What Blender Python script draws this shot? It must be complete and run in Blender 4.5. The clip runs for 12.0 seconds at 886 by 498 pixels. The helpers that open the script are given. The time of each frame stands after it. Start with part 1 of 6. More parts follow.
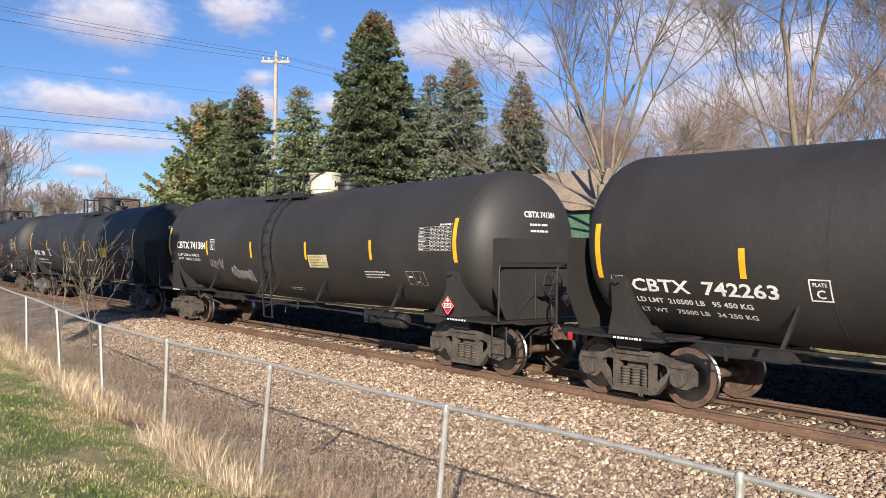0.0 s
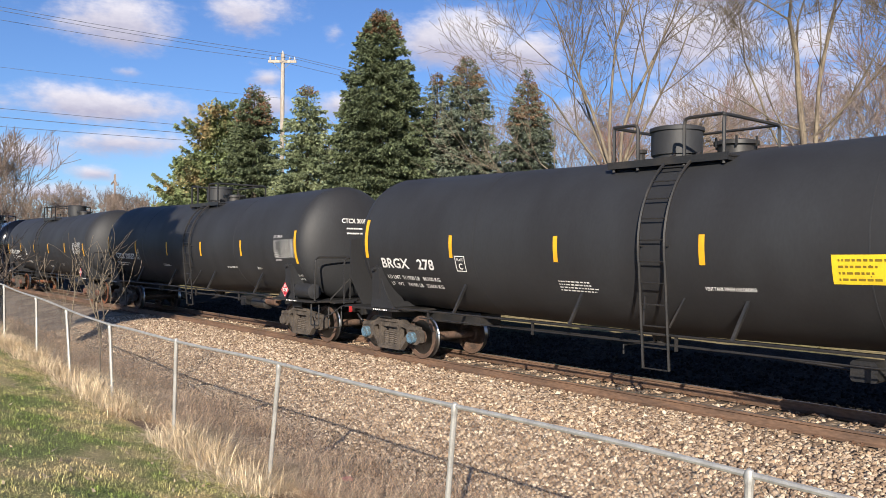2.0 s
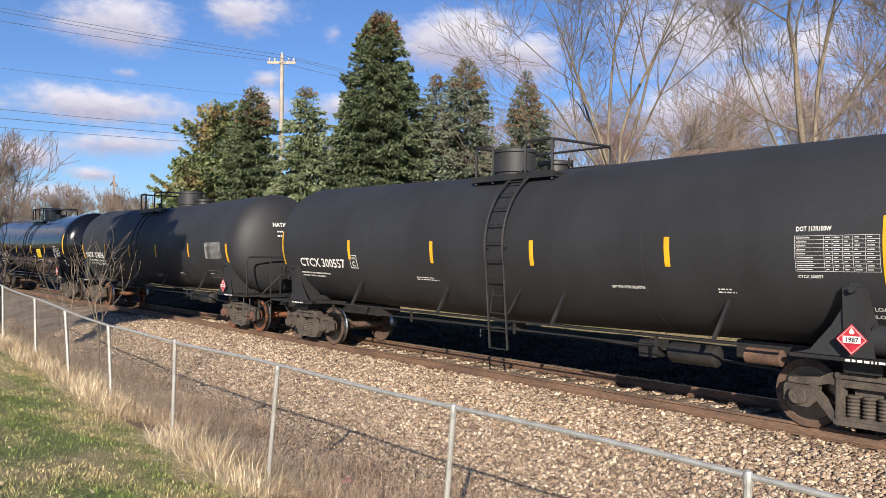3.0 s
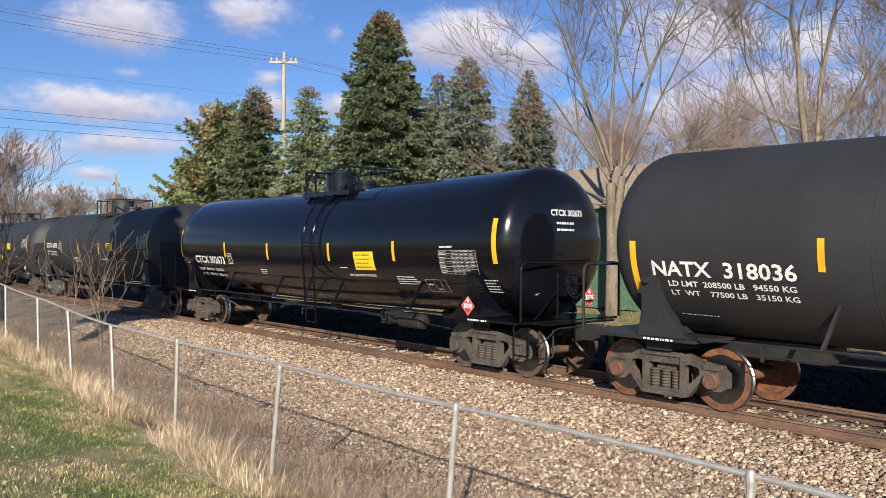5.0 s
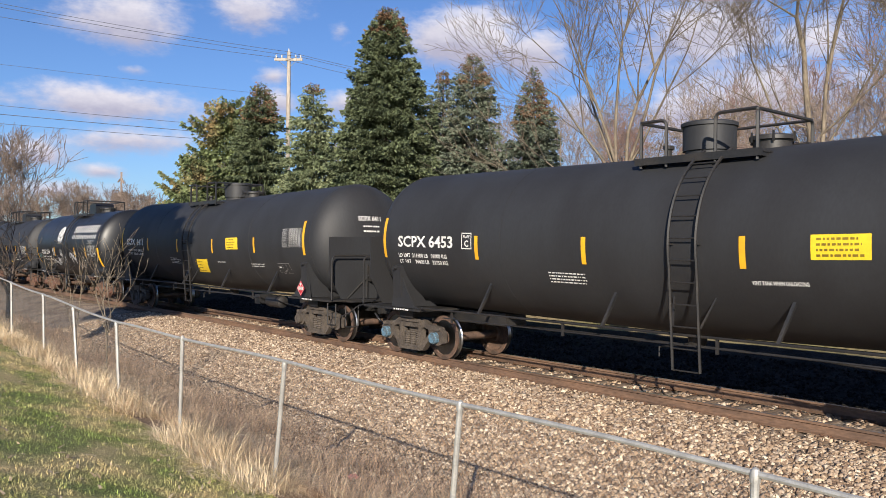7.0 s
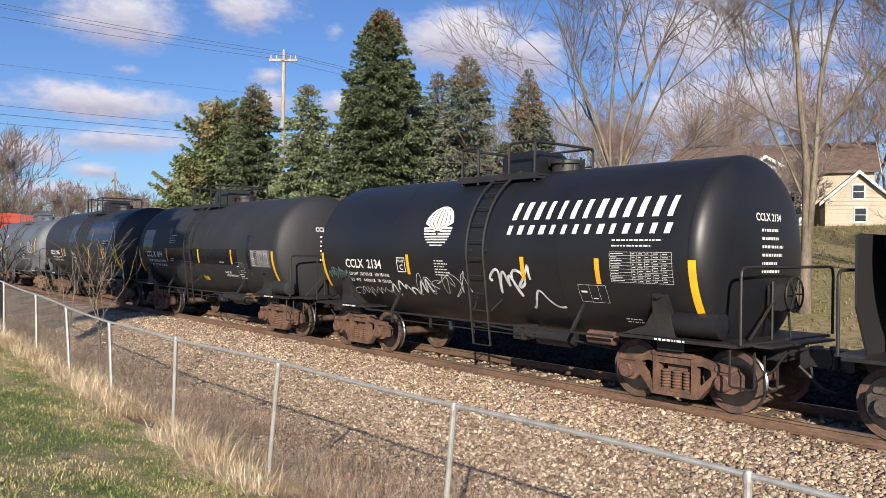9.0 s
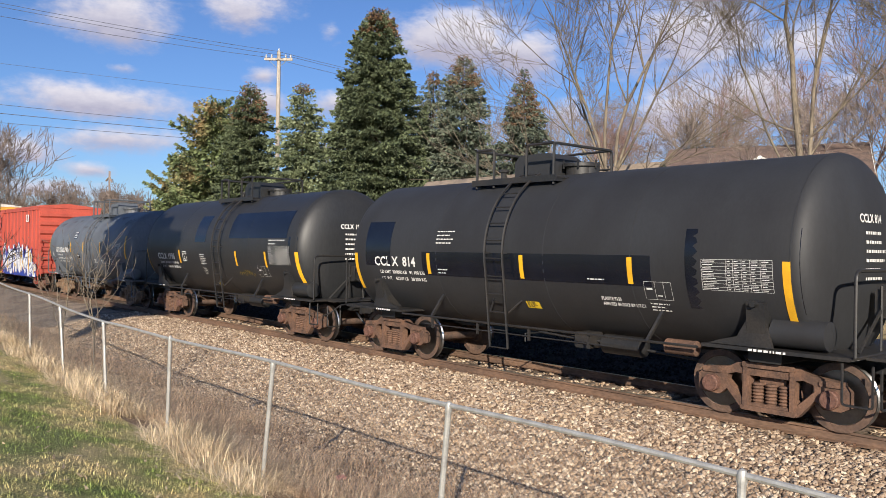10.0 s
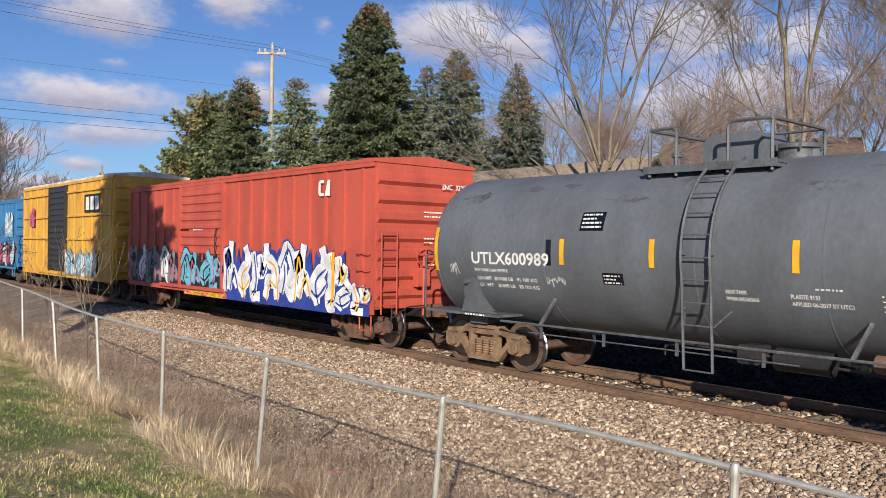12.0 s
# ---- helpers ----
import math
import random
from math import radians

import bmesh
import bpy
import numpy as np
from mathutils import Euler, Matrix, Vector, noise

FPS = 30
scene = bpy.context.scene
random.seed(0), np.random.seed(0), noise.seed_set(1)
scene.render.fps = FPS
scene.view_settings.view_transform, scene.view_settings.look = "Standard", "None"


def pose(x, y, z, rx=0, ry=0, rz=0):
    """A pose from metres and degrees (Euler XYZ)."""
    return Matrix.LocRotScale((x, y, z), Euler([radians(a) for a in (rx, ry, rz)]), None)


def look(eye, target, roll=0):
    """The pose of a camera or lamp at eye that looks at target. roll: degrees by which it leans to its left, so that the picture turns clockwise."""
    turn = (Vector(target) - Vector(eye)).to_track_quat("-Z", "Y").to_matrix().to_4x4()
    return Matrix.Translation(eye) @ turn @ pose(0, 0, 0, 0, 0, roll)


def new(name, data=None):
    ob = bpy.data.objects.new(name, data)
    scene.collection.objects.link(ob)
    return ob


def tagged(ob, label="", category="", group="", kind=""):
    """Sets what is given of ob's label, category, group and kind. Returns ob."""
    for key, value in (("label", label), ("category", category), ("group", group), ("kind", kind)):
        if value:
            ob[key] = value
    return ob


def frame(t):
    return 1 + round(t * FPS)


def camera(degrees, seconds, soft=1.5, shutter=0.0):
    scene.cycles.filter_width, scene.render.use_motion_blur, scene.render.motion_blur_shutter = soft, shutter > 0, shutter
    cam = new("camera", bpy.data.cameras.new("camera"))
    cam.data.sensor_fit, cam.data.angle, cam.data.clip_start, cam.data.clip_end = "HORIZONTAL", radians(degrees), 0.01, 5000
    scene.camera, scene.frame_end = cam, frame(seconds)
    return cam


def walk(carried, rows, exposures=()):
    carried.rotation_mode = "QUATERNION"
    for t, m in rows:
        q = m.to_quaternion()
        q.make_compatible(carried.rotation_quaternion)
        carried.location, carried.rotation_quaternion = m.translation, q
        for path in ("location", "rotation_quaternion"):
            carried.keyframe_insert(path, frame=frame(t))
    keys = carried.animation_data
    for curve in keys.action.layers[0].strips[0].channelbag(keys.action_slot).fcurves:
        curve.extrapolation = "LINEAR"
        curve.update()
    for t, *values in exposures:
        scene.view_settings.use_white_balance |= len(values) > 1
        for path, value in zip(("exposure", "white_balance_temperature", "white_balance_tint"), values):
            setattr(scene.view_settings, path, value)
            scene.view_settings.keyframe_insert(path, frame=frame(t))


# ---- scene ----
# Camera: held still above a lawn beside the railway, turned a little by hand
EYE = Vector((0.0, -12.160, 2.404))
cam = camera(57.85, 12.0, soft=0.75)


def gaze(turn, tilt, lean):
    a, p = radians(turn), radians(tilt)
    way = Vector((-math.sin(a) * math.cos(p), math.cos(a) * math.cos(p), math.sin(p)))
    return look(EYE, EYE + way * 10, lean)


TURNS = [(0.0, 49.451, 0.255, 0.778),
        (0.5, 49.626, 0.312, 0.822),
        (1.0, 49.921, 0.376, 0.707),
        (1.5, 50.046, 0.319, 0.689),
        (2.0, 49.986, 0.164, 0.494),
        (2.5, 49.923, 0.106, 0.500),
        (3.0, 49.918, 0.248, 0.528),
        (5.0, 50.071, 0.211, 0.488),
        (5.5, 50.099, 0.182, 0.547),
        (6.0, 50.162, 0.147, 0.617),
        (6.5, 50.299, 0.118, 0.592),
        (7.0, 50.388, 0.026, 0.588),
        (9.0, 49.990, 0.117, 0.772),
        (9.5, 49.854, 0.185, 0.797),
        (10.0, 49.637, 0.101, 0.859),
        (10.5, 49.464, -0.036, 1.012),
        (11.0, 49.346, -0.218, 0.992),
        (11.5, 49.265, -0.258, 0.805),
        (12.0, 49.205, -0.284, 0.823)]
walk(cam, [(t, gaze(a, p, r)) for t, a, p, r in TURNS], exposures=[(0.0, 0.66), (3.0, 0.57), (9.0, 0.49), (10.8, 0.46), (11.5, 0.43), (12.0, 0.30)])

# World: late-winter afternoon, broken cloud, low sun behind the camera
SUN_FROM = Vector((0.672, -0.648, 0.357)).normalized()
sun_data = bpy.data.lights.new("sun", "SUN")
sun_data.energy, sun_data.angle, sun_data.color = 5.1, radians(0.55), (1.0, 0.90, 0.76)
sun = new("sun", sun_data)
sun.matrix_basis = look(SUN_FROM * 80, (0, 0, 0))

# Clouds: turn to the left of north, height, half width, half height (degrees), strength
CLOUDS = [
    (72.0, 14.8, 4.6, 2.4, 1.0), (64.0, 15.9, 3.6, 1.9, 0.9), (48.8, 14.8, 5.4, 2.5, 1.3), (44.5, 13.6, 4.0, 2.0, 1.15), (73.5, 9.3, 6.2, 1.45, 1.1), (72.2, 7.0, 4.8, 1.1, 1.05),
    (77.6, 5.9, 3.2, 1.0, 0.95), (57.8, 15.0, 1.0, 0.9, 0.6), (57.5, 10.2, 2.1, 1.1, 1.0), (62.3, 10.2, 1.6, 1.0, 0.9), (62.5, 11.8, 1.6, 0.6, 0.8), (71.4, 11.6, 1.4, 0.45, 0.75),
    (73.5, 4.9, 1.8, 0.6, 1.0), (34.0, 9.4, 3.4, 2.6, 1.05), (33.2, 14.7, 6.0, 3.2, 1.1), (41.1, 9.6, 1.8, 1.2, 0.9), (25.5, 13.5, 3.0, 2.4, 1.0), (76.0, 3.6, 5.0, 0.8, 0.8), (29.0, 10.5, 7.0, 3.2, 1.1), (52.0, 7.0, 6.0, 1.2, 0.9),
    (100, 12, 14, 4, 0.9), (5, 12, 12, 4, 0.9), (-40, 15, 16, 5, 0.9), (150, 18, 18, 6, 0.9), (-110, 14, 18, 5, 0.9)]


def make_world():
    w = bpy.data.worlds.new("sky")
    scene.world = w
    w.use_nodes = True
    nt = w.node_tree
    nt.nodes.clear()
    N, L = nt.nodes.new, nt.links.new

    def m(op, a, b=None):
        n = N("ShaderNodeMath")
        n.operation = op
        for i, v in enumerate((a, b)):
            if v is None:
                continue
            if isinstance(v, (int, float)):
                n.inputs[i].default_value = v
            else:
                L(v, n.inputs[i])
        return n.outputs[0]

    sky = N("ShaderNodeTexSky")
    sky.sky_type, sky.sun_disc = "NISHITA", False
    sky.sun_elevation = math.asin(SUN_FROM.z)
    sky.sun_rotation = math.atan2(SUN_FROM.x, SUN_FROM.y)
    sky.air_density, sky.dust_density, sky.ozone_density = 1.0, 0.3, 2.2
    tc = N("ShaderNodeTexCoord")
    sep = N("ShaderNodeSeparateXYZ")
    L(tc.outputs["Generated"], sep.inputs[0])
    x, y, z = sep.outputs
    az = m("MULTIPLY", m("ARCTAN2", m("MULTIPLY", x, -1.0), y), 180 / math.pi)
    el = m("MULTIPLY", m("ARCSINE", z), 180 / math.pi)
    comb = N("ShaderNodeCombineXYZ")
    L(az, comb.inputs[0])
    L(m("MULTIPLY", el, 1.9), comb.inputs[1])

    def fbm(scale, detail, rough, off):
        mp = N("ShaderNodeMapping")
        mp.inputs["Location"].default_value = (off, off * 0.7, 0)
        L(comb.outputs[0], mp.inputs[0])
        n = N("ShaderNodeTexNoise")
        n.inputs["Scale"].default_value, n.inputs["Detail"].default_value, n.inputs["Roughness"].default_value = scale, detail, rough
        L(mp.outputs[0], n.inputs["Vector"])
        return n.outputs[0]

    n1, n2 = fbm(0.22, 6, 0.58, 3.0), fbm(0.9, 5, 0.6, 11.0)
    total, under = None, None
    for a, e, wa, we, s in CLOUDS:
        dx = m("DIVIDE", m("SUBTRACT", az, a), wa)
        dy = m("DIVIDE", m("SUBTRACT", el, e), we)
        d = m("SQRT", m("ADD", m("MULTIPLY", dx, dx), m("MULTIPLY", dy, dy)))
        v = m("MULTIPLY", m("MAXIMUM", m("SUBTRACT", 1.35, d), 0.0), s)
        u = m("MULTIPLY", v, dy)
        total = v if total is None else m("MAXIMUM", total, v)
        under = u if under is None else m("ADD", under, u)
    dens = m("ADD", m("MULTIPLY", total, 0.55), m("ADD", m("MULTIPLY", n1, 0.95), m("MULTIPLY", n2, 0.40)))
    ramp = N("ShaderNodeMapRange")
    ramp.interpolation_type = "SMOOTHSTEP"
    ramp.inputs["From Min"].default_value, ramp.inputs["From Max"].default_value = 0.78, 1.36
    L(dens, ramp.inputs["Value"])
    tone = N("ShaderNodeMapRange")
    tone.inputs["From Min"].default_value, tone.inputs["From Max"].default_value = -0.40, 0.60
    L(m("ADD", under, m("MULTIPLY", m("SUBTRACT", n2, 0.5), 0.9)), tone.inputs["Value"])
    col = N("ShaderNodeMix")
    col.data_type = "RGBA"
    L(tone.outputs[0], col.inputs["Factor"])
    col.inputs["A"].default_value, col.inputs["B"].default_value = (5.6, 5.5, 7.1, 1), (9.7, 9.4, 10.3, 1)
    tint = N("ShaderNodeMix")
    tint.data_type, tint.blend_type = "RGBA", "MULTIPLY"
    tint.inputs["Factor"].default_value = 1.0
    L(sky.outputs[0], tint.inputs["A"])
    tint.inputs["B"].default_value = SKY_TINT
    mix = N("ShaderNodeMix")
    mix.data_type = "RGBA"
    L(ramp.outputs[0], mix.inputs["Factor"])
    L(tint.outputs["Result"], mix.inputs["A"])
    L(col.outputs["Result"], mix.inputs["B"])
    bg = N("ShaderNodeBackground")
    bg.inputs["Strength"].default_value = 0.062
    L(mix.outputs["Result"], bg.inputs["Color"])
    out = N("ShaderNodeOutputWorld")
    L(bg.outputs[0], out.inputs[0])


SKY_TINT = (0.73, 0.95, 1.40, 1)
make_world()


# ---- materials ----
def mat(name, color, rough=0.6, metal=0.0, other=None, scale=3.0, fine=40.0, bump=0.1, stretch=(1, 1, 1), mixing=(0.42, 0.62), island=0.0, spec=0.5, grain=0.35, piece=0.0, depth=0.01):
    """Two-scale procedural surface: a base colour, patches of another, fine grain and relief."""
    M = bpy.data.materials.new(name)
    M.use_nodes = True
    nt = M.node_tree
    N, L = nt.nodes.new, nt.links.new
    b = nt.nodes["Principled BSDF"]
    tc = N("ShaderNodeTexCoord")
    mp = N("ShaderNodeMapping")
    mp.inputs["Scale"].default_value = stretch
    L(tc.outputs["Object"], mp.inputs[0])

    def noise_tex(s, d):
        n = N("ShaderNodeTexNoise")
        n.inputs["Scale"].default_value, n.inputs["Detail"].default_value = s, d
        L(mp.outputs[0], n.inputs["Vector"])
        return n.outputs[0]

    big, small = noise_tex(scale, 5), noise_tex(fine, 3)
    other = other or tuple(c * 0.7 for c in color)
    rg = N("ShaderNodeMapRange")
    rg.inputs["From Min"].default_value, rg.inputs["From Max"].default_value = mixing
    L(big, rg.inputs["Value"])
    c1 = N("ShaderNodeMix")
    c1.data_type = "RGBA"
    c1.inputs["A"].default_value, c1.inputs["B"].default_value = (*color, 1), (*other, 1)
    L(rg.outputs[0], c1.inputs["Factor"])
    g = N("ShaderNodeMapRange")
    g.inputs["To Min"].default_value, g.inputs["To Max"].default_value = 1 - grain, 1 + grain
    g.inputs["From Min"].default_value, g.inputs["From Max"].default_value = 0.25, 0.75
    L(small, g.inputs["Value"])
    value = g.outputs[0]
    if island or piece:
        r = N("ShaderNodeMapRange")
        k = island or piece
        r.inputs["To Min"].default_value, r.inputs["To Max"].default_value = 1 - k, 1 + k
        if island:
            L(N("ShaderNodeNewGeometry").outputs["Random Per Island"], r.inputs["Value"])
        else:
            L(N("ShaderNodeObjectInfo").outputs["Random"], r.inputs["Value"])
        mu = N("ShaderNodeMath")
        mu.operation = "MULTIPLY"
        L(value, mu.inputs[0])
        L(r.outputs[0], mu.inputs[1])
        value = mu.outputs[0]
    c2 = N("ShaderNodeVectorMath")
    c2.operation = "SCALE"
    L(c1.outputs["Result"], c2.inputs[0])
    L(value, c2.inputs["Scale"])
    L(c2.outputs[0], b.inputs["Base Color"])
    rr = N("ShaderNodeMapRange")
    rr.inputs["To Min"].default_value, rr.inputs["To Max"].default_value = max(0.03, rough - 0.08), min(1, rough + 0.08)
    L(big, rr.inputs["Value"])
    L(rr.outputs[0], b.inputs["Roughness"])
    b.inputs["Metallic"].default_value = metal
    b.inputs["Specular IOR Level"].default_value = spec
    if bump:
        bp = N("ShaderNodeBump")
        bp.inputs["Strength"].default_value, bp.inputs["Distance"].default_value = bump, depth
        L(small, bp.inputs["Height"])
        L(bp.outputs[0], b.inputs["Normal"])
    return M


MAT = {
    "tank_matt": mat("tank_matt", (0.026, 0.027, 0.030), 0.62, other=(0.019, 0.019, 0.021), scale=0.8, fine=25, bump=0.03, stretch=(1, 1, 0.35), grain=0.12),
    "tank_brown": mat("tank_brown", (0.033, 0.030, 0.029), 0.6, other=(0.024, 0.021, 0.020), scale=0.7, fine=20, bump=0.03, stretch=(1, 1, 0.35), grain=0.15),
    "tank_gloss": mat("tank_gloss", (0.0045, 0.005, 0.008), 0.13, other=(0.004, 0.0045, 0.006), scale=0.6, fine=20, bump=0.015, grain=0.1),
    "tank_satin": mat("tank_satin", (0.011, 0.012, 0.015), 0.42, other=(0.015, 0.015, 0.016), scale=0.9, fine=20, bump=0.03, stretch=(1, 1, 0.3), grain=0.15),
    "tank_dull": mat("tank_dull", (0.020, 0.021, 0.023), 0.5, other=(0.025, 0.025, 0.026), scale=0.9, fine=20, bump=0.03, stretch=(1, 1, 0.3), grain=0.18),
    "tank_grey": mat("tank_grey", (0.120, 0.135, 0.155), 0.55, other=(0.085, 0.092, 0.105), scale=0.9, fine=15, bump=0.04, stretch=(1, 1, 0.5), grain=0.12, mixing=(0.4, 0.68)),
    "soot": mat("soot", (0.070, 0.077, 0.088), 0.65, other=(0.105, 0.117, 0.134), scale=3, fine=12, bump=0.03),
    "panel_dark": mat("panel_dark", (0.008, 0.010, 0.017), 0.22, scale=1.5, bump=0.02, grain=0.15),
    "steel_black": mat("steel_black", (0.019, 0.019, 0.020), 0.5, other=(0.029, 0.026, 0.024), scale=2.5, fine=30, bump=0.1),
    "steel_grey": mat("steel_grey", (0.10, 0.11, 0.125), 0.55, other=(0.07, 0.07, 0.075), scale=2.5, fine=30, bump=0.1),
    "truck_dark": mat("truck_dark", (0.095, 0.078, 0.064), 0.75, other=(0.055, 0.045, 0.038), scale=4, fine=30, bump=0.3),
    "truck_rust": mat("truck_rust", (0.155, 0.085, 0.055), 0.8, other=(0.085, 0.05, 0.036), scale=4, fine=30, bump=0.3),
    "truck_tan": mat("truck_tan", (0.24, 0.15, 0.09), 0.8, other=(0.13, 0.085, 0.055), scale=4, fine=30, bump=0.3),
    "wheel": mat("wheel", (0.125, 0.078, 0.056), 0.65, other=(0.07, 0.048, 0.038), scale=5, fine=25, bump=0.15),
    "wheel_rust": mat("wheel_rust", (0.20, 0.075, 0.035), 0.75, other=(0.11, 0.05, 0.03), scale=5, fine=25, bump=0.15),
    "tread": mat("tread", (0.45, 0.45, 0.45), 0.3, metal=1.0, bump=0.02, grain=0.1),
    "cap_blue": mat("cap_blue", (0.10, 0.19, 0.27), 0.6, other=(0.07, 0.09, 0.10), scale=12),
    "cap_rust": mat("cap_rust", (0.15, 0.075, 0.055), 0.75, scale=12),
    "yellow": mat("yellow", (0.80, 0.43, 0.02), 0.45, other=(0.68, 0.35, 0.02), scale=4, fine=60, bump=0.02, grain=0.06),
    "yellow_sign": mat("yellow_sign", (0.84, 0.60, 0.03), 0.45, other=(0.78, 0.53, 0.03), scale=6, fine=60, bump=0.02, grain=0.06),
    "pale_sign": mat("pale_sign", (0.55, 0.50, 0.30), 0.55, scale=6, fine=60, bump=0.02, grain=0.1),
    "sign_ink": mat("sign_ink", (0.25, 0.17, 0.02), 0.5, bump=0.0, grain=0.05),
    "white": mat("white", (0.74, 0.73, 0.70), 0.55, other=(0.58, 0.57, 0.54), scale=5, fine=60, bump=0.02, grain=0.1, mixing=(0.5, 0.7)),
    "cream": mat("cream", (0.66, 0.60, 0.46), 0.55, other=(0.42, 0.36, 0.27), scale=3, fine=30, bump=0.05),
    "black": mat("black", (0.012, 0.012, 0.013), 0.5, bump=0.02),
    "placard": mat("placard", (0.55, 0.03, 0.05), 0.45, scale=8, bump=0.02, grain=0.08),
    "red_paint": mat("red_paint", (0.45, 0.03, 0.03), 0.5, bump=0.05),
    "scrawl": mat("scrawl", (0.62, 0.62, 0.62), 0.6, other=(0.40, 0.40, 0.40), scale=6, bump=0.0, grain=0.2),
    "scrawl_teal": mat("scrawl_teal", (0.12, 0.24, 0.24), 0.6, bump=0.0),
    "box_red": mat("box_red", (0.47, 0.085, 0.055), 0.6, other=(0.38, 0.068, 0.047), scale=1.2, fine=20, bump=0.05, stretch=(1, 1, 0.4), grain=0.1),
    "box_yellow": mat("box_yellow", (0.66, 0.36, 0.05), 0.6, other=(0.50, 0.26, 0.05), scale=1.5, fine=20, bump=0.05, stretch=(1, 1, 0.4), grain=0.12),
    "box_blue": mat("box_blue", (0.035, 0.19, 0.42), 0.6, other=(0.05, 0.15, 0.30), scale=1.5, fine=20, bump=0.05, grain=0.12),
    "roof_white": mat("roof_white", (0.66, 0.64, 0.60), 0.6, other=(0.45, 0.40, 0.36), scale=1.5, fine=20, bump=0.05),
    "g_white": mat("g_white", (0.76, 0.77, 0.80), 0.5, bump=0.0, grain=0.06),
    "g_blue": mat("g_blue", (0.03, 0.06, 0.32), 0.5, bump=0.0, grain=0.1),
    "g_cyan": mat("g_cyan", (0.18, 0.45, 0.58), 0.5, other=(0.10, 0.32, 0.45), bump=0.0, grain=0.1),
    "g_pink": mat("g_pink", (0.55, 0.10, 0.22), 0.5, bump=0.0, grain=0.1),
    "g_yellow": mat("g_yellow", (0.80, 0.45, 0.03), 0.5, bump=0.0, grain=0.1),
    "g_grey": mat("g_grey", (0.22, 0.22, 0.23), 0.5, bump=0.0, grain=0.1),
    "g_black": mat("g_black", (0.02, 0.02, 0.025), 0.5, bump=0.0, grain=0.1),
    "rail": mat("rail", (0.175, 0.105, 0.068), 0.7, other=(0.115, 0.072, 0.05), scale=3, fine=30, bump=0.2, stretch=(0.3, 1, 1)),
    "rail_top": mat("rail_top", (0.30, 0.24, 0.19), 0.38, metal=0.75, bump=0.03, grain=0.15),
    "tie": mat("tie", (0.125, 0.085, 0.058), 0.85, other=(0.075, 0.055, 0.042), scale=6, fine=40, bump=0.5, stretch=(1, 0.15, 1), piece=0.3),
    "tie_plate": mat("tie_plate", (0.14, 0.075, 0.045), 0.8, scale=6, bump=0.3),
    "ballast": mat("ballast", (0.30, 0.235, 0.175), 0.9, other=(0.17, 0.125, 0.095), scale=1.2, fine=18, bump=1.0, grain=0.6, depth=0.04),
    # far-side gravel coloured near black to deepen the shade behind the train
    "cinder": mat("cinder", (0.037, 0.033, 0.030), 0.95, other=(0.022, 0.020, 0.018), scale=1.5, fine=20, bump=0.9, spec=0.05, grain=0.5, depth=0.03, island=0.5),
    "dirt": mat("dirt", (0.30, 0.21, 0.145), 0.95, other=(0.19, 0.13, 0.09), scale=1.0, fine=22, bump=0.8, grain=0.5, depth=0.03),
    "lawn_soil": mat("lawn_soil", (0.195, 0.215, 0.066), 0.95, other=(0.48, 0.375, 0.19), scale=1.1, fine=40, bump=0.8, grain=0.5, depth=0.03, mixing=(0.42, 0.66)),
    "lawn_far": mat("lawn_far", (0.27, 0.205, 0.105), 0.95, other=(0.19, 0.165, 0.065), scale=0.25, fine=6, bump=0.4, grain=0.4, mixing=(0.4, 0.6), depth=0.05),
    "blade": mat("blade", (0.235, 0.300, 0.070), 0.7, other=(0.62, 0.49, 0.24), scale=1.1, fine=9, bump=0, island=0.5, mixing=(0.40, 0.62)),
    "dry_grass": mat("dry_grass", (0.76, 0.62, 0.42), 0.8, other=(0.56, 0.42, 0.26), scale=1.0, fine=6, bump=0, island=0.3),
    "weed": mat("weed", (0.60, 0.43, 0.285), 0.9, other=(0.40, 0.27, 0.18), scale=0.8, bump=0, island=0.4),
    "galv": mat("galv", (0.47, 0.46, 0.43), 0.5, metal=0.4, other=(0.37, 0.36, 0.34), scale=8, fine=60, bump=0.05, grain=0.15),
    "wire_mesh": mat("wire_mesh", (0.26, 0.26, 0.25), 0.5, metal=0.6, bump=0),
    "bark_pale": mat("bark_pale", (0.215, 0.175, 0.125), 0.85, other=(0.12, 0.095, 0.07), scale=3, fine=25, bump=0.5, stretch=(1, 1, 0.3)),
    "bark": mat("bark", (0.13, 0.10, 0.08), 0.9, other=(0.075, 0.06, 0.05), scale=3, fine=25, bump=0.5, stretch=(1, 1, 0.3)),
    "twig": mat("twig", (0.25, 0.195, 0.16), 0.9, other=(0.18, 0.135, 0.11), scale=0.3, bump=0, island=0.3),
    "twig_red": mat("twig_red", (0.31, 0.19, 0.155), 0.9, other=(0.23, 0.155, 0.125), scale=0.3, bump=0, island=0.3),
    "twig_grey": mat("twig_grey", (0.30, 0.24, 0.20), 0.9, other=(0.22, 0.175, 0.15), scale=0.3, bump=0, island=0.3),
    "needle": mat("needle", (0.128, 0.155, 0.080), 0.65, other=(0.084, 0.106, 0.056), scale=0.8, fine=8, bump=0, island=0.45),
    "needle_blue": mat("needle_blue", (0.160, 0.185, 0.130), 0.65, other=(0.110, 0.135, 0.095), scale=0.8, fine=8, bump=0, island=0.45),
    "needle_pale": mat("needle_pale", (0.225, 0.255, 0.140), 0.65, other=(0.150, 0.185, 0.100), scale=0.8, fine=8, bump=0, island=0.45),
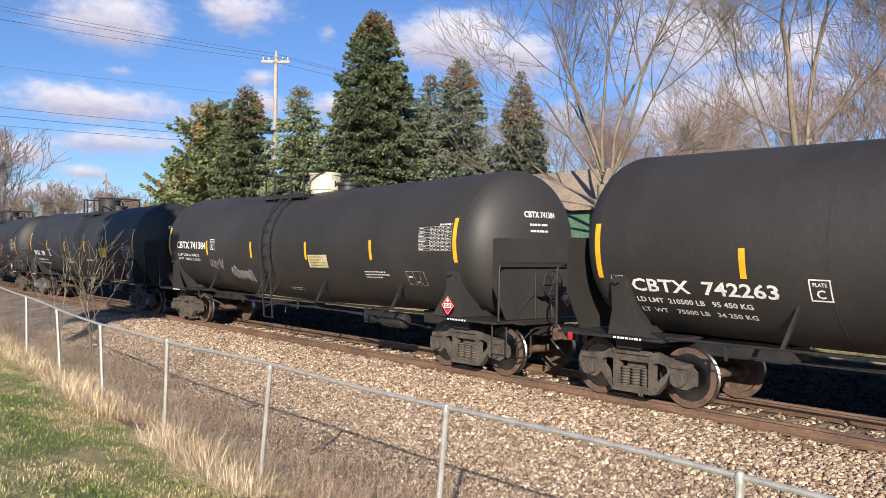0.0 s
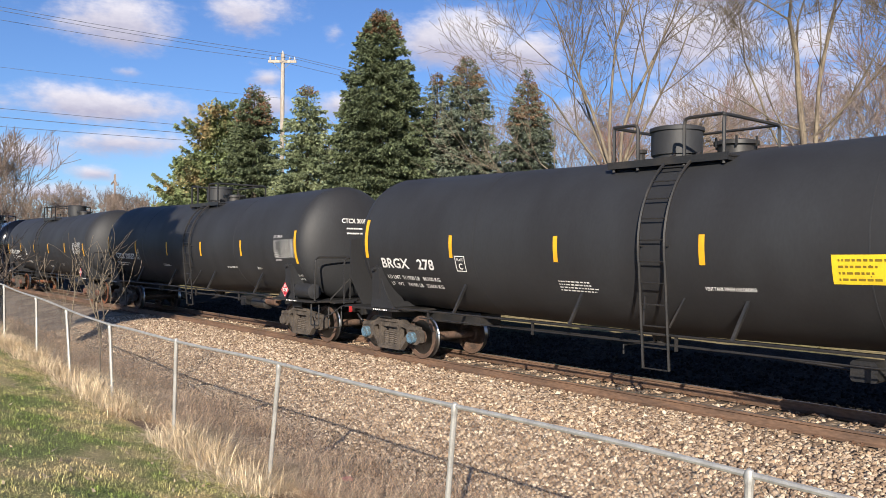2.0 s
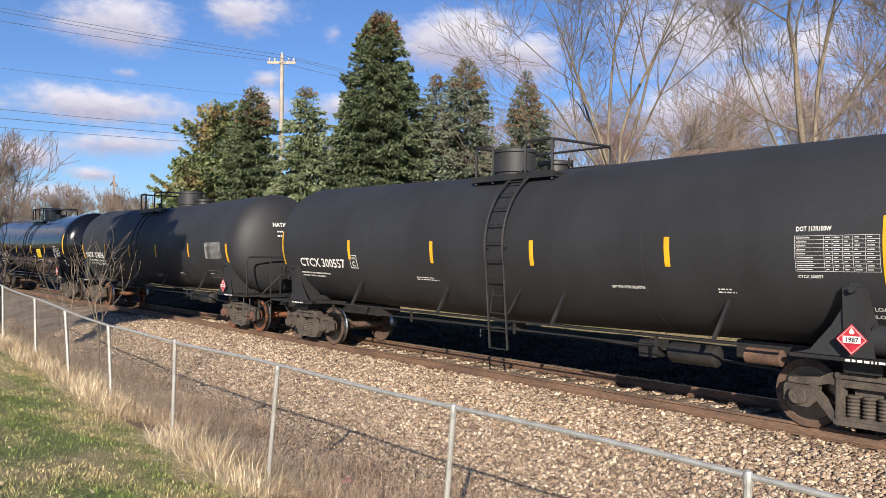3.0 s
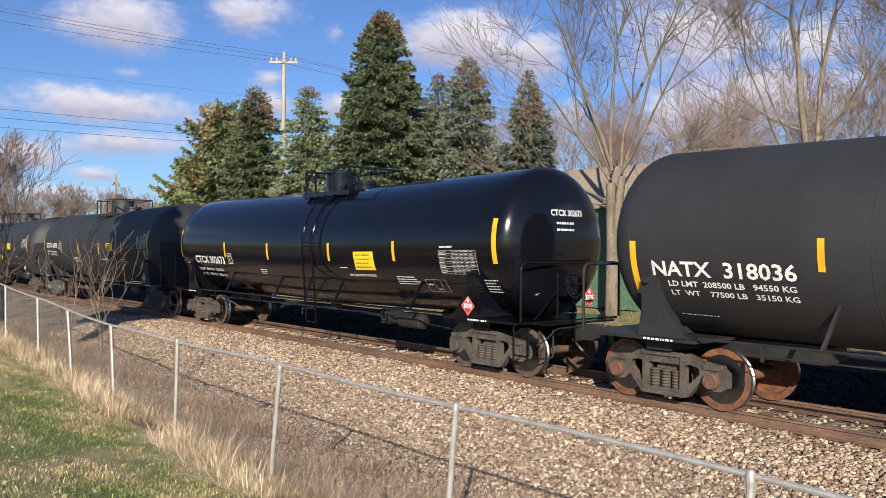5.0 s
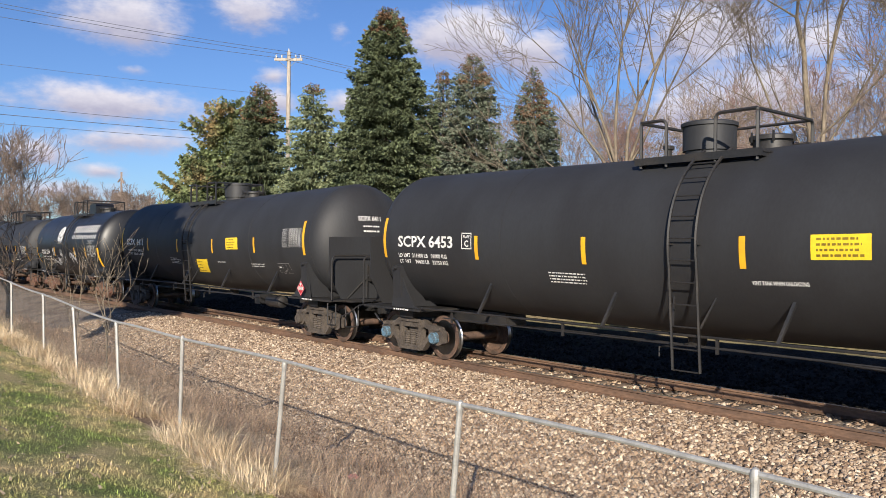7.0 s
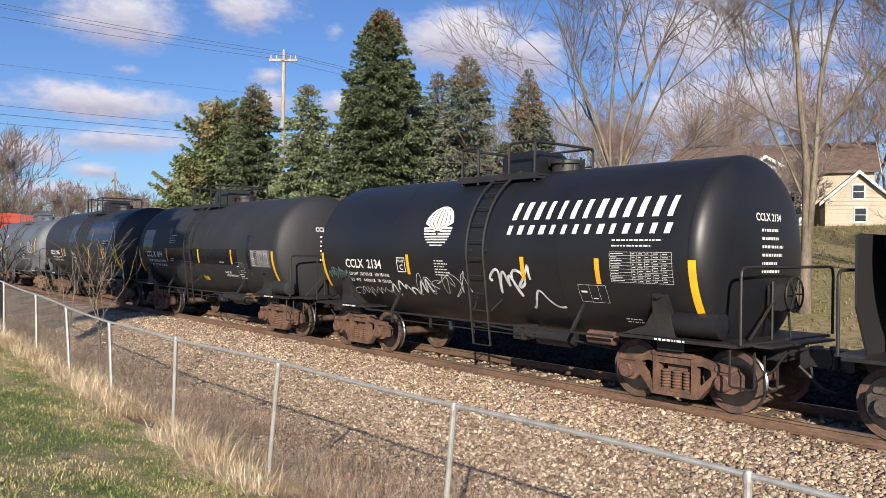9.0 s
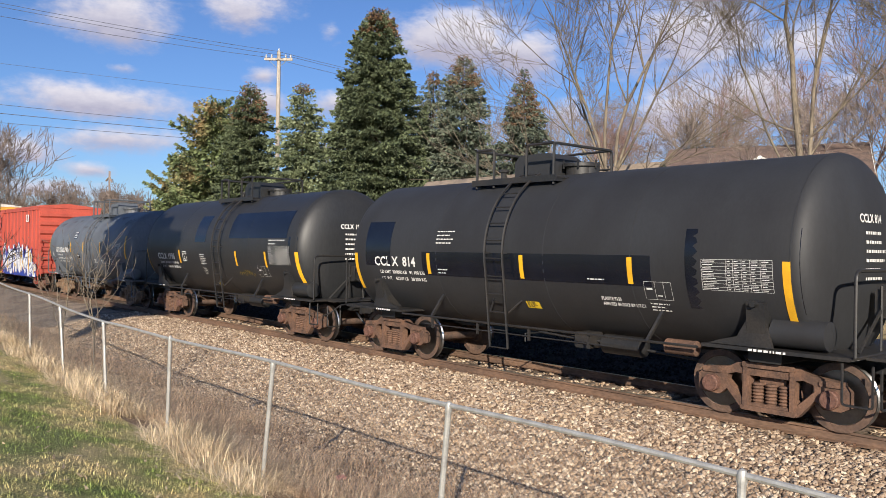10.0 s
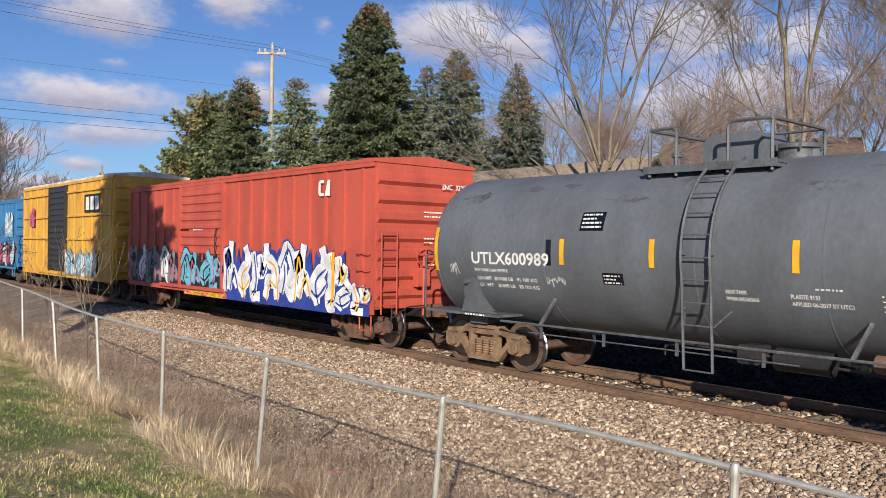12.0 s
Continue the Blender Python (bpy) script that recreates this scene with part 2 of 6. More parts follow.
    "needle_pine": mat("needle_pine", (0.150, 0.185, 0.080), 0.65, other=(0.30, 0.215, 0.10), scale=0.5, fine=8, bump=0, island=0.45, mixing=(0.50, 0.66)),
    "cone_brown": mat("cone_brown", (0.25, 0.15, 0.085), 0.85, other=(0.13, 0.075, 0.04), scale=2, bump=0, island=0.4),
    "pole_wood": mat("pole_wood", (0.42, 0.37, 0.31), 0.85, other=(0.30, 0.26, 0.22), scale=3, fine=20, bump=0.3, stretch=(1, 1, 0.1)),
    "porcelain": mat("porcelain", (0.55, 0.56, 0.58), 0.25, bump=0),
    "cable": mat("cable", (0.13, 0.14, 0.17), 0.6, bump=0),
    "siding_white": mat("siding_white", (0.70, 0.70, 0.69), 0.6, scale=1, fine=10, bump=0.1, grain=0.08),
    "siding_tan": mat("siding_tan", (0.44, 0.375, 0.28), 0.65, other=(0.38, 0.32, 0.24), scale=1, fine=10, bump=0.1, grain=0.1),
    "shingle": mat("shingle", (0.17, 0.115, 0.09), 0.9, other=(0.12, 0.085, 0.07), scale=2, fine=12, bump=0.5, grain=0.4, depth=0.03),
    "shingle_tan": mat("shingle_tan", (0.30, 0.235, 0.175), 0.9, other=(0.24, 0.19, 0.145), scale=1, fine=10, bump=0.5, grain=0.25, depth=0.03),
    "shingle_dark": mat("shingle_dark", (0.035, 0.045, 0.038), 0.85, scale=2, fine=12, bump=0.5, depth=0.03),
    "green_paint": mat("green_paint", (0.085, 0.17, 0.105), 0.7, other=(0.07, 0.14, 0.09), scale=1.5, fine=12, bump=0.15),
    "brick_red": mat("brick_red", (0.24, 0.10, 0.07), 0.85, scale=2, fine=14, bump=0.4),
    "pane": mat("pane", (0.03, 0.035, 0.045), 0.08, bump=0, grain=0.05),
    "trim_white": mat("trim_white", (0.74, 0.74, 0.72), 0.6, bump=0.05, grain=0.05),
    "fallen_leaf": mat("fallen_leaf", (0.52, 0.42, 0.29), 0.8, other=(0.36, 0.25, 0.15), scale=3, bump=0, island=0.4),
    "litter": mat("litter", (0.62, 0.25, 0.22), 0.6, bump=0.1),
}


def stone_material():
    """Crushed stone: each lump takes one of several natural tones."""
    M = bpy.data.materials.new("stone")
    M.use_nodes = True
    nt = M.node_tree
    N, L = nt.nodes.new, nt.links.new
    b = nt.nodes["Principled BSDF"]
    ramp = N("ShaderNodeValToRGB")
    tones = ((0.0, (0.12, 0.080, 0.056)), (0.20, (0.23, 0.155, 0.103)), (0.42, (0.37, 0.262, 0.170)), (0.62, (0.33, 0.255, 0.195)), (0.80, (0.46, 0.340, 0.228)), (0.96, (0.66, 0.545, 0.41)))
    for k, (p, c) in enumerate(tones):
        e = ramp.color_ramp.elements[k] if k < 2 else ramp.color_ramp.elements.new(p)
        e.position, e.color = p, (*c, 1)
    L(N("ShaderNodeNewGeometry").outputs["Random Per Island"], ramp.inputs[0])
    tc, small = N("ShaderNodeTexCoord"), N("ShaderNodeTexNoise")
    small.inputs["Scale"].default_value, small.inputs["Detail"].default_value = 45, 4
    L(tc.outputs["Object"], small.inputs["Vector"])
    g = N("ShaderNodeMapRange")
    g.inputs["To Min"].default_value, g.inputs["To Max"].default_value = 0.65, 1.35
    g.inputs["From Min"].default_value, g.inputs["From Max"].default_value = 0.25, 0.75
    L(small.outputs[0], g.inputs["Value"])
    c2 = N("ShaderNodeVectorMath")
    c2.operation = "SCALE"
    L(ramp.outputs[0], c2.inputs[0])
    L(g.outputs[0], c2.inputs["Scale"])
    L(c2.outputs[0], b.inputs["Base Color"])
    b.inputs["Roughness"].default_value = 0.85
    bp = N("ShaderNodeBump")
    bp.inputs["Strength"].default_value, bp.inputs["Distance"].default_value = 0.4, 0.01
    L(small.outputs[0], bp.inputs["Height"])
    L(bp.outputs[0], b.inputs["Normal"])
    return M


MAT["stone"] = stone_material()


# ---- mesh helpers ----
class MB:
    """Gathers vertices and faces of one mesh."""

    def __init__(self):
        self.v, self.f = [], []

    def add(self, v, f):
        o = len(self.v)
        self.v += [tuple(p) for p in v]
        self.f += [tuple(i + o for i in q) for q in f]
        return self

    def box(self, x0, x1, y0, y1, z0, z1, bev=0.0):
        if bev <= 0:
            v = [(x, y, z) for z in (z0, z1) for y in (y0, y1) for x in (x0, x1)]
            return self.add(v, [(0, 2, 3, 1), (4, 5, 7, 6), (0, 1, 5, 4), (2, 6, 7, 3), (0, 4, 6, 2), (1, 3, 7, 5)])
        b = min(bev, (x1 - x0) / 2.5, (z1 - z0) / 2.5)
        prof = [(x0 + b, z0), (x1 - b, z0), (x1, z0 + b), (x1, z1 - b), (x1 - b, z1), (x0 + b, z1), (x0, z1 - b), (x0, z0 + b)]
        return self.plate(prof, y0, y1)

    def plate(self, prof, y0, y1, holes=()):
        """A flat shape given as (x, z) and drawn out along y, with holes through it."""
        loops = [list(prof)] + [list(h) for h in holes]
        flat = [p for l in loops for p in l]
        n = len(flat)
        if len(loops) == 1 and convex(prof):
            tris = [tuple(range(n))]
        else:
            from mathutils.geometry import tessellate_polygon
            tris = tessellate_polygon([[Vector((p[0], p[1], 0)) for p in l] for l in loops])
        v = [(p[0], y0, p[1]) for p in flat] + [(p[0], y1, p[1]) for p in flat]
        f = [tuple(t) for t in tris] + [tuple(i + n for i in reversed(t)) for t in tris]
        s = 0
        for l in loops:
            k = len(l)
            f += [(s + i, s + (i + 1) % k, s + (i + 1) % k + n, s + i + n) for i in range(k)]
            s += k
        return self.add(v, f)

    def plate_x(self, prof, x0, x1):
        """The same for a shape given as (y, z) and drawn out along x."""
        n = len(prof)
        v = [(x0, p[0], p[1]) for p in prof] + [(x1, p[0], p[1]) for p in prof]
        from mathutils.geometry import tessellate_polygon
        tris = tessellate_polygon([[Vector((p[0], p[1], 0)) for p in prof]])
        f = [tuple(t) for t in tris] + [tuple(i + n for i in reversed(t)) for t in tris]
        f += [(i, (i + 1) % n, (i + 1) % n + n, i + n) for i in range(n)]
        return self.add(v, f)

    def revolve(self, prof, axis="y", n=24, c=(0, 0, 0)):
        """A turned shape: profile of (along the axis, radius)."""
        v, f = [], []
        for a, r in prof:
            for i in range(n):
                t = 2 * math.pi * i / n
                p, q = r * math.cos(t), r * math.sin(t)
                v.append({"y": (c[0] + p, c[1] + a, c[2] + q), "x": (c[0] + a, c[1] + p, c[2] + q), "z": (c[0] + p, c[1] + q, c[2] + a)}[axis])
        for k in range(len(prof) - 1):
            for i in range(n):
                j = (i + 1) % n
                f.append((k * n + i, k * n + j, (k + 1) * n + j, (k + 1) * n + i))
        f.append(tuple(range(n)))
        f.append(tuple((len(prof) - 1) * n + i for i in reversed(range(n))))
        return self.add(v, f)

    def tube(self, pts, r, n=6, closed=False):
        pts = [Vector(p) for p in pts]
        rings = []
        for i, p in enumerate(pts):
            d = (pts[min(i + 1, len(pts) - 1)] - pts[max(i - 1, 0)]).normalized()
            a = d.orthogonal() if i == 0 else (rings[-1][1] - d * rings[-1][1].dot(d))
            a = a.normalized()
            rings.append((p, a, d.cross(a)))
        v, f = [], []
        for p, a, b in rings:
            v += [tuple(p + (a * math.cos(2 * math.pi * k / n) + b * math.sin(2 * math.pi * k / n)) * r) for k in range(n)]
        for i in range(len(pts) - 1):
            f += [(i * n + k, i * n + (k + 1) % n, (i + 1) * n + (k + 1) % n, (i + 1) * n + k) for k in range(n)]
        f += [tuple(reversed(range(n))), tuple((len(pts) - 1) * n + k for k in range(n))]
        return self.add(v, f)

    def mesh(self, name, smooth=None):
        me = bpy.data.meshes.new(name)
        me.from_pydata(self.v, [], self.f)
        bm = bmesh.new()
        bm.from_mesh(me)
        bmesh.ops.recalc_face_normals(bm, faces=bm.faces)
        bm.to_mesh(me)
        bm.free()
        if smooth:
            me.shade_smooth()
            me.set_sharp_from_angle(angle=radians(smooth))
        return me


def convex(prof):
    n, s = len(prof), 0
    for i in range(n):
        a, b, c = prof[i], prof[(i + 1) % n], prof[(i + 2) % n]
        k = (b[0] - a[0]) * (c[1] - b[1]) - (b[1] - a[1]) * (c[0] - b[0])
        if abs(k) > 1e-9:
            if s and (k > 0) != (s > 0):
                return False
            s = k
    return True


def rounded(pts, r=0.12, n=4):
    """A path with its corners rounded."""
    pts = [Vector(p) for p in pts]
    out = [pts[0]]
    for a, b, c in zip(pts, pts[1:], pts[2:]):
        k = min(r, (a - b).length / 2.1, (c - b).length / 2.1)
        p, q = b + (a - b).normalized() * k, b + (c - b).normalized() * k
        out += [(p.lerp(b, i / n)).lerp(b.lerp(q, i / n), i / n) for i in range(n + 1)]
    return out + [pts[-1]]


MESHES = {}


def cached(key, build, smooth=None):
    if key not in MESHES:
        mb = MB()
        build(mb)
        MESHES[key] = mb.mesh("_".join(str(k) for k in key) if isinstance(key, tuple) else key, smooth)
    return MESHES[key]


def part(name, me, material, parent, label="", at=(0, 0, 0), turn=(0, 0, 0)):
    """One mesh object under a thing or a part."""
    if isinstance(me, MB):
        me = me.mesh(name, 35)
    material = MAT[material] if isinstance(material, str) else material
    if not me.materials:
        me.materials.append(material)
    ob = new(name, me)
    if me.materials[0] is not material:
        ob.material_slots[0].link = "OBJECT"
        ob.material_slots[0].material = material
    if parent is not None:
        ob.parent = parent
    ob.matrix_basis = pose(*at, *turn)
    return tagged(ob, label)


def thing(name, label, category, group="", kind="", at=(0, 0, 0), turn=(0, 0, 0)):
    ob = new(name)
    ob.empty_display_size = 0.3
    ob.matrix_basis = pose(*at, *turn)
    return tagged(ob, label, category, group, kind)


def solid(name, me, materials, label="", category="", kind="", group="", smooth=None):
    """A top-level mesh."""
    if isinstance(me, MB):
        me = me.mesh(name, smooth)
    for m in (materials if isinstance(materials, (list, tuple)) else [materials]):
        me.materials.append(MAT[m])
    return tagged(new(name, me), label, category, group, kind)


def raw_mesh(name, v, f):
    """A mesh from arrays of points and of faces with equal numbers of corners."""
    v, f = np.asarray(v, dtype=np.float32), np.asarray(f, dtype=np.int32)
    me = bpy.data.meshes.new(name)
    me.vertices.add(len(v))
    me.vertices.foreach_set("co", v.ravel())
    k = f.shape[1]
    me.loops.add(f.size)
    me.loops.foreach_set("vertex_index", f.ravel())
    me.polygons.add(len(f))
    me.polygons.foreach_set("loop_start", np.arange(0, f.size, k, dtype=np.int32))
    me.polygons.foreach_set("loop_total", np.full(len(f), k, dtype=np.int32))
    me.update(calc_edges=True)
    return me


TEXTS = {}


def text_shape(words, size):
    """Points and faces of a line of words in the built-in font."""
    if (words, size) not in TEXTS:
        cu = bpy.data.curves.new("words", "FONT")
        cu.body, cu.size, cu.resolution_u, cu.offset = words, size, 2, size * 0.022
        ob = bpy.data.objects.new("words", cu)
        me = bpy.data.meshes.new_from_object(ob)
        TEXTS[words, size] = ([tuple(v.co[:2]) for v in me.vertices], [tuple(p.vertices) for p in me.polygons])
        bpy.data.objects.remove(ob)
        bpy.data.meshes.remove(me)
        bpy.data.curves.remove(cu)
    return TEXTS[words, size]


# ---- ground ----
def ground_z(x, y):
    """Height of the land: lawn bank, ditch, ballast bed, and the rise behind the railway."""
    ys = [-400, -40, -14, -12, -9.2, -7.9, -6.6, -5.2, -4.2, -2.3, -1.6, 1.6, 2.4, 4.2, 6, 30, 45, 120, 700]
    zs = [1.2, 1.2, 0.95, 0.72, 0.0, -0.27, -0.5, -0.68, -0.68, -0.26, -0.20, -0.20, -0.26, -0.6, -0.45, 3.95, 4.6, 5.2, 5.2]
    z = float(np.interp(y, ys, zs))
    if -16 < y < -4.5:
        z += 0.035 * max(0.0, -x - 9.5) * min(1, (y + 16) / 2, (-4.5 - y) / 2)
    return z


def make_ground():
    xs = [-900, -500, -300, -200, -140, -110, -90, -75] + list(np.arange(-64, 12.1, 1.0)) + [20, 40, 80, 150, 300, 600]
    ys = [-400, -150, -60, -30, -20, -16, -14, -13, -12, -11, -10.2, -9.5, -9, -8.5, -8.1, -7.7, -7.2, -6.6, -5.9, -5.2, -4.7, -4.2, -3.6, -3, -2.3, -1.6, -0.8, 0, 0.8, 1.6, 2.4, 3.2, 4.2, 6, 8, 11, 14, 18, 22, 26, 30, 36, 45, 60, 90, 150, 300, 700]
    v, f, slot = [], [], []
    for y in ys:
        for x in xs:
            dx = 0.04 * noise.noise((x * 0.7, y * 0.9, 2.0)) if abs(y) > 2.5 and abs(x) < 90 else 0.0
            v.append((x, y, ground_z(x, y) + dx))
    n = len(xs)
    for j in range(len(ys) - 1):
        for i in range(n - 1):
            f.append((j * n + i, j * n + i + 1, (j + 1) * n + i + 1, (j + 1) * n + i))
            ym = (ys[j] + ys[j + 1]) / 2 + 0.5 * noise.noise((xs[i] * 0.35, 0, 5.0))
            # slot 4: strip behind the track, its colour darkened for the train's shade
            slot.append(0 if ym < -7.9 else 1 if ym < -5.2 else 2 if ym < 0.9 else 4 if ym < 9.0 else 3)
    me = bpy.data.meshes.new("ground")
    me.from_pydata(v, [], f)
    me.polygons.foreach_set("material_index", slot)
    me.shade_smooth()
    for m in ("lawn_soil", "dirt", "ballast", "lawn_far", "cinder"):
        me.materials.append(MAT[m])
    tagged(new("ground", me), "lawn, dirt, gravel bed and rising grass behind a railway", "ground", kind="structure")


make_ground()

# ---- railway track ----
GAUGE = 0.7535


def make_track():
    track = thing("railway_track", "rusty steel rails on weathered wooden ties in pale gravel", "railway track", kind="structure")
    prof = [(-0.07, -0.172), (0.07, -0.172), (0.07, -0.160), (0.012, -0.140), (0.009, -0.045), (0.036, -0.032), (0.036, -0.006), (0.028, 0.0),
            (-0.028, 0.0), (-0.036, -0.006), (-0.036, -0.032), (-0.009, -0.045), (-0.012, -0.140), (-0.07, -0.160)]
    for s in (-1, 1):
        mb = MB().plate_x([(s * GAUGE + p[0], p[1]) for p in prof], -420, 90)
        rail = part("rail", mb, "rail", track)
        part("running_surface", MB().box(-420, 90, s * GAUGE - 0.026, s * GAUGE + 0.026, -0.001, 0.002), "rail_top", rail, "worn shiny top of the rail")
    rng = random.Random(5)
    tie = cached("tie", lambda mb: mb.box(-0.115, 0.115, -1.3, 1.3, -0.36, -0.175, 0.012))
    plate = cached("tie_plate", lambda mb: (mb.box(-0.09, 0.09, -0.17, 0.17, -0.174, -0.160), [mb.box(x - 0.012, x + 0.012, y - 0.014, y + 0.02, -0.16, -0.135) for x in (-0.06, 0.06) for y in (-0.10, 0.09)]))
    x = -118.0
    while x < 14:
        t = part("tie", tie, "tie", track, at=(x, rng.uniform(-0.05, 0.05), rng.uniform(-0.012, 0.006)), turn=(0, 0, rng.uniform(-1.2, 1.2)))
        if x > -36:
            for s in (-1, 1):
                part("tie_plate", plate, "tie_plate", t, at=(0, s * GAUGE, 0.002))
        x += 0.515


make_track()

# ---- railway cars ----
SPEED, WHEEL_R = 14.7, 0.457
CARS = []
WHEELSETS = []


def build_sideframe(mb):
    outer = [(-1.13, 0.36), (-1.13, 0.58), (-0.98, 0.70), (-0.62, 0.74), (-0.45, 0.83), (0.45, 0.83), (0.62, 0.74), (0.98, 0.70), (1.13, 0.58), (1.13, 0.36),
             (1.02, 0.30), (0.78, 0.30), (0.66, 0.40), (0.42, 0.13), (-0.42, 0.13), (-0.66, 0.40), (-0.78, 0.30), (-1.02, 0.30)]
    mid = [(-0.30, 0.24), (0.30, 0.24), (0.30, 0.64), (-0.30, 0.64)]
    left = [(-0.66, 0.53), (-0.42, 0.30), (-0.38, 0.36), (-0.38, 0.64), (-0.50, 0.66), (-0.64, 0.62)]
    right = [(-x, z) for x, z in reversed(left)]
    mb.plate(outer, -0.07, 0.07, [mid, left, right])
    mb.box(-0.40, 0.40, -0.11, 0.05, 0.76, 0.84, 0.02)
    mb.box(-0.42, 0.42, -0.11, 0.05, 0.13, 0.20, 0.02)
    for s in (-1, 1):
        mb.box(s * 0.89 - 0.16, s * 0.89 + 0.16, -0.10, 0.06, 0.62, 0.70, 0.02)
        mb.box(s * 0.355 - 0.035, s * 0.355 + 0.035, -0.10, 0.05, 0.18, 0.76, 0.01)


def build_springs(mb):
    mb.revolve([(0.20 + 0.024 * k, 0.092 if k % 2 else 0.070) for k in range(15)], "z", 10)


def build_wheel(mb, s):
    prof = [(-0.075, 0.10), (-0.075, 0.17), (-0.035, 0.19), (-0.028, 0.36), (-0.065, 0.385), (-0.067, 0.445), (-0.060, 0.455), (0.045, 0.459), (0.062, 0.484), (0.072, 0.484), (0.075, 0.39), (0.03, 0.36), (0.02, 0.19), (0.06, 0.16), (0.06, 0.10)]
    mb.revolve([(-s * -a if s < 0 else -a, r) for a, r in prof], "y", 32)


def make_trucks(car, half, style):
    frame_mat, wheel_mat, cap_mat = style
    side = cached("sideframe", build_sideframe, 30)
    springs = cached("springs", build_springs, 40)
    cap = cached("bearing_cap", lambda mb: mb.revolve([(0.0, 0.13), (-0.16, 0.13), (-0.17, 0.115), (-0.19, 0.11), (-0.19, 0.05), (-0.20, 0.045)], "y", 16), 40)
    bolster = cached("bolster", lambda mb: (mb.box(-0.2, 0.2, -0.95, 0.95, 0.46, 0.70, 0.03), mb.revolve([(0.70, 0.2), (0.78, 0.2)], "z", 12), mb.box(-0.62, -0.52, -0.7, 0.7, 0.30, 0.42), mb.box(0.52, 0.62, -0.7, 0.7, 0.30, 0.42)), 30)
    wheel_n = cached("wheel_near", lambda mb: build_wheel(mb, -1), 35)
    wheel_f = cached("wheel_far", lambda mb: build_wheel(mb, 1), 35)
    rim = cached("tread_ring", lambda mb: mb.revolve([(-0.058, 0.4565), (0.040, 0.4605), (0.062, 0.4855), (0.070, 0.4855), (0.070, 0.45), (-0.058, 0.45)], "y", 32), 35)
    axle = cached("axle", lambda mb: mb.revolve([(-1.02, 0.07), (-0.85, 0.08), (-0.6, 0.095), (0, 0.085), (0.6, 0.095), (0.85, 0.08), (1.02, 0.07)], "y", 12), 40)
    shoe = cached("brake_shoe", lambda mb: mb.plate([(0, 0.25), (0.07, 0.25), (0.05, 0.46), (0.07, 0.66), (0, 0.66), (-0.03, 0.46)], -0.05, 0.05))
    for e in (1, -1):
        b = part("truck_bolster", bolster, frame_mat, car, at=(e * half, 0, 0))
        for s in (-1, 1):
            sf = part("sideframe", side, frame_mat, car, at=(e * half, s * 1.0, 0), turn=(0, 0, 0 if s < 0 else 180))
            for sx in (-0.2, 0.0, 0.2):
                part("coil_spring", springs, frame_mat, sf, at=(sx, 0.02, 0))
            for w in (-0.89, 0.89):
                part("bearing_cap", cap, cap_mat, sf, "round roller bearing end cap", at=(w, 0.0, WHEEL_R))
                part("brake_shoe", shoe, frame_mat, b, at=(w * 0.42, s * 0.75, 0), turn=(0, 0, 0 if w > 0 else 180))
        for w in (-0.89, 0.89):
            ws = part("wheelset", axle, wheel_mat, car, "steel axle with two flanged wheels", at=(e * half + w, 0, WHEEL_R))
            for s, m in ((-1, wheel_n), (1, wheel_f)):
                wh = part("wheel", m, wheel_mat, ws, at=(0, s * 0.75, 0))
                part("wheel_tread", rim, "tread", ws, "bright worn running surface", at=(0, s * 0.75, 0), turn=(0, 0, 0 if s < 0 else 180))
            WHEELSETS.append((ws, e * half + w))


def make_coupler(car, x, e, mat_name="truck_rust"):
    def build(mb):
        mb.box(-0.75, 0.15, -0.09, 0.09, 0.80, 0.95, 0.02)
        mb.plate([(0.10, 0.74), (0.42, 0.74), (0.46, 0.80), (0.46, 0.96), (0.42, 1.02), (0.10, 1.0)], -0.17, 0.06)
        mb.revolve([(0.72, 0.06), (1.04, 0.06)], "z", 10, (0.36, 0.10, 0))
        mb.box(0.02, 0.14, -0.25, 0.25, 0.72, 1.02, 0.02)
    part("coupler", cached("coupler", build), mat_name, car, "rusty knuckle coupler", at=(x, 0, 0), turn=(0, 0, 0 if e > 0 else 180))

    def hose(mb):
        mb.tube([(0.05, -0.35, 0.75), (0.2, -0.34, 0.62), (0.36, -0.25, 0.42), (0.5, -0.1, 0.36), (0.6, 0.0, 0.4)], 0.028, 6)
    part("air_hose", cached("air_hose", hose), "black", car, at=(x, 0, 0), turn=(0, 0, 0 if e > 0 else 180))

    def lever(mb):
        mb.tube(rounded([(0.1, 0.1, 1.0), (0.12, -0.4, 1.0), (0.12, -0.9, 0.98), (0.12, -1.2, 0.78), (0.12, -1.42, 0.72)], 0.1), 0.016, 5)
        mb.tube(rounded([(-0.05, -0.80, 0.95), (-0.05, -0.80, 0.42), (-0.05, -1.18, 0.42), (-0.05, -1.18, 0.95)], 0.06), 0.018, 5)
    part("uncoupling_lever", cached("uncoupling_lever", lever), "steel_black", car, at=(x, 0, 0), turn=(0, 0, 0 if e > 0 else 180))


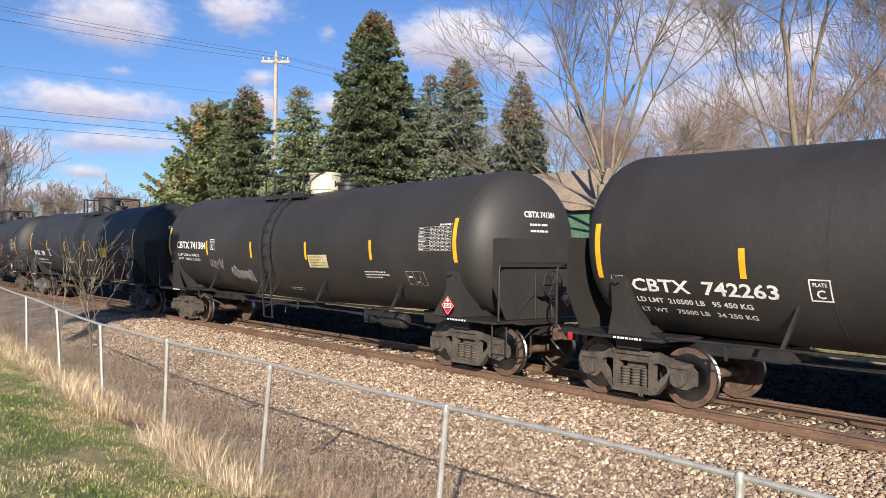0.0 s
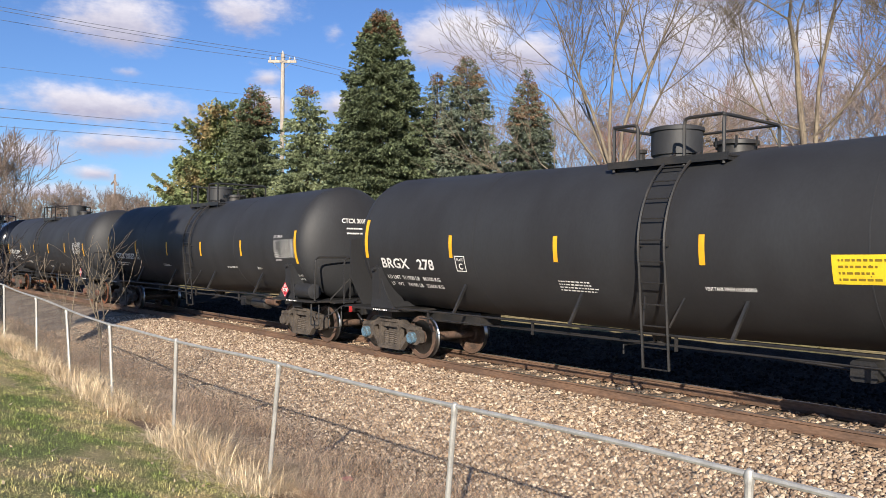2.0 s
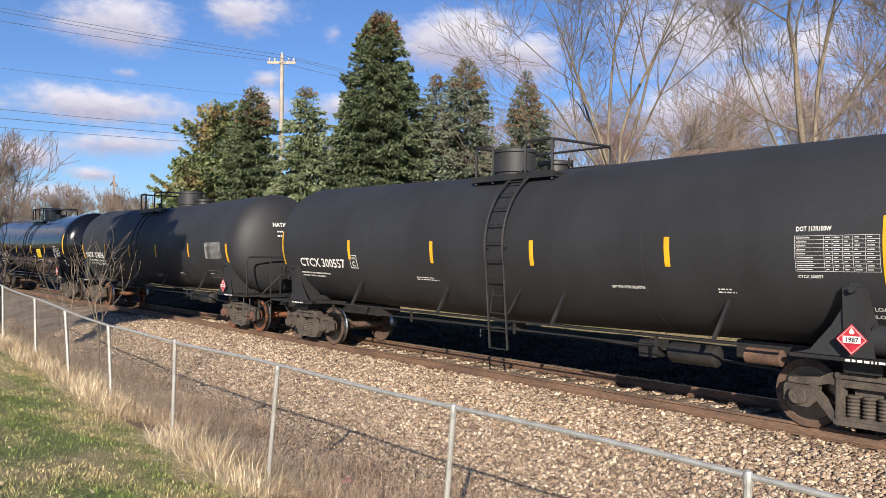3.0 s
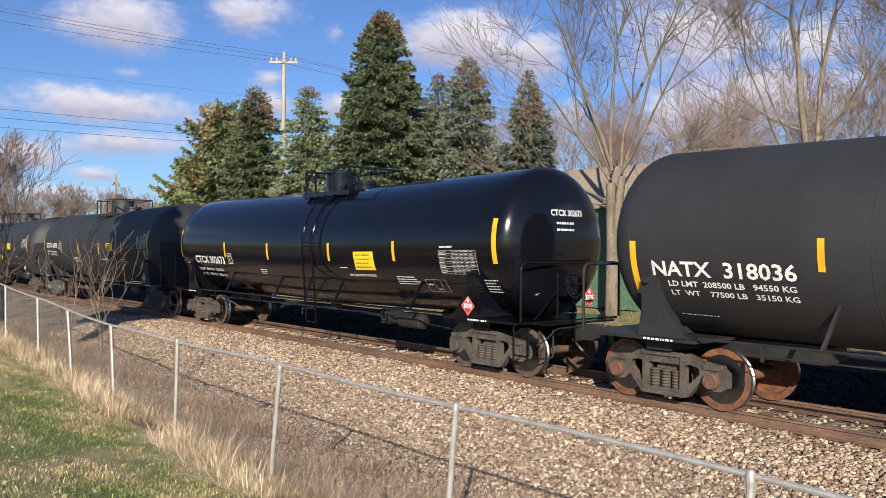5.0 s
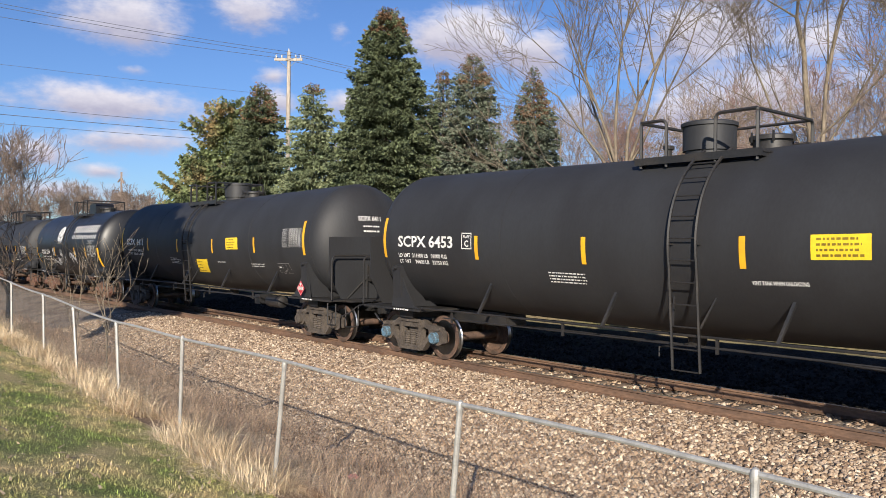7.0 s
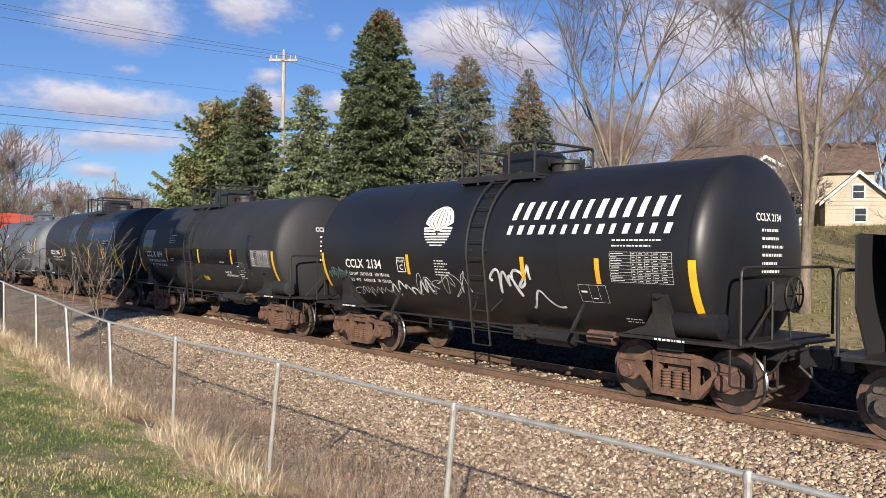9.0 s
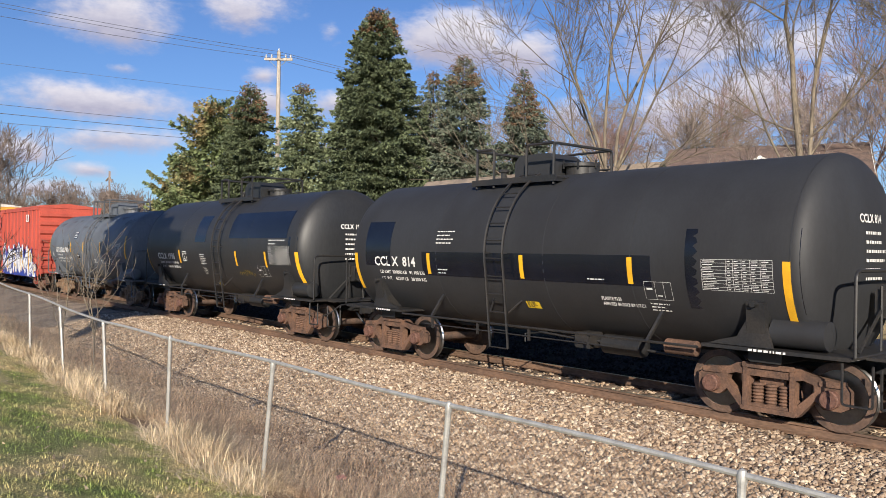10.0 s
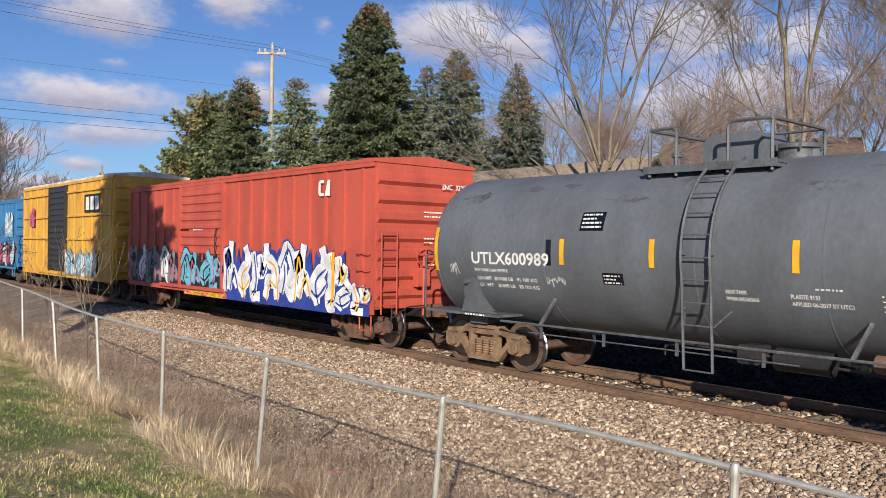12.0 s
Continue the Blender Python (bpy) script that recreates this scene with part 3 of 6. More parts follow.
def on_tank(mb, pts, faces, R, zc, x0, v0, off=0.004, sag=(0.0, 1.0)):
    """Lays a flat shape (x, up) round the near side of a tank of radius R; v0: height above the tank's middle, along the skin."""
    r = R + off
    pts, out = list(pts), []
    for q in faces:
        tall = abs(pts[q[-1]][1] - pts[q[0]][1])
        if len(q) == 4 and tall > 0.08:
            n = math.ceil(tall / 0.06)
            o = len(pts)
            for k in range(n + 1):
                for a, b in ((q[0], q[3]), (q[1], q[2])):
                    pts.append(tuple(pts[a][j] + (pts[b][j] - pts[a][j]) * k / n for j in (0, 1)))
            out += [(o + 2 * k, o + 2 * k + 1, o + 2 * k + 3, o + 2 * k + 2) for k in range(n)]
        else:
            out.append(q)
    faces = out

    def place(u, v):
        x, a = x0 + u, (v0 + v) / r
        c = min(0.97, max(0.0, (abs(x) - sag[1]) / sag[2])) if len(sag) > 2 else 0.0
        k = R * (1 - c * c) ** 0.44 + off
        return (x, -k * math.cos(a), zc - sag[0] * (1 - min(1, abs(x) / sag[1])) + k * math.sin(a))
    mb.add([place(u, v) for u, v in pts], faces)


def skin_height(z, R, zc):
    return R * math.asin(max(-0.98, min(0.98, (z - zc) / R)))


def quad_rows(x0, x1, v0, v1, n=4):
    pts, faces = [], []
    for k in range(n + 1):
        v = v0 + (v1 - v0) * k / n
        pts += [(x0, v), (x1, v)]
    for k in range(n):
        faces.append((2 * k, 2 * k + 1, 2 * k + 3, 2 * k + 2))
    return pts, faces


def words(name, body, size, R, zc, x0, z, parent, material="white", label="", wide=None, sag=(0.0, 1.0)):
    """A line of words laid on the tank, drawn out or pressed to the width given."""
    pts, faces = text_shape(body, size)
    left = min(p[0] for p in pts)
    squeeze = wide / (max(p[0] for p in pts) - left) if wide else 0.95
    pts = [(u - left, v) for u, v in pts]
    mb = MB()
    on_tank(mb, [(u * squeeze, v) for u, v in pts], faces, R, zc, x0, skin_height(z, R, zc), 0.006, sag)
    me = mb.mesh(name)
    return tagged(part(name, me, material, parent, label), kind="stuff")


def fine_print(rng, width, rows, h, gap):
    """Lines of writing too small to read, as short bars."""
    pts, faces = [], []
    for k in range(rows):
        x = 0.0
        end = width * rng.uniform(0.65, 1.0)
        while x < end:
            w = rng.uniform(0.02, 0.09)
            q, _ = quad_rows(x, min(x + w, end), -k * gap, -k * gap + h * 0.72, 1)
            faces.append(tuple(len(pts) + i for i in (0, 1, 3, 2)))
            pts += q
            x += w + 0.022
    return pts, faces


def stencil_table(w, h, cols, rows):
    """A ruled table: outline, grid and rows of tiny entries."""
    rng = random.Random(int(w * 100 + rows))
    pts, faces = [], []

    def rect(x0, x1, v0, v1):
        faces.append(tuple(len(pts) + i for i in range(4)))
        pts.extend([(x0, v0), (x1, v0), (x1, v1), (x0, v1)])
    t = 0.0045
    for k in range(rows + 1):
        rect(0, w, k * h / rows - t / 2, k * h / rows + t / 2)
    for c in [0.0] + cols + [1.0]:
        rect(c * w - t / 2, c * w + t / 2, 0, h)
    edges = [0.0] + cols + [1.0]
    if rows == 1:
        rect(0.08 * w, 0.30 * w, 0.55 * h, 0.66 * h)
        rect(0.46 * w, 0.64 * w, 0.20 * h, 0.26 * h)
        rows = 0
    for k in range(rows):
        for a, b in zip(edges, edges[1:]):
            x0, x1 = a * w + 0.02, a * w + 0.02 + (b - a) * w * rng.uniform(0.3, 0.62)
            rect(x0, x1, (k + 0.40) * h / rows, (k + 0.62) * h / rows)
    return pts, faces


def scribble(rng, w, h, turns, t):
    """A looping sprayed line, as a flat ribbon."""
    amp = [rng.uniform(0.15, 1.0) for _ in range(turns + 2)]
    mid = [rng.uniform(0.25, 0.75) for _ in range(turns + 2)]
    swing = [rng.uniform(-0.4, 2.2) for _ in range(turns + 2)]
    back = rng.uniform(0.5, 1.1)
    path = []
    for i in range(turns * 14 + 1):
        c = i / 14
        k, q = int(c), c - int(c)
        a, m = amp[k] + (amp[k + 1] - amp[k]) * q, mid[k] + (mid[k + 1] - mid[k]) * q
        side = swing[k] + (swing[k + 1] - swing[k]) * q
        path.append((w * (c / turns) - back * side * 0.5 * w / turns * math.sin(2 * math.pi * c + 1.3 * math.sin(1.9 * c)), h * (m - 0.5 * a * math.cos(2 * math.pi * c + 0.7 * math.sin(c * 2.3)))))
    pts, faces = [], []
    for i, (x, y) in enumerate(path):
        q, r = path[min(i + 1, len(path) - 1)], path[max(i - 1, 0)]
        dx, dy = q[0] - r[0], q[1] - r[1]
        l = math.hypot(dx, dy) or 1
        pts += [(x - dy / l * t, y + dx / l * t), (x + dy / l * t, y - dx / l * t)]
        if i:
            faces.append((2 * i - 2, 2 * i - 1, 2 * i + 1, 2 * i))
    return pts, faces


def build_tank(mb, half, R, zc, dip, head):
    """A tank lying along x with dished ends, its two halves falling a little towards the middle."""
    n = 64
    prof = []
    straight = half - head
    for k in range(13):
        t = math.pi / 2 * k / 12
        prof.append((-straight - head * math.cos(t), R * math.sin(t) ** 0.88 if k else 0.0001))
    prof += [(x, R) for x in np.linspace(-straight, straight, 25)[1:-1]]
    prof += [(-a, r) for a, r in reversed(prof[:13])]
    v, f = [], []
    for a, r in prof:
        drop = dip * (1 - min(1, abs(a) / straight))
        for i in range(n):
            t = 2 * math.pi * i / n
            v.append((a, r * math.cos(t), zc - drop + r * math.sin(t)))
    for k in range(len(prof) - 1):
        f += [(k * n + i, k * n + (i + 1) % n, (k + 1) * n + (i + 1) % n, (k + 1) * n + i) for i in range(n)]
    mb.add(v, f)


def tank_car(c):
    """A tank car: its Empty stands at its middle, on the rail's top."""
    half, R, zc, L = c["truck"], c["R"], c["zc"], c["half"]
    paint, iron = c["paint"], c.get("iron", "steel_black")
    short = half < 6
    rng = random.Random(c["seed"])
    car = thing("tank_car", c["label"], "tank car", "tank cars of the train")
    CARS.append((car, c["at"]))
    head = c.get("head", 0.76 if not short else 0.62)
    dip = 0.0 if short else 0.10
    sag = (dip, L - head, head)
    xo = c.get("tank_x", 0.0)
    top = zc + R
    tank = part("tank", cached(("tank", half, R, zc, L), lambda mb: build_tank(mb, L, R, zc, dip, head), 50), paint, car, c.get("tank_label", ""), at=(xo, 0, 0))
    # weld rings round the shell
    ring = cached(("ring", R), lambda mb: mb.revolve([(-0.014, R - 0.02), (-0.010, R + 0.004), (0.010, R + 0.004), (0.014, R - 0.02)], "x", 64), 30)
    for x in [-L + head, L - head] + ([-L * 0.45, L * 0.47] if not short else [-L * 0.40, L * 0.12, L * 0.45]):
        part("weld_ring", ring, paint, tank, at=(x, 0, zc - dip * (1 - min(1, abs(x) / (L - head)))))
    make_trucks(car, half, c["truck_style"])
    # ends: sill, deck, saddle, rails
    e_tip = half + 1.62

    def sill(mb):
        mb.box(-2.3, 1.45, -0.30, 0.30, 0.78, 1.06, 0.02)
        mb.box(-0.25, 0.25, -1.2, 1.2, 0.86, 1.02, 0.02)
    def deck(mb):
        mb.box(-0.85, 1.30, -1.48, 1.48, 1.04, 1.09, 0.01)
        mb.box(1.30, 1.60, -1.0, 1.0, 1.03, 1.07, 0.01)
        mb.tube(rounded([(1.2, -1.48, 1.02), (1.2, -1.48, 0.48), (1.58, -1.48, 0.48), (1.58, -1.48, 1.02)], 0.05), 0.018, 5)
    def saddle(mb):
        hi = zc - R * 0.55
        mb.plate_x([(-1.40, 1.10), (-1.47, 1.45), (-1.50, hi + 0.22), (-1.40, hi + 0.26), (-1.24, hi + 0.05), (-0.75, 1.22), (0.75, 1.22), (1.24, hi + 0.05), (1.40, hi + 0.26), (1.50, hi + 0.22), (1.47, 1.45), (1.40, 1.10)], -0.14, 0.14)
        for s in (-1, 1):
            y0, y1 = sorted((s * 1.40, s * 1.44))
            mb.plate([(-0.18, 1.1), (0.24, 1.1), (0.12, hi), (0.06, hi + 0.28), (-0.08, hi + 0.28), (-0.14, hi), (-0.30, hi - 0.28), (-0.58, 1.16), (-0.75, 1.1)], y0, y1)
            mb.tube([(0, s * 1.36, hi + 0.2), (0, s * 1.58, hi + 0.2)], 0.045, 8)
    def loop(mb):
        mb.tube(rounded([(1.35, -1.46, 1.1), (1.35, -1.46, 2.22), (1.35, 1.46, 2.22), (1.35, 1.46, 1.1)], 0.14), 0.024, 6)
    def shield(mb):
        mb.plate_x([(-1.06, 1.10), (1.06, 1.10), (1.42, 1.75), (1.42, zc + 0.06), (1.30, zc + 0.08), (-1.30, zc + 0.08), (-1.42, zc + 0.06), (-1.42, 1.75)], 0, 0.03)
    def brake(mb):
        mb.box(-0.16, 0.12, -0.25, 0.10, 1.55, 1.95, 0.03)
        for k in range(6):
            t = math.pi * k / 3
            mb.tube([(0.16, -0.02, 1.80), (0.16, -0.02 + 0.26 * math.cos(t), 1.80 + 0.26 * math.sin(t))], 0.014, 5)
        mb.tube([(0.16, -0.02 + 0.27 * math.cos(math.pi * k / 9), 1.80 + 0.27 * math.sin(math.pi * k / 9)) for k in range(19)], 0.017, 5)
        mb.tube([(-0.05, -0.3, 1.1), (-0.05, -0.3, 2.0)], 0.02, 5)
        mb.tube([(0.02, 0.06, 1.6), (0.05, 0.08, 1.1)], 0.02, 5)
        mb.tube([(-0.1, -0.9, 1.1), (-0.05, -0.2, 1.75)], 0.022, 5)
    for e in (1, -1):
        rot = (0, 0, 0 if e > 0 else 180)
        at = (e * half, 0, 0)
        part("draft_sill", cached("draft_sill", sill), iron, car, at=at, turn=rot)
        part("end_deck", cached("end_deck", deck), iron, car, at=at, turn=rot)
        part("saddle", cached(("saddle", R, zc), saddle, 30), iron if c.get("saddle_iron") else paint, car, at=at, turn=rot)
        part("end_handrail", cached("end_handrail", loop, 60), iron, car, at=at, turn=rot)
        if c.get("shield", True):
            part("head_shield", cached(("shield", zc), shield), paint, car, at=(e * (L + 0.01) + xo, 0, 0), turn=rot)
        if c.get("brake_end", 1) == e:
            part("hand_brake", cached("hand_brake", brake, 40), iron, car, "spoked hand brake wheel with its gear box", at=(e * (half + 1.27), 0.0, 0), turn=rot)
        make_coupler(car, e * (half + 1.62), e, "truck_rust" if c["seed"] % 2 else "steel_black")
        tagged(part("deck_writing", cached("deck_writing", lambda mb: mb.add(*flat_print(3))), "white", car, at=(e * half - 0.1, -1.486, 1.045)), kind="stuff")
    # side pipes, struts, bottom gear
    pz = c.get("pipe", 1.13)

    for s in (-1, 1):
        part("side_pipe", cached(("side_pipe", half), lambda mb: mb.tube([(-half + 0.9, 0, 0), (half - 0.9, 0, 0)], 0.022, 6)), iron, car, at=(0, s * 1.49, pz))
        part("brake_rod", cached(("brake_rod", half), lambda mb: mb.tube([(-half + 1.6, 0, 0), (half - 2.5, 0, 0)], 0.013, 5)), iron, car, at=(0, s * 1.46, pz - 0.16))
    part("train_pipe", cached(("train_pipe", half), lambda mb: mb.tube([(-half + 0.5, 0, 0), (half - 0.5, 0, 0)], 0.025, 5)), iron, car, at=(0, 0.4, 0.92))
    for x in np.linspace(-half + 1.9, half - 3.0, 4):
        part("pipe_hanger", cached("pipe_hanger", lambda mb: mb.box(-0.02, 0.02, -0.02, 0.02, -0.24, 0.0)), iron, car, at=(float(x), -1.46, pz))
    yb = -R * 0.80

    def strut(mb):
        mb.tube([(0, -1.49, pz), (0.14, yb - 0.02, zc - math.sqrt(max(0.01, R * R - yb * yb)) + 0.06)], 0.035, 4)
    for x in (np.linspace(-half + 2.75, half - 2.0, 4) if not short else (-half + 1.9, half - 1.8)):
        if abs(x - 0.4) > 0.5:
            part("strut", cached(("strut", R, zc, pz), strut), iron, car, at=(float(x), 0, 0))

    def gear(mb):
        mb.revolve([(-0.55, 0.05), (-0.5, 0.17), (0.3, 0.17), (0.35, 0.05)], "x", 14, (half - 2.6, -0.85, 0.82))
        mb.box(half - 3.6, half - 3.25, -1.1, -0.75, 0.72, 1.0, 0.03)
        mb.tube([(half - 3.3, -0.9, 0.85), (half - 1.2, -0.7, 0.7)], 0.025, 5)
        mb.tube([(half - 4.6, -0.95, 0.9), (half - 3.6, -0.95, 0.85)], 0.02, 5)
        mb.tube([(-half + 0.8, 0.2, 0.7), (-half + 2.3, 0.1, 0.8), (half - 3.4, -0.6, 0.85)], 0.02, 5)
        mb.revolve([(0.80, 0.14), (0.95, 0.17), (1.1, 0.25)], "z", 12, (-0.3, 0, 0))
        mb.tube([(-0.3, -0.1, 0.85), (-0.3, -1.1, 0.85), (-0.3, -1.1, 0.7)], 0.015, 5)
    part("brake_rigging", cached(("gear", half), gear, 40), "steel_black", car, "air reservoir, levers and pipes of the brake")
    if c.get("side_reservoir"):
        part("air_reservoir", cached("air_reservoir", lambda mb: mb.revolve([(-0.42, 0.06), (-0.38, 0.2), (0.38, 0.2), (0.42, 0.06)], "x", 18), 40), paint, car, at=(half + 0.55, -1.22, 1.32))
        part("valve_drum", cached("valve_drum", lambda mb: mb.revolve([(-0.3, 0.05), (-0.26, 0.12), (0.26, 0.12), (0.3, 0.05)], "x", 14), 40), "truck_rust", car, at=(half - 1.35, -1.2, 0.95))
    # ladder
    lx, lw = c.get("ladder", 0.45), 0.24
    lo = c.get("ladder_low", 0.58)

    r, zc2 = R + 0.13, zc - dip
    rungs = []

    def ladder(mb):
        arc = [(-(r) * math.cos(t), zc2 + r * math.sin(t)) for t in np.linspace(radians(-12), radians(66), 14)]
        rail_path = [(-1.50, lo), (-r * math.cos(radians(-12)) - 0.0, zc2 - r * math.sin(radians(12)))] + arc[1:]
        for s in (-1, 1):
            mb.tube([(s * lw, y, z) for y, z in rail_path], 0.025, 5)
        steps, acc, prev = [], 0.0, rail_path[0]
        for q in rail_path[1:]:
            d = math.hypot(q[0] - prev[0], q[1] - prev[1])
            while acc + d >= 0.34:
                k = (0.34 - acc) / d
                prev = (prev[0] + (q[0] - prev[0]) * k, prev[1] + (q[1] - prev[1]) * k)
                steps.append(prev)
                d = math.hypot(q[0] - prev[0], q[1] - prev[1])
                acc = 0.0
            acc += d
            prev = q
        rungs.extend([rail_path[0]] + steps)
        for s in (-1, 1):
            mb.tube([(s * lw, -1.5, 1.25), (s * (lw + 0.15), -1.25, zc - R * 0.55)], 0.018, 4)
            mb.tube([(s * lw, -r, zc2), (s * lw, -R + 0.02, zc2)], 0.018, 4)
    stiles = MB()
    ladder(stiles)
    steps_up = part("ladder", stiles, iron, car, at=(lx, 0, 0))
    for y, z in rungs:
        part("rung", cached("rung", lambda mb: mb.tube([(-lw, 0, 0), (lw, 0, 0)], 0.013, 6)), iron, steps_up, at=(0, y, z))
    # top: walkway, bonnet, guard rails
    tz = top - dip

    def walk_frame(mb):
        for x in (-1.0, 0.1, 1.2):
            mb.box(x - 0.03, x + 0.03, -0.95, -0.35, tz - 0.20, tz - 0.14)
        mb.box(-1.05, 1.25, -0.97, -0.95, tz - 0.2, tz - 0.08)
    way = part("walkway", cached(("walk_frame", tz), walk_frame), iron, car, "steel grating beside the hatch", at=(lx - 0.35, 0, 0))
    for k in range(8):
        part("walkway_slat", cached("walkway_slat", lambda mb: mb.box(-1.05, 1.25, 0, 0.055, -0.14, -0.11)), iron, way, at=(0, -0.945 + k * 0.076, tz))

    def guard(mb):
        h = tz + 0.52
        for s in (-1, 1):
            mb.tube(rounded([(1.05 * s + 0.1, -0.92, tz - 0.25), (1.05 * s + 0.1, -0.92, h), (1.05 * s + 0.1, 0.8, h), (1.05 * s + 0.1, 0.8, tz - 0.2)], 0.1), 0.03, 5)
        for x0, x1 in ((0.45, 1.15), (-0.95, -0.45)):
            mb.tube(rounded([(x0 if x0 > 0 else x1, -0.92, tz - 0.25), (x0 if x0 > 0 else x1, -0.92, h), (x1 if x0 > 0 else x0, -0.92, h), (x1 if x0 > 0 else x0, -0.92, h - 0.02)], 0.1), 0.03, 5)
        mb.tube([(-0.95, 0.8, h), (1.15, 0.8, h)], 0.025, 5)
        mb.tube([(-0.95, 0.8, tz + 0.15), (1.15, 0.8, tz + 0.15)], 0.02, 5)
    part("guard_rail", cached(("guard", tz), guard, 60), iron, car, at=(lx - 0.35, 0, 0))

    def bonnet_round(mb):
        mb.revolve([(-0.15, 0.40), (0.06, 0.40), (0.06, 0.44), (0.46, 0.44), (0.47, 0.47), (0.53, 0.47), (0.55, 0.42), (0.57, 0.05)], "z", 28, (-0.45, 0, tz))
    def bonnet_box(mb):
        mb.plate([(-0.70, tz - 0.15), (0.35, tz - 0.15), (0.35, tz + 0.30), (0.20, tz + 0.42), (-0.55, tz + 0.42), (-0.70, tz + 0.30)], -0.42, 0.42)
        mb.revolve([(-0.1, 0.24), (0.15, 0.24), (0.18, 0.2)], "z", 16, (0.75, 0.1, tz))
    kind = c.get("bonnet", "round")
    bx = c.get("bonnet_x", lx - 0.55) + (0.45 if kind == "round" else 0.17)
    part("bonnet", cached(("bonnet", kind, tz), bonnet_round if kind == "round" else bonnet_box, 35), c.get("bonnet_paint", paint), car, c.get("bonnet_label", "protective housing over the valves"), at=(bx, 0, 0))

    def hatch(mb):
        mb.revolve([(-0.15, 0.30), (0.14, 0.30), (0.14, 0.36), (0.2, 0.36), (0.22, 0.3), (0.24, 0.04)], "z", 20, (0.65, 0.05, tz))
        for k in range(6):
            t = math.pi * k / 3
            mb.tube([(0.65 + 0.36 * math.cos(t), 0.05 + 0.36 * math.sin(t), tz + 0.1), (0.65 + 0.36 * math.cos(t), 0.05 + 0.36 * math.sin(t), tz + 0.26)], 0.02, 4)
    part("hatch", cached(("hatch", tz), hatch, 35), iron, car, "bolted round manway cover", at=(bx, 0, 0))
    part("relief_valve", cached("relief_valve", lambda mb: mb.revolve([(-0.1, 0.06), (0.12, 0.06), (0.14, 0.1), (0.2, 0.1)], "z", 8)), iron, car, at=(lx - 1.25, -0.2, tz))

    # painted marks on the near side
    def bar(x, z0, z1, w=0.10, slant=0.0, m="yellow", name="reflective_strip"):
        mb = MB()
        pts, faces = quad_rows(-w / 2, w / 2, skin_height(z0, R, zc), skin_height(z1, R, zc), 17)
        n = len(pts) // 2
        pts = [(u + slant * (i // 2) / (n - 1), v) for i, (u, v) in enumerate(pts)]
        on_tank(mb, pts, faces, R, zc, x, 0.0, 0.009, sag)
        part(name, mb, m, tank)
    for x, z0, z1, sl in c["bars"]:
        bar(x - xo, z0, z1, 0.115 if z1 - z0 > 0.6 else 0.10, sl)
    for kind2, x, z, *rest in c["marks"]:
        x -= xo
        if kind2 == "text":
            body, size = rest[0], rest[1]
            words("lettering", body, size, R, zc, x, z, tank, "white", wide=rest[2] if len(rest) > 2 else None, sag=sag)
        else:
            mb = MB()
            v0 = skin_height(z, R, zc)
            m, nm = "white", "stencil"
            if kind2 == "print":
                pts, faces = fine_print(rng, *rest)
            elif kind2 == "table":
                pts, faces = stencil_table(rest[0], rest[1], [0.36, 0.46, 0.58, 0.70, 0.84], 9)
                nm = "stencil_table"
            elif kind2 == "box":
                w, h = rest
                pts, faces = stencil_table(w, h, [0.4, 0.72], 1)
            elif kind2 == "plate":
                pts, faces = [], []
                for x0, x1, y0, y1 in ((0, 0.30, 0, 0.02), (0, 0.30, 0.31, 0.33), (0, 0.02, 0, 0.33), (0.28, 0.30, 0, 0.33)):
                    faces.append(tuple(len(pts) + i for i in range(4)))
                    pts += [(x0, y0), (x1, y0), (x1, y1), (x0, y1)]
                p2, f2 = text_shape("C", 0.18)
                faces += [tuple(i + len(pts) for i in q) for q in f2]
                pts += [(u + 0.085, v + 0.05) for u, v in p2]
                p2, f2 = text_shape("PLATE", 0.075)
                faces += [tuple(i + len(pts) for i in q) for q in f2]
                pts += [(u * 0.95 + 0.05, v + 0.225) for u, v in p2]
            elif kind2 in ("sign", "panel", "pale"):
                w, h = rest[:2]
                pts, faces = quad_rows(0, w, 0, h, math.ceil(h / 0.07))
                if len(rest) > 2:
                    pts = [(u - rest[2] * v / h, v) for u, v in pts]
                m, nm = {"sign": ("yellow_sign", "warning_sign"), "panel": ("panel_dark", "fresh_paint_patch"), "pale": ("pale_sign", "faded_sign")}[kind2]
            elif kind2 == "scrawl":
                pts, faces = scribble(rng, *rest[:4])
                m, nm = rest[4], "sprayed_scrawl"
            elif kind2 == "emblem":
                pts, faces = emblem(rest[0])
                nm = "round_emblem"
            elif kind2 == "bars":
                pts, faces = name_bars(rest[0], rest[1], rest[2])
                nm = "painted_name_bars"
            elif kind2 == "smudge":
                k = 22
                pts = [(0, 0)] + [(rest[0] * (0.45 + 0.55 * rng.random()) * (1 + 0.3 * math.sin(6 * math.pi * i / k)) * math.cos(2 * math.pi * i / k), rest[1] * (0.4 + 0.6 * rng.random()) * math.sin(2 * math.pi * i / k)) for i in range(k)]
                faces = [(0, 1 + i, 1 + (i + 1) % k) for i in range(k)]
                m, nm = "soot", "soot_stain"
            on_tank(mb, pts, faces, R, zc, x, v0, {"panel": 0.003, "pale": 0.004, "sign": 0.004, "smudge": 0.003, "scrawl": 0.009}.get(kind2, 0.006), sag)
            ob = part(nm, mb, m, tank)
            if nm in ("stencil", "stencil_table", "painted_name_bars", "round_emblem"):
                tagged(ob, kind="stuff")
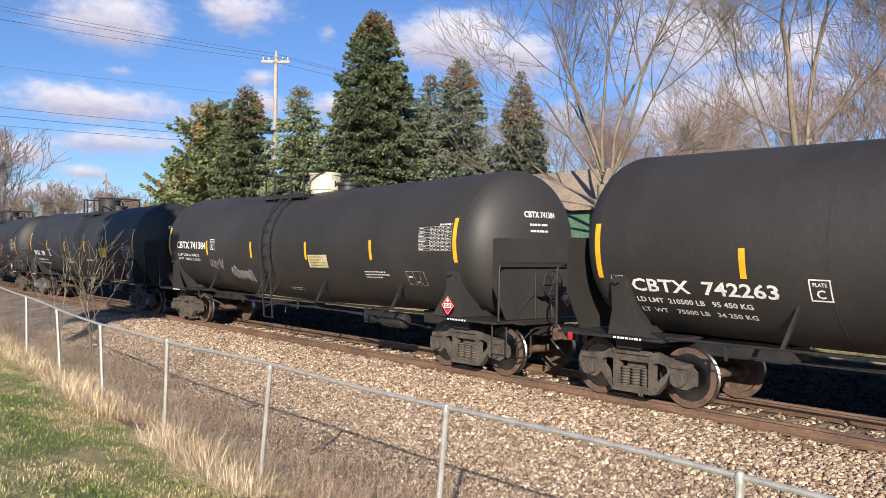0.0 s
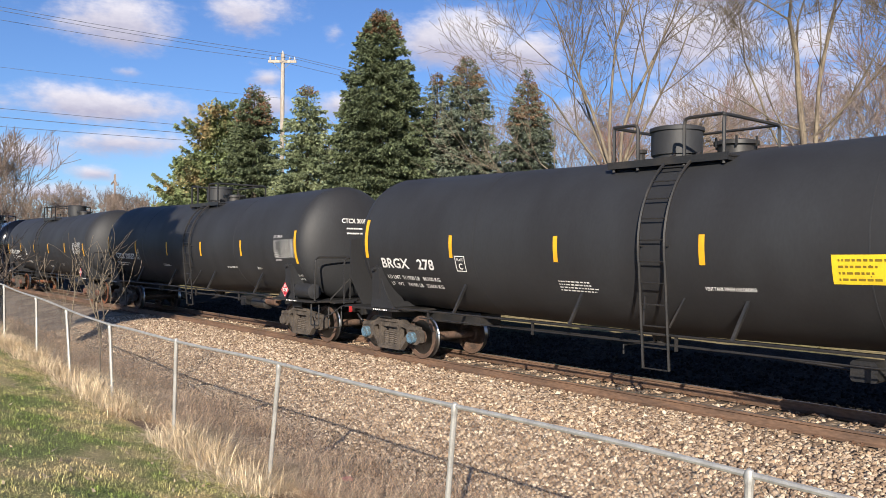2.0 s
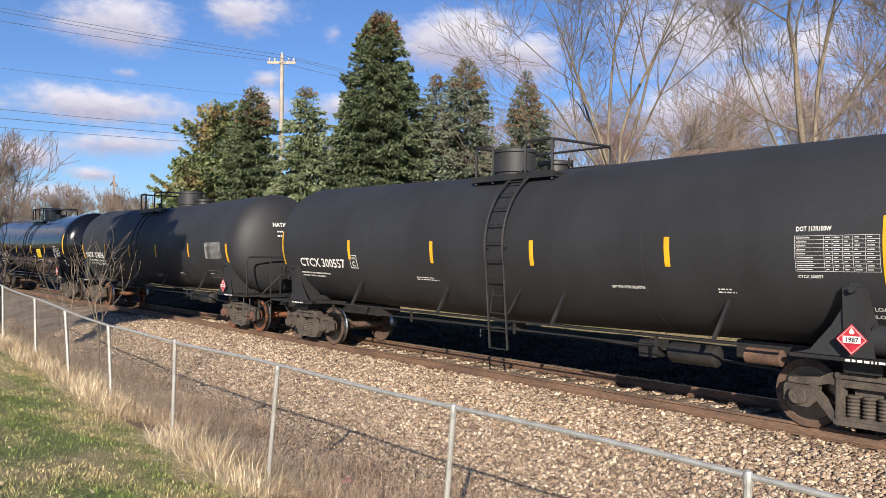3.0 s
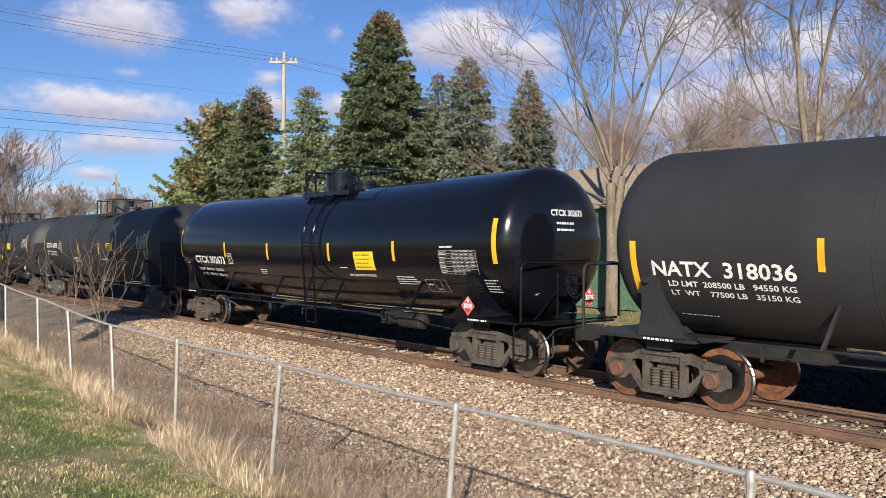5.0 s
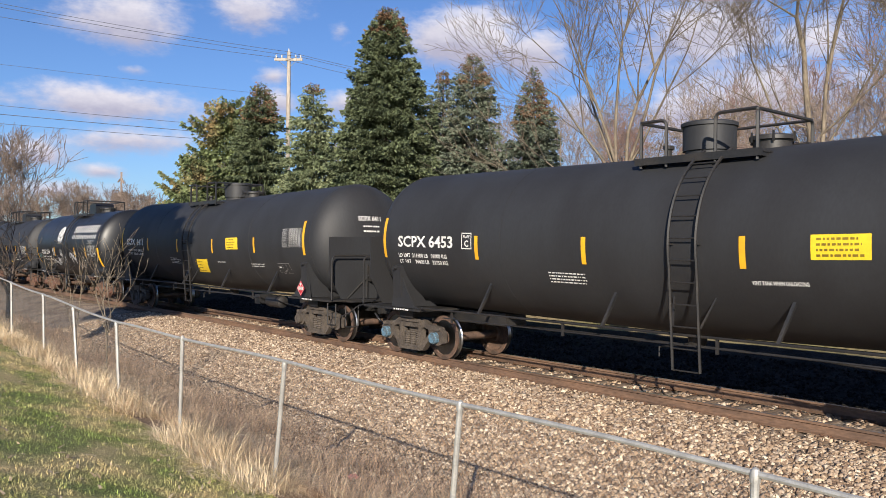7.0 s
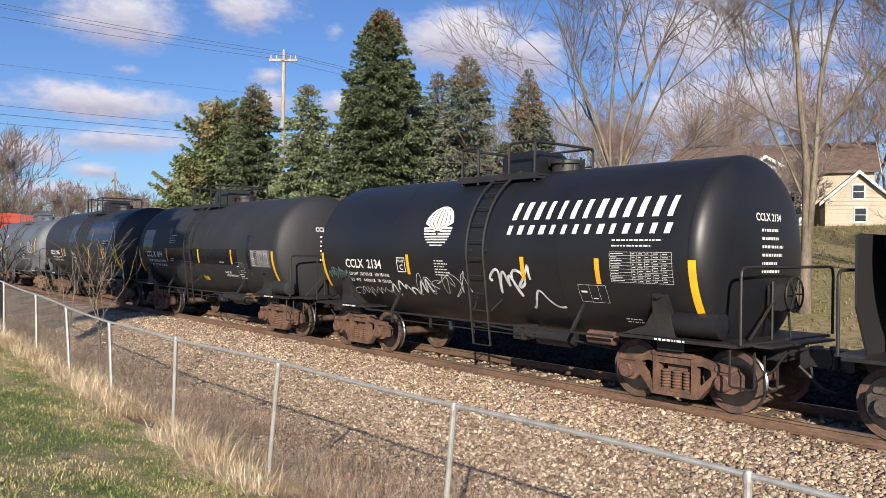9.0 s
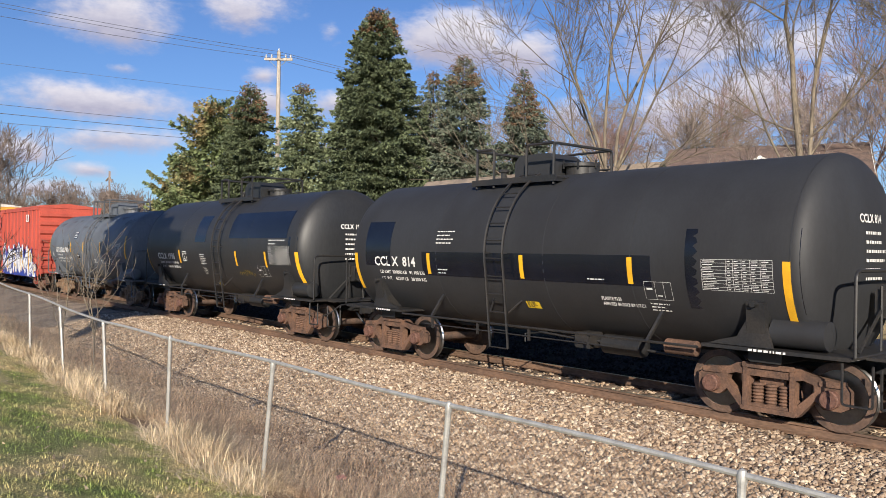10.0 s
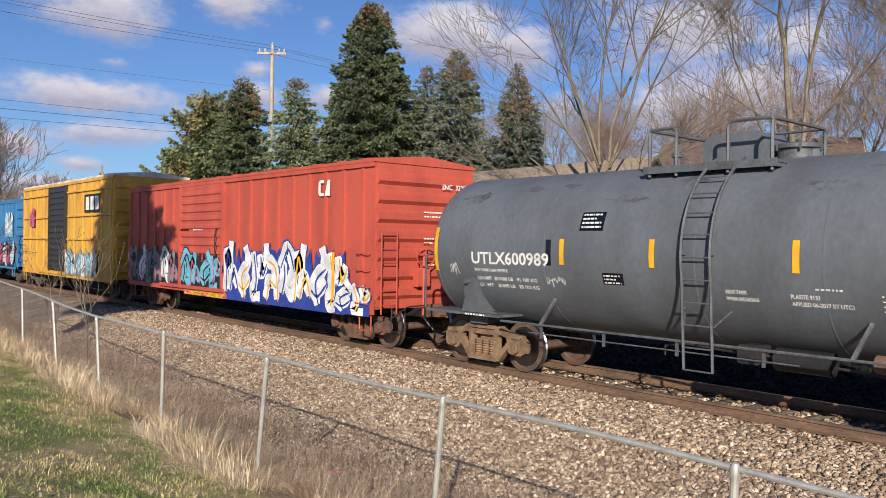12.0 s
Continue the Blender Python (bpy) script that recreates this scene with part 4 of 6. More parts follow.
            if kind2 in ("sign", "pale"):
                mb = MB()
                p2, f2 = fine_print(rng, rest[0] * 0.8, 4, 0.045, rest[1] / 4.6)
                on_tank(mb, p2, f2, R, zc, x + rest[0] * 0.1, v0 + rest[1] * 0.78, 0.008, sag)
                tagged(part("sign_writing", mb, "sign_ink", ob), kind="stuff")
    # marks on the front end and the red diamonds
    hx, hz = (half + 1.70, 1.34)
    end = MB()
    pts, faces = text_shape(c["mark"] + " " + c["number"], 0.17)
    rng2 = random.Random(3)
    p2, f2 = fine_print(rng2, 0.75, c.get("end_lines", 2), 0.06, 0.13)
    allp = [(u - 0.15, v) for u, v in pts] + [(u, v - 0.17) for u, v in p2]
    allf = list(faces) + [tuple(i + len(pts) for i in q) for q in f2]

    def on_head(u, v):
        y, zz = -0.35 + u * 0.9, 0.52 + v
        r = min(0.985, math.hypot(y, zz) / R)
        s = r ** (1 / 0.88)
        return (L - head + head * math.sqrt(max(0, 1 - s * s)) + 0.010, y, zc + zz)
    end.add([on_head(u, v) for u, v in allp], allf)
    tagged(part("end_lettering", end, "white", tank), kind="stuff")
    if c.get("placards", True):
        def diamond(mb):
            mb.plate([(0, -0.20), (0.20, 0), (0, 0.20), (-0.20, 0)], -0.004, 0.0)
        def diamond_print(mb):
            mb.plate([(-0.11, -0.045), (0.11, -0.045), (0.11, 0.045), (-0.11, 0.045)], -0.007, -0.004)
            mb.plate([(0, 0.15), (0.035, 0.10), (0.02, 0.07), (-0.02, 0.07), (-0.035, 0.10)], -0.007, -0.004)
            for k, (a, b) in enumerate((((0, -0.192), (0.192, 0)), ((0.192, 0), (0, 0.192)), ((0, 0.192), (-0.192, 0)), ((-0.192, 0), (0, -0.192)))):
                mb.plate([(a[0] * 0.93, a[1] * 0.93), (b[0] * 0.93, b[1] * 0.93), (b[0] * 0.89, b[1] * 0.89), (a[0] * 0.89, a[1] * 0.89)], -0.006, -0.004)
        def figures(mb):
            pts, faces = text_shape(c.get("placard_no", "1987"), 0.085)
            w = max(p[0] for p in pts)
            mb.add([(u - w / 2, -0.0085, v - 0.03) for u, v in pts], faces)
        for at, rz in (((half + 0.02, -1.585, hz), 0), ((half + 1.40, 0.45, 1.52), 90)):
            d = part("placard", cached("placard", diamond), "placard", car, "red diamond hazard placard", at=at, turn=(0, 0, rz))
            part("placard_print", cached("placard_print", diamond_print), "white", d)
            part("placard_figures", cached(("figures", c.get("placard_no", "1987")), figures), "black", d)
    # rear-left pieces of red gear
    if c.get("red_tag"):
        part("red_marker", cached("red_marker", lambda mb: mb.box(-0.03, 0.03, -0.03, 0.03, -0.07, 0.07, 0.01)), "red_paint", car, at=(-half - 1.0, -1.5, 1.0))
    return car


def flat_print(seed):
    rng = random.Random(seed)
    p, f = fine_print(rng, 0.75, 1, 0.045, 0.06)
    return [(u, 0, v) for u, v in p], f


def emblem(r):
    """A disc with dark meridian gaps above a few level lines."""
    pts, faces = [], []
    for k in range(7):
        a0, a1 = -1 + 2 * k / 7 + 0.02, -1 + 2 * (k + 1) / 7 - 0.02
        n = 10
        for i in range(n + 1):
            t = -0.25 + 1.24 * i / n
            w = math.sqrt(max(0, 1 - min(1, t) ** 2))
            squeeze2 = 1 if t > 0.1 else max(0.05, (t + 0.3) / 0.4)
            for a in (a0, a1):
                pts.append((r * a * w * squeeze2, r * t))
            if i:
                b = len(pts)
                faces.append((b - 4, b - 3, b - 1, b - 2))
    for k in range(7):
        t = -0.12 - 0.13 * k
        w = math.sqrt(max(0, 1 - t * t))
        h = r * (0.05 - 0.004 * k)
        for s in (-1, 1):
            g = max(0.0, 0.30 - 0.12 * k)
            b = len(pts)
            xs = sorted((s * r * g * w, s * r * w))
            pts += [(xs[0], r * t - h), (xs[1], r * t - h), (xs[1], r * t + h), (xs[0], r * t + h)]
            faces.append((b, b + 1, b + 2, b + 3))
    return pts, faces


def name_bars(w, h, n):
    """A painted name, shown as plain bars of its size."""
    rng = random.Random(n)
    pts, faces = [], []
    x = 0.0
    while x < w:
        b = w / n * rng.uniform(0.34, 0.52)
        o = len(pts)
        pts += [(x, 0), (x + b, 0), (x + b + 0.04, h * 0.72), (x + 0.04, h * 0.72)]
        faces.append((o, o + 1, o + 2, o + 3))
        x += w / n
    return pts, faces


DARK = ("truck_dark", "wheel", "truck_dark")
BLUE_CAPS = ("truck_dark", "wheel", "cap_blue")
RUST = ("truck_rust", "wheel", "cap_rust")
TAN = ("truck_tan", "wheel", "truck_tan")
RUST_WHEEL = ("truck_dark", "wheel_rust", "cap_rust")


def strips(tall, low, high, shorts, z0, z1):
    """Yellow strips along a side: one tall strip at each end and short ones between."""
    return [(tall[0], low, high, 0), (tall[1], low, high, 0)] + [(x, z0, z1, 0) for x in shorts]


def load_lines(x, z, step, wide, ld, lt, size=0.135):
    return [("text", x, z, "LD LMT  " + ld[0] + " LB   " + ld[1] + " KG", size, wide), ("text", x + 0.01, z - step, "LT  WT    " + lt[0] + " LB   " + lt[1] + " KG", size, wide)]


def long_car(at, truck, mark, number, seed, **more):
    c = dict(at=at, truck=truck, R=1.53, zc=2.62, half=truck + 1.12, paint="tank_matt", seed=seed, truck_style=DARK, mark=mark, number=number, label="matt black long tank car with yellow strips")
    c.update(more)
    return tank_car(c)


def make_train():
    long_car(-1.01, 7.05, "CBTX", "742263", 1, paint="tank_brown", label="weathered brown-black tank car with white lettering", red_tag=True, placard_no="1268",
             bars=strips((-7.46, 7.2), 2.02, 2.92, (-4.89, -2.0, 1.4, 4.3), 2.12, 2.56),
             marks=[("text", -6.87, 1.85, "CBTX  742263", 0.31, 2.46), ("plate", -3.97, 1.86), ("box", -7.25, 1.92, 0.24, 0.17), ("print", -2.6, 1.62, 1.2, 4, 0.035, 0.07)] + load_lines(-6.86, 1.67, 0.16, 2.0, ("210500", "95 450"), ("75500", "34 250")))
    long_car(-19.27, 7.06, "CBTX", "741384", 3, paint="tank_brown", placard_no="1268", bonnet_paint="cream", bonnet_label="cream valve housing", label="weathered black tank car with a cream valve housing", ladder=-0.51, bonnet_x=-0.08,
             bars=strips((-7.40, 7.2), 2.21, 3.11, (-4.46, -1.55, 1.43, 4.28), 2.26, 2.71),
             marks=[("text", -6.80, 2.45, "CBTX 741384", 0.31, 2.25), ("plate", -4.22, 2.43), ("pale", 1.52, 2.06, 0.88, 0.33), ("table", 6.04, 2.45, 1.05, 0.50), ("print", 6.69, 2.97, 0.4, 1, 0.05, 0.08), ("print", 3.90, 1.97, 0.92, 3, 0.035, 0.07), ("box", 5.45, 1.72, 0.62, 0.33), ("print", -0.04, 1.50, 0.6, 2, 0.035, 0.07),
                    ("scrawl", -3.1, 1.55, 1.3, 0.5, 7, 0.016, "scrawl"), ("scrawl", -4.4, 1.85, 0.9, 0.4, 8, 0.006, "scrawl")] + load_lines(-6.80, 2.20, 0.13, 1.66, ("213800", "96 980"), ("72200", "32 750"), 0.11))
    long_car(-37.51, 7.01, "BRGX", "278", 4, truck_style=BLUE_CAPS, red_tag=True, placard_no="1993", label="matt black tank car with blue bearing caps", ladder=0.63, bonnet_x=-0.02,
             bars=strips((-7.32, 7.25), 2.24, 3.12, (-4.32, -1.47, 1.44, 4.35), 2.31, 2.77),
             marks=[("text", -6.80, 2.04, "BRGX   278", 0.32, 1.86), ("plate", -4.22, 2.04), ("print", -1.51, 1.96, 0.97, 4, 0.035, 0.06), ("text", 1.42, 1.93, "VENT TANK WHEN UNLOADING", 0.085, 0.82), ("sign", 3.34, 2.07, 0.84, 0.40), ("print", 4.12, 1.92, 0.78, 2, 0.035, 0.07), ("box", 5.11, 1.64, 0.66, 0.31),
                    ("table", 6.03, 2.02, 1.16, 0.50), ("print", 6.05, 2.56, 0.45, 1, 0.05, 0.08), ("print", 6.09, 1.92, 0.4, 5, 0.035, 0.065)] + load_lines(-6.74, 1.79, 0.15, 1.85, ("211900", "96100"), ("74100", "33600")))
    long_car(-55.74, 7.16, "CTCX", "300557", 6, shield=False, label="clean matt black tank car without a head shield", side_reservoir=True, head=0.62, ladder=0.64, bonnet_x=-0.45,
             bars=strips((-7.72, 7.58), 2.04, 2.92, (-4.50, -1.38, 1.50, 4.38), 2.26, 2.72),
             marks=[("text", -6.88, 2.04, "CTCX 300557", 0.31, 2.1), ("print", -7.0, 1.85, 1.5, 2, 0.06, 0.09), ("plate", -4.52, 2.05), ("print", -2.05, 1.93, 0.8, 2, 0.03, 0.05), ("text", 3.21, 1.90, "VENT TANK WHEN UNLOADING", 0.075, 0.66), ("print", 5.17, 1.92, 0.3, 2, 0.03, 0.05), ("table", 6.40, 2.21, 1.09, 0.48), ("text", 6.42, 2.75, "DOT 117R100W", 0.09, 0.47),
                    ("text", 6.42, 2.12, "CTCX 300557", 0.06, 0.34), ("text", 7.05, 1.70, "EMPTY LOAD", 0.09, 0.5), ("text", 7.07, 1.60, "ADJ BLOCK", 0.09, 0.5)])
    long_car(-74.1, 7.06, "NATX", "318036", 8, truck_style=RUST_WHEEL, shield=False, label="matt black tank car on rust-red wheels", ladder=-0.55, bonnet_x=0.76,
             bars=strips((-7.34, 7.13), 1.76, 2.61, (-4.32, -1.45, 1.33, 4.24), 2.22, 2.67),
             marks=[("text", -7.01, 2.08, "NATX  318036", 0.33, 2.34), ("plate", -3.46, 2.08), ("print", -3.42, 1.75, 0.75, 3, 0.035, 0.06), ("print", -6.75, 1.46, 0.8, 1, 0.03, 0.06), ("table", 5.55, 2.17, 1.15, 0.50), ("box", 5.35, 1.56, 0.85, 0.28), ("print", 0.46, 1.6, 0.7, 2, 0.035, 0.07), ("print", 2.86, 1.68, 0.45, 2, 0.035, 0.07)] + load_lines(-6.76, 1.92, 0.14, 2.05, ("208500", "94550"), ("77500", "35150"), 0.13))
    long_car(-92.35, 6.98, "CTCX", "302673", 10, paint="tank_gloss", iron="tank_gloss", shield=False, placard_no="1203", half=8.23, head=0.60, label="freshly painted glossy black tank car", ladder=0.85, bonnet_x=-0.10,
             bars=strips((-7.64, 7.66), 2.18, 3.07, (-4.29, -1.54, 1.68, 4.40), 2.23, 2.68),
             marks=[("text", -6.62, 2.02, "CTCX 302673", 0.33, 2.18), ("plate", -4.17, 2.03), ("print", -2.2, 1.92, 0.45, 3, 0.035, 0.06), ("sign", 2.78, 2.02, 0.82, 0.45), ("text", 2.42, 1.87, "VENT TANK WHEN UNLOADING", 0.085, 1.1), ("print", 2.1, 2.06, 0.5, 1, 0.035, 0.06), ("print", 4.31, 1.87, 0.9, 4, 0.035, 0.06), ("box", 5.30, 1.58, 0.68, 0.32),
                    ("table", 5.98, 1.97, 1.15, 0.50), ("print", 6.02, 2.51, 0.4, 1, 0.05, 0.08), ("print", 7.2, 1.84, 0.4, 5, 0.04, 0.07)] + load_lines(-6.61, 1.78, 0.16, 1.80, ("206500", "93667"), ("79500", "38061")))
    long_car(-110.41, 7.01, "SCPX", "6453", 12, truck_style=BLUE_CAPS, placard_no="1202", label="matt black tank car with a yellow warning sign", ladder=0.47, bonnet_x=-0.11,
             bars=strips((-7.42, 7.15), 2.21, 3.11, (-4.31, -1.56, 1.39, 4.24), 2.25, 2.72),
             marks=[("text", -6.90, 2.47, "SCPX 6453", 0.33, 1.87), ("plate", -4.75, 2.45), ("print", -2.45, 2.06, 1.05, 4, 0.035, 0.06), ("text", 1.49, 2.02, "VENT TANK WHEN UNLOADING", 0.085, 0.83), ("sign", 2.38, 2.38, 0.78, 0.34), ("print", 3.80, 2.02, 1.0, 2, 0.035, 0.07), ("box", 5.42, 1.70, 0.66, 0.33), ("table", 6.00, 2.45, 1.05, 0.46), ("print", 6.62, 2.93, 0.42, 1, 0.05, 0.08),
                    ("print", 6.7, 2.32, 0.32, 5, 0.04, 0.07)] + load_lines(-6.92, 2.24, 0.135, 1.66, ("211600", "96000"), ("74400", "33750"), 0.12))
    long_car(-128.6, 7.05, "SCPX", "6411", 14, placard_no="1202", label="matt black tank car with a half head shield", ladder=-0.63, bonnet_x=-0.10,
             bars=strips((-7.38, 7.08), 2.22, 3.12, (-4.52, -1.65, 1.28, 4.21), 2.29, 2.74),
             marks=[("text", -6.80, 2.48, "SCPX  6411", 0.33, 1.78), ("sign", 2.29, 2.40, 0.84, 0.36), ("sign", -0.40, 1.66, 0.86, 0.50, -0.26), ("table", 5.92, 2.44, 1.06, 0.50), ("box", 5.40, 1.72, 0.66, 0.32), ("print", -2.5, 2.06, 0.95, 4, 0.035, 0.06), ("print", 3.8, 1.95, 0.95, 2, 0.035, 0.07), ("print", 1.5, 2.0, 0.8, 1, 0.035, 0.07)] + load_lines(-6.76, 2.23, 0.14, 1.6, ("211700", "96050"), ("74300", "33700"), 0.12))
    short = dict(half=5.70, head=0.50, tank_x=-0.15, R=1.60, zc=2.42, truck_style=RUST, bonnet="box", placards=False, shield=False, side_reservoir=True, paint="tank_satin", saddle_iron=True, end_lines=6, pipe=1.02)
    tank_car(dict(short, at=-144.2, truck=4.48, seed=20, mark="CCLX", number="2134", ladder=0.42, bonnet_x=0.36, label="satin black short tank car with a round white emblem and scrawls",
                  bars=strips((-5.34, 5.10), 1.48, 2.31, (-1.90, 1.56, 3.30), 1.88, 2.31),
                  marks=[("text", -4.35, 1.98, "CCLX  2134", 0.29, 1.45), ("plate", -2.3, 1.92), ("emblem", -0.92, 2.92, 0.46), ("bars", 1.20, 2.99, 3.4, 0.52, 12), ("bars", 1.14, 2.72, 3.45, 0.24, 13), ("table", 3.57, 1.93, 1.19, 0.50), ("print", 3.61, 2.60, 1.0, 2, 0.035, 0.09), ("box", 2.82, 1.56, 0.6, 0.33), ("print", -1.0, 2.18, 0.48, 6, 0.03, 0.06), ("print", 3.6, 1.3, 0.5, 2, 0.03, 0.07),
                         ("scrawl", -2.75, 1.40, 1.5, 0.55, 6, 0.024, "scrawl"), ("scrawl", -1.7, 1.45, 1.7, 0.6, 9, 0.006, "scrawl"), ("scrawl", 0.72, 1.62, 1.0, 0.62, 5, 0.028, "scrawl"), ("scrawl", 1.55, 1.35, 0.8, 0.6, 1, 0.024, "scrawl"), ("scrawl", -5.2, 1.62, 0.9, 0.45, 9, 0.009, "scrawl_teal"), ("scrawl", -4.2, 1.33, 1.5, 0.3, 8, 0.008, "scrawl")] + load_lines(-4.28, 1.80, 0.14, 1.6, ("221700", "100 550"), ("64300", "29 150"), 0.105)))
    tank_car(dict(dict(short, R=1.56, zc=2.37, ladder=-0.60, paint="tank_matt"), at=-157.27, truck=4.52, seed=22, mark="CCLX", number="814", bonnet_x=-0.77, label="satin black short tank car with fresh dark paint patches",
                  bars=strips((-5.32, 5.0), 1.50, 2.32, (-2.68, 0.0, 2.41), 1.91, 2.34),
                  marks=[("text", -4.60, 2.05, "CCL X  814", 0.29, 1.47), ("panel", -4.95, 2.05, 0.95, 1.0), ("panel", 3.42, 1.58, 1.75, 1.25), ("panel", -2.9, 1.88, 5.7, 0.50), ("table", 3.70, 1.88, 1.1, 0.46), ("print", -2.44, 2.78, 0.55, 4, 0.03, 0.08), ("box", 2.65, 1.68, 0.5, 0.30), ("print", 1.52, 1.95, 0.4, 1, 0.03, 0.07), ("text", 1.74, 1.62, "PLASITE 9133", 0.09, 0.4), ("text", 1.74, 1.53, "APPLIED 09-2013 BY UTC1", 0.09, 0.84),
                         ("print", 2.70, 1.60, 0.4, 3, 0.03, 0.06), ("print", -2.4, 2.0, 0.35, 2, 0.03, 0.07), ("sign", -0.12, 1.36, 0.34, 0.16)] + load_lines(-4.44, 1.88, 0.14, 1.57, ("200800", "91 100"), ("62200", "28 200"), 0.105)))
    tank_car(dict(dict(short, paint="tank_dull"), at=-170.44, truck=4.46, seed=24, mark="CCLX", number="1996", ladder=0.51, bonnet_x=0.38, label="satin black short tank car with glossy repainted panels",
                  bars=strips((-5.38, 5.11), 1.49, 2.30, (-2.53, 1.61, 3.42), 1.86, 2.29),
                  marks=[("text", -4.42, 1.98, "CCLX 1996", 0.29, 1.46), ("plate", -2.28, 1.93), ("panel", -1.28, 2.55, 0.80, 0.90), ("panel", 1.15, 2.67, 3.45, 0.82), ("panel", 4.72, 2.25, 0.42, 0.45), ("table", 3.62, 1.96, 1.13, 0.50), ("print", 3.63, 2.60, 1.0, 1, 0.035, 0.1), ("print", 3.63, 2.50, 0.4, 1, 0.035, 0.1), ("print", -0.93, 2.15, 0.42, 6, 0.03, 0.06), ("print", -0.9, 1.72, 0.3, 4, 0.03, 0.07), ("box", 2.83, 1.60, 0.6, 0.32),
                         ("scrawl", 1.61, 1.58, 0.95, 0.18, 8, 0.008, "sign_ink"), ("pale", -0.5, 1.2, 0.3, 0.16), ("print", 4.3, 1.35, 0.5, 2, 0.03, 0.07)] + load_lines(-4.31, 1.83, 0.14, 1.57, ("221500", "100 450"), ("64500", "29 250"), 0.105)))
    tank_car(dict(at=-183.45, truck=4.53, half=5.78, head=0.54, tank_x=-0.26, R=1.50, zc=2.32, seed=26, mark="UTLX", number="600989", paint="tank_grey", iron="steel_grey", truck_style=TAN, bonnet="box", placards=False, shield=False, ladder=0.53, bonnet_x=0.43, pipe=1.0, end_lines=5, brake_end=1, side_reservoir=True, label="weathered grey tank car with sooty stains and tan trucks",
                  bars=strips((-5.52, 4.97), 1.88, 2.77, (-2.15, -0.31, 1.98), 2.09, 2.54),
                  marks=[("text", -4.45, 2.06, "UTLX600989", 0.32, 2.0), ("panel", -2.52, 2.07, 0.12, 0.46), ("text", -4.40, 1.91, "THE TANK CAR PEOPLE", 0.085, 0.9), ("panel", -1.80, 2.68, 0.50, 0.34), ("print", -1.76, 2.94, 0.42, 4, 0.045, 0.075), ("panel", -1.30, 1.79, 0.42, 0.20), ("print", -1.27, 1.92, 0.36, 3, 0.035, 0.06), ("text", 0.90, 1.76, "VENT TANK", 0.085, 0.34), ("text", 0.90, 1.66, "WHEN UNLOADING", 0.085, 0.5), ("text", 1.87, 1.74, "PLASITE 9133", 0.09, 0.4),
                         ("text", 1.87, 1.64, "APPLIED 06-2017 BY UTC1", 0.09, 0.82), ("print", 2.22, 1.87, 0.36, 1, 0.035, 0.07), ("print", 3.05, 1.82, 0.35, 5, 0.03, 0.07), ("table", 3.44, 1.98, 1.12, 0.50), ("print", 3.45, 2.52, 0.35, 1, 0.04, 0.08), ("print", 4.6, 1.45, 0.5, 1, 0.03, 0.07), ("scrawl", -2.55, 1.68, 0.42, 0.24, 7, 0.008, "scrawl"), ("scrawl", -5.1, 1.85, 0.22, 0.28, 3, 0.008, "scrawl"),
                         ("smudge", -4.7, 3.35, 0.55, 0.22), ("smudge", 0.1, 3.45, 0.3, 0.2), ("smudge", 4.6, 3.3, 0.8, 0.35), ("smudge", -2.4, 3.5, 0.25, 0.10), ("smudge", -3.3, 3.48, 0.3, 0.1), ("smudge", 3.2, 3.52, 0.5, 0.12), ("smudge", -1.0, 3.2, 0.5, 0.10), ("smudge", 2.2, 3.3, 0.3, 0.12)] + load_lines(-4.35, 1.75, 0.13, 1.55, ("201000", "91 100"), ("62000", "28 100"), 0.10)))


make_train()


SPRAY_STROKES = [[[(0.0, 0.0), (0.1, 0.8), (0.35, 0.5), (0.5, 1.0)], [(0.3, 0.05), (0.6, 0.45), (0.95, 0.1)]], [[(0.5, 0.0), (0.25, 0.45), (0.8, 0.7), (0.6, 1.05)], [(0.0, 0.3), (0.4, 0.2), (0.9, 0.45)]],
                 [[(0.05, 0.95), (0.3, 0.4), (0.15, 0.05), (0.7, 0.0)], [(0.55, 0.9), (0.75, 0.5), (1.0, 0.75)]], [[(0.9, 0.0), (0.7, 0.6), (0.2, 0.75), (0.1, 1.05)], [(0.1, 0.0), (0.35, 0.35), (0.75, 0.25)]], [[(0.0, 0.6), (0.45, 0.95), (0.9, 0.55), (0.6, 0.2), (1.0, 0.0)], [(0.15, 0.1), (0.3, 0.45), (0.2, 0.7)]]]


def fat_stroke(pts, w):
    """A smoothed brush stroke, thick in the middle, as a flat ribbon."""
    path = []
    p = [pts[0]] + list(pts) + [pts[-1]]
    for a, b, c, d in zip(p, p[1:], p[2:], p[3:]):
        for k in range(7):
            t = k / 7
            path.append(tuple(0.5 * (2 * b[j] + (c[j] - a[j]) * t + (2 * a[j] - 5 * b[j] + 4 * c[j] - d[j]) * t * t + (3 * b[j] - a[j] - 3 * c[j] + d[j]) * t ** 3) for j in (0, 1)))
    path.append(pts[-1])
    v, f = [], []
    for i, (x, y) in enumerate(path):
        q, r = path[min(i + 1, len(path) - 1)], path[max(i - 1, 0)]
        dx, dy = q[0] - r[0], q[1] - r[1]
        l = math.hypot(dx, dy) or 1
        h = w * (0.62 + 0.38 * math.sin(math.pi * i / (len(path) - 1)) + 0.12 * math.sin(i * 1.3))
        v += [(x - dy / l * h, y + dx / l * h), (x + dy / l * h, y - dx / l * h)]
        if i:
            f.append((2 * i - 2, 2 * i - 1, 2 * i + 1, 2 * i))
    return v, f


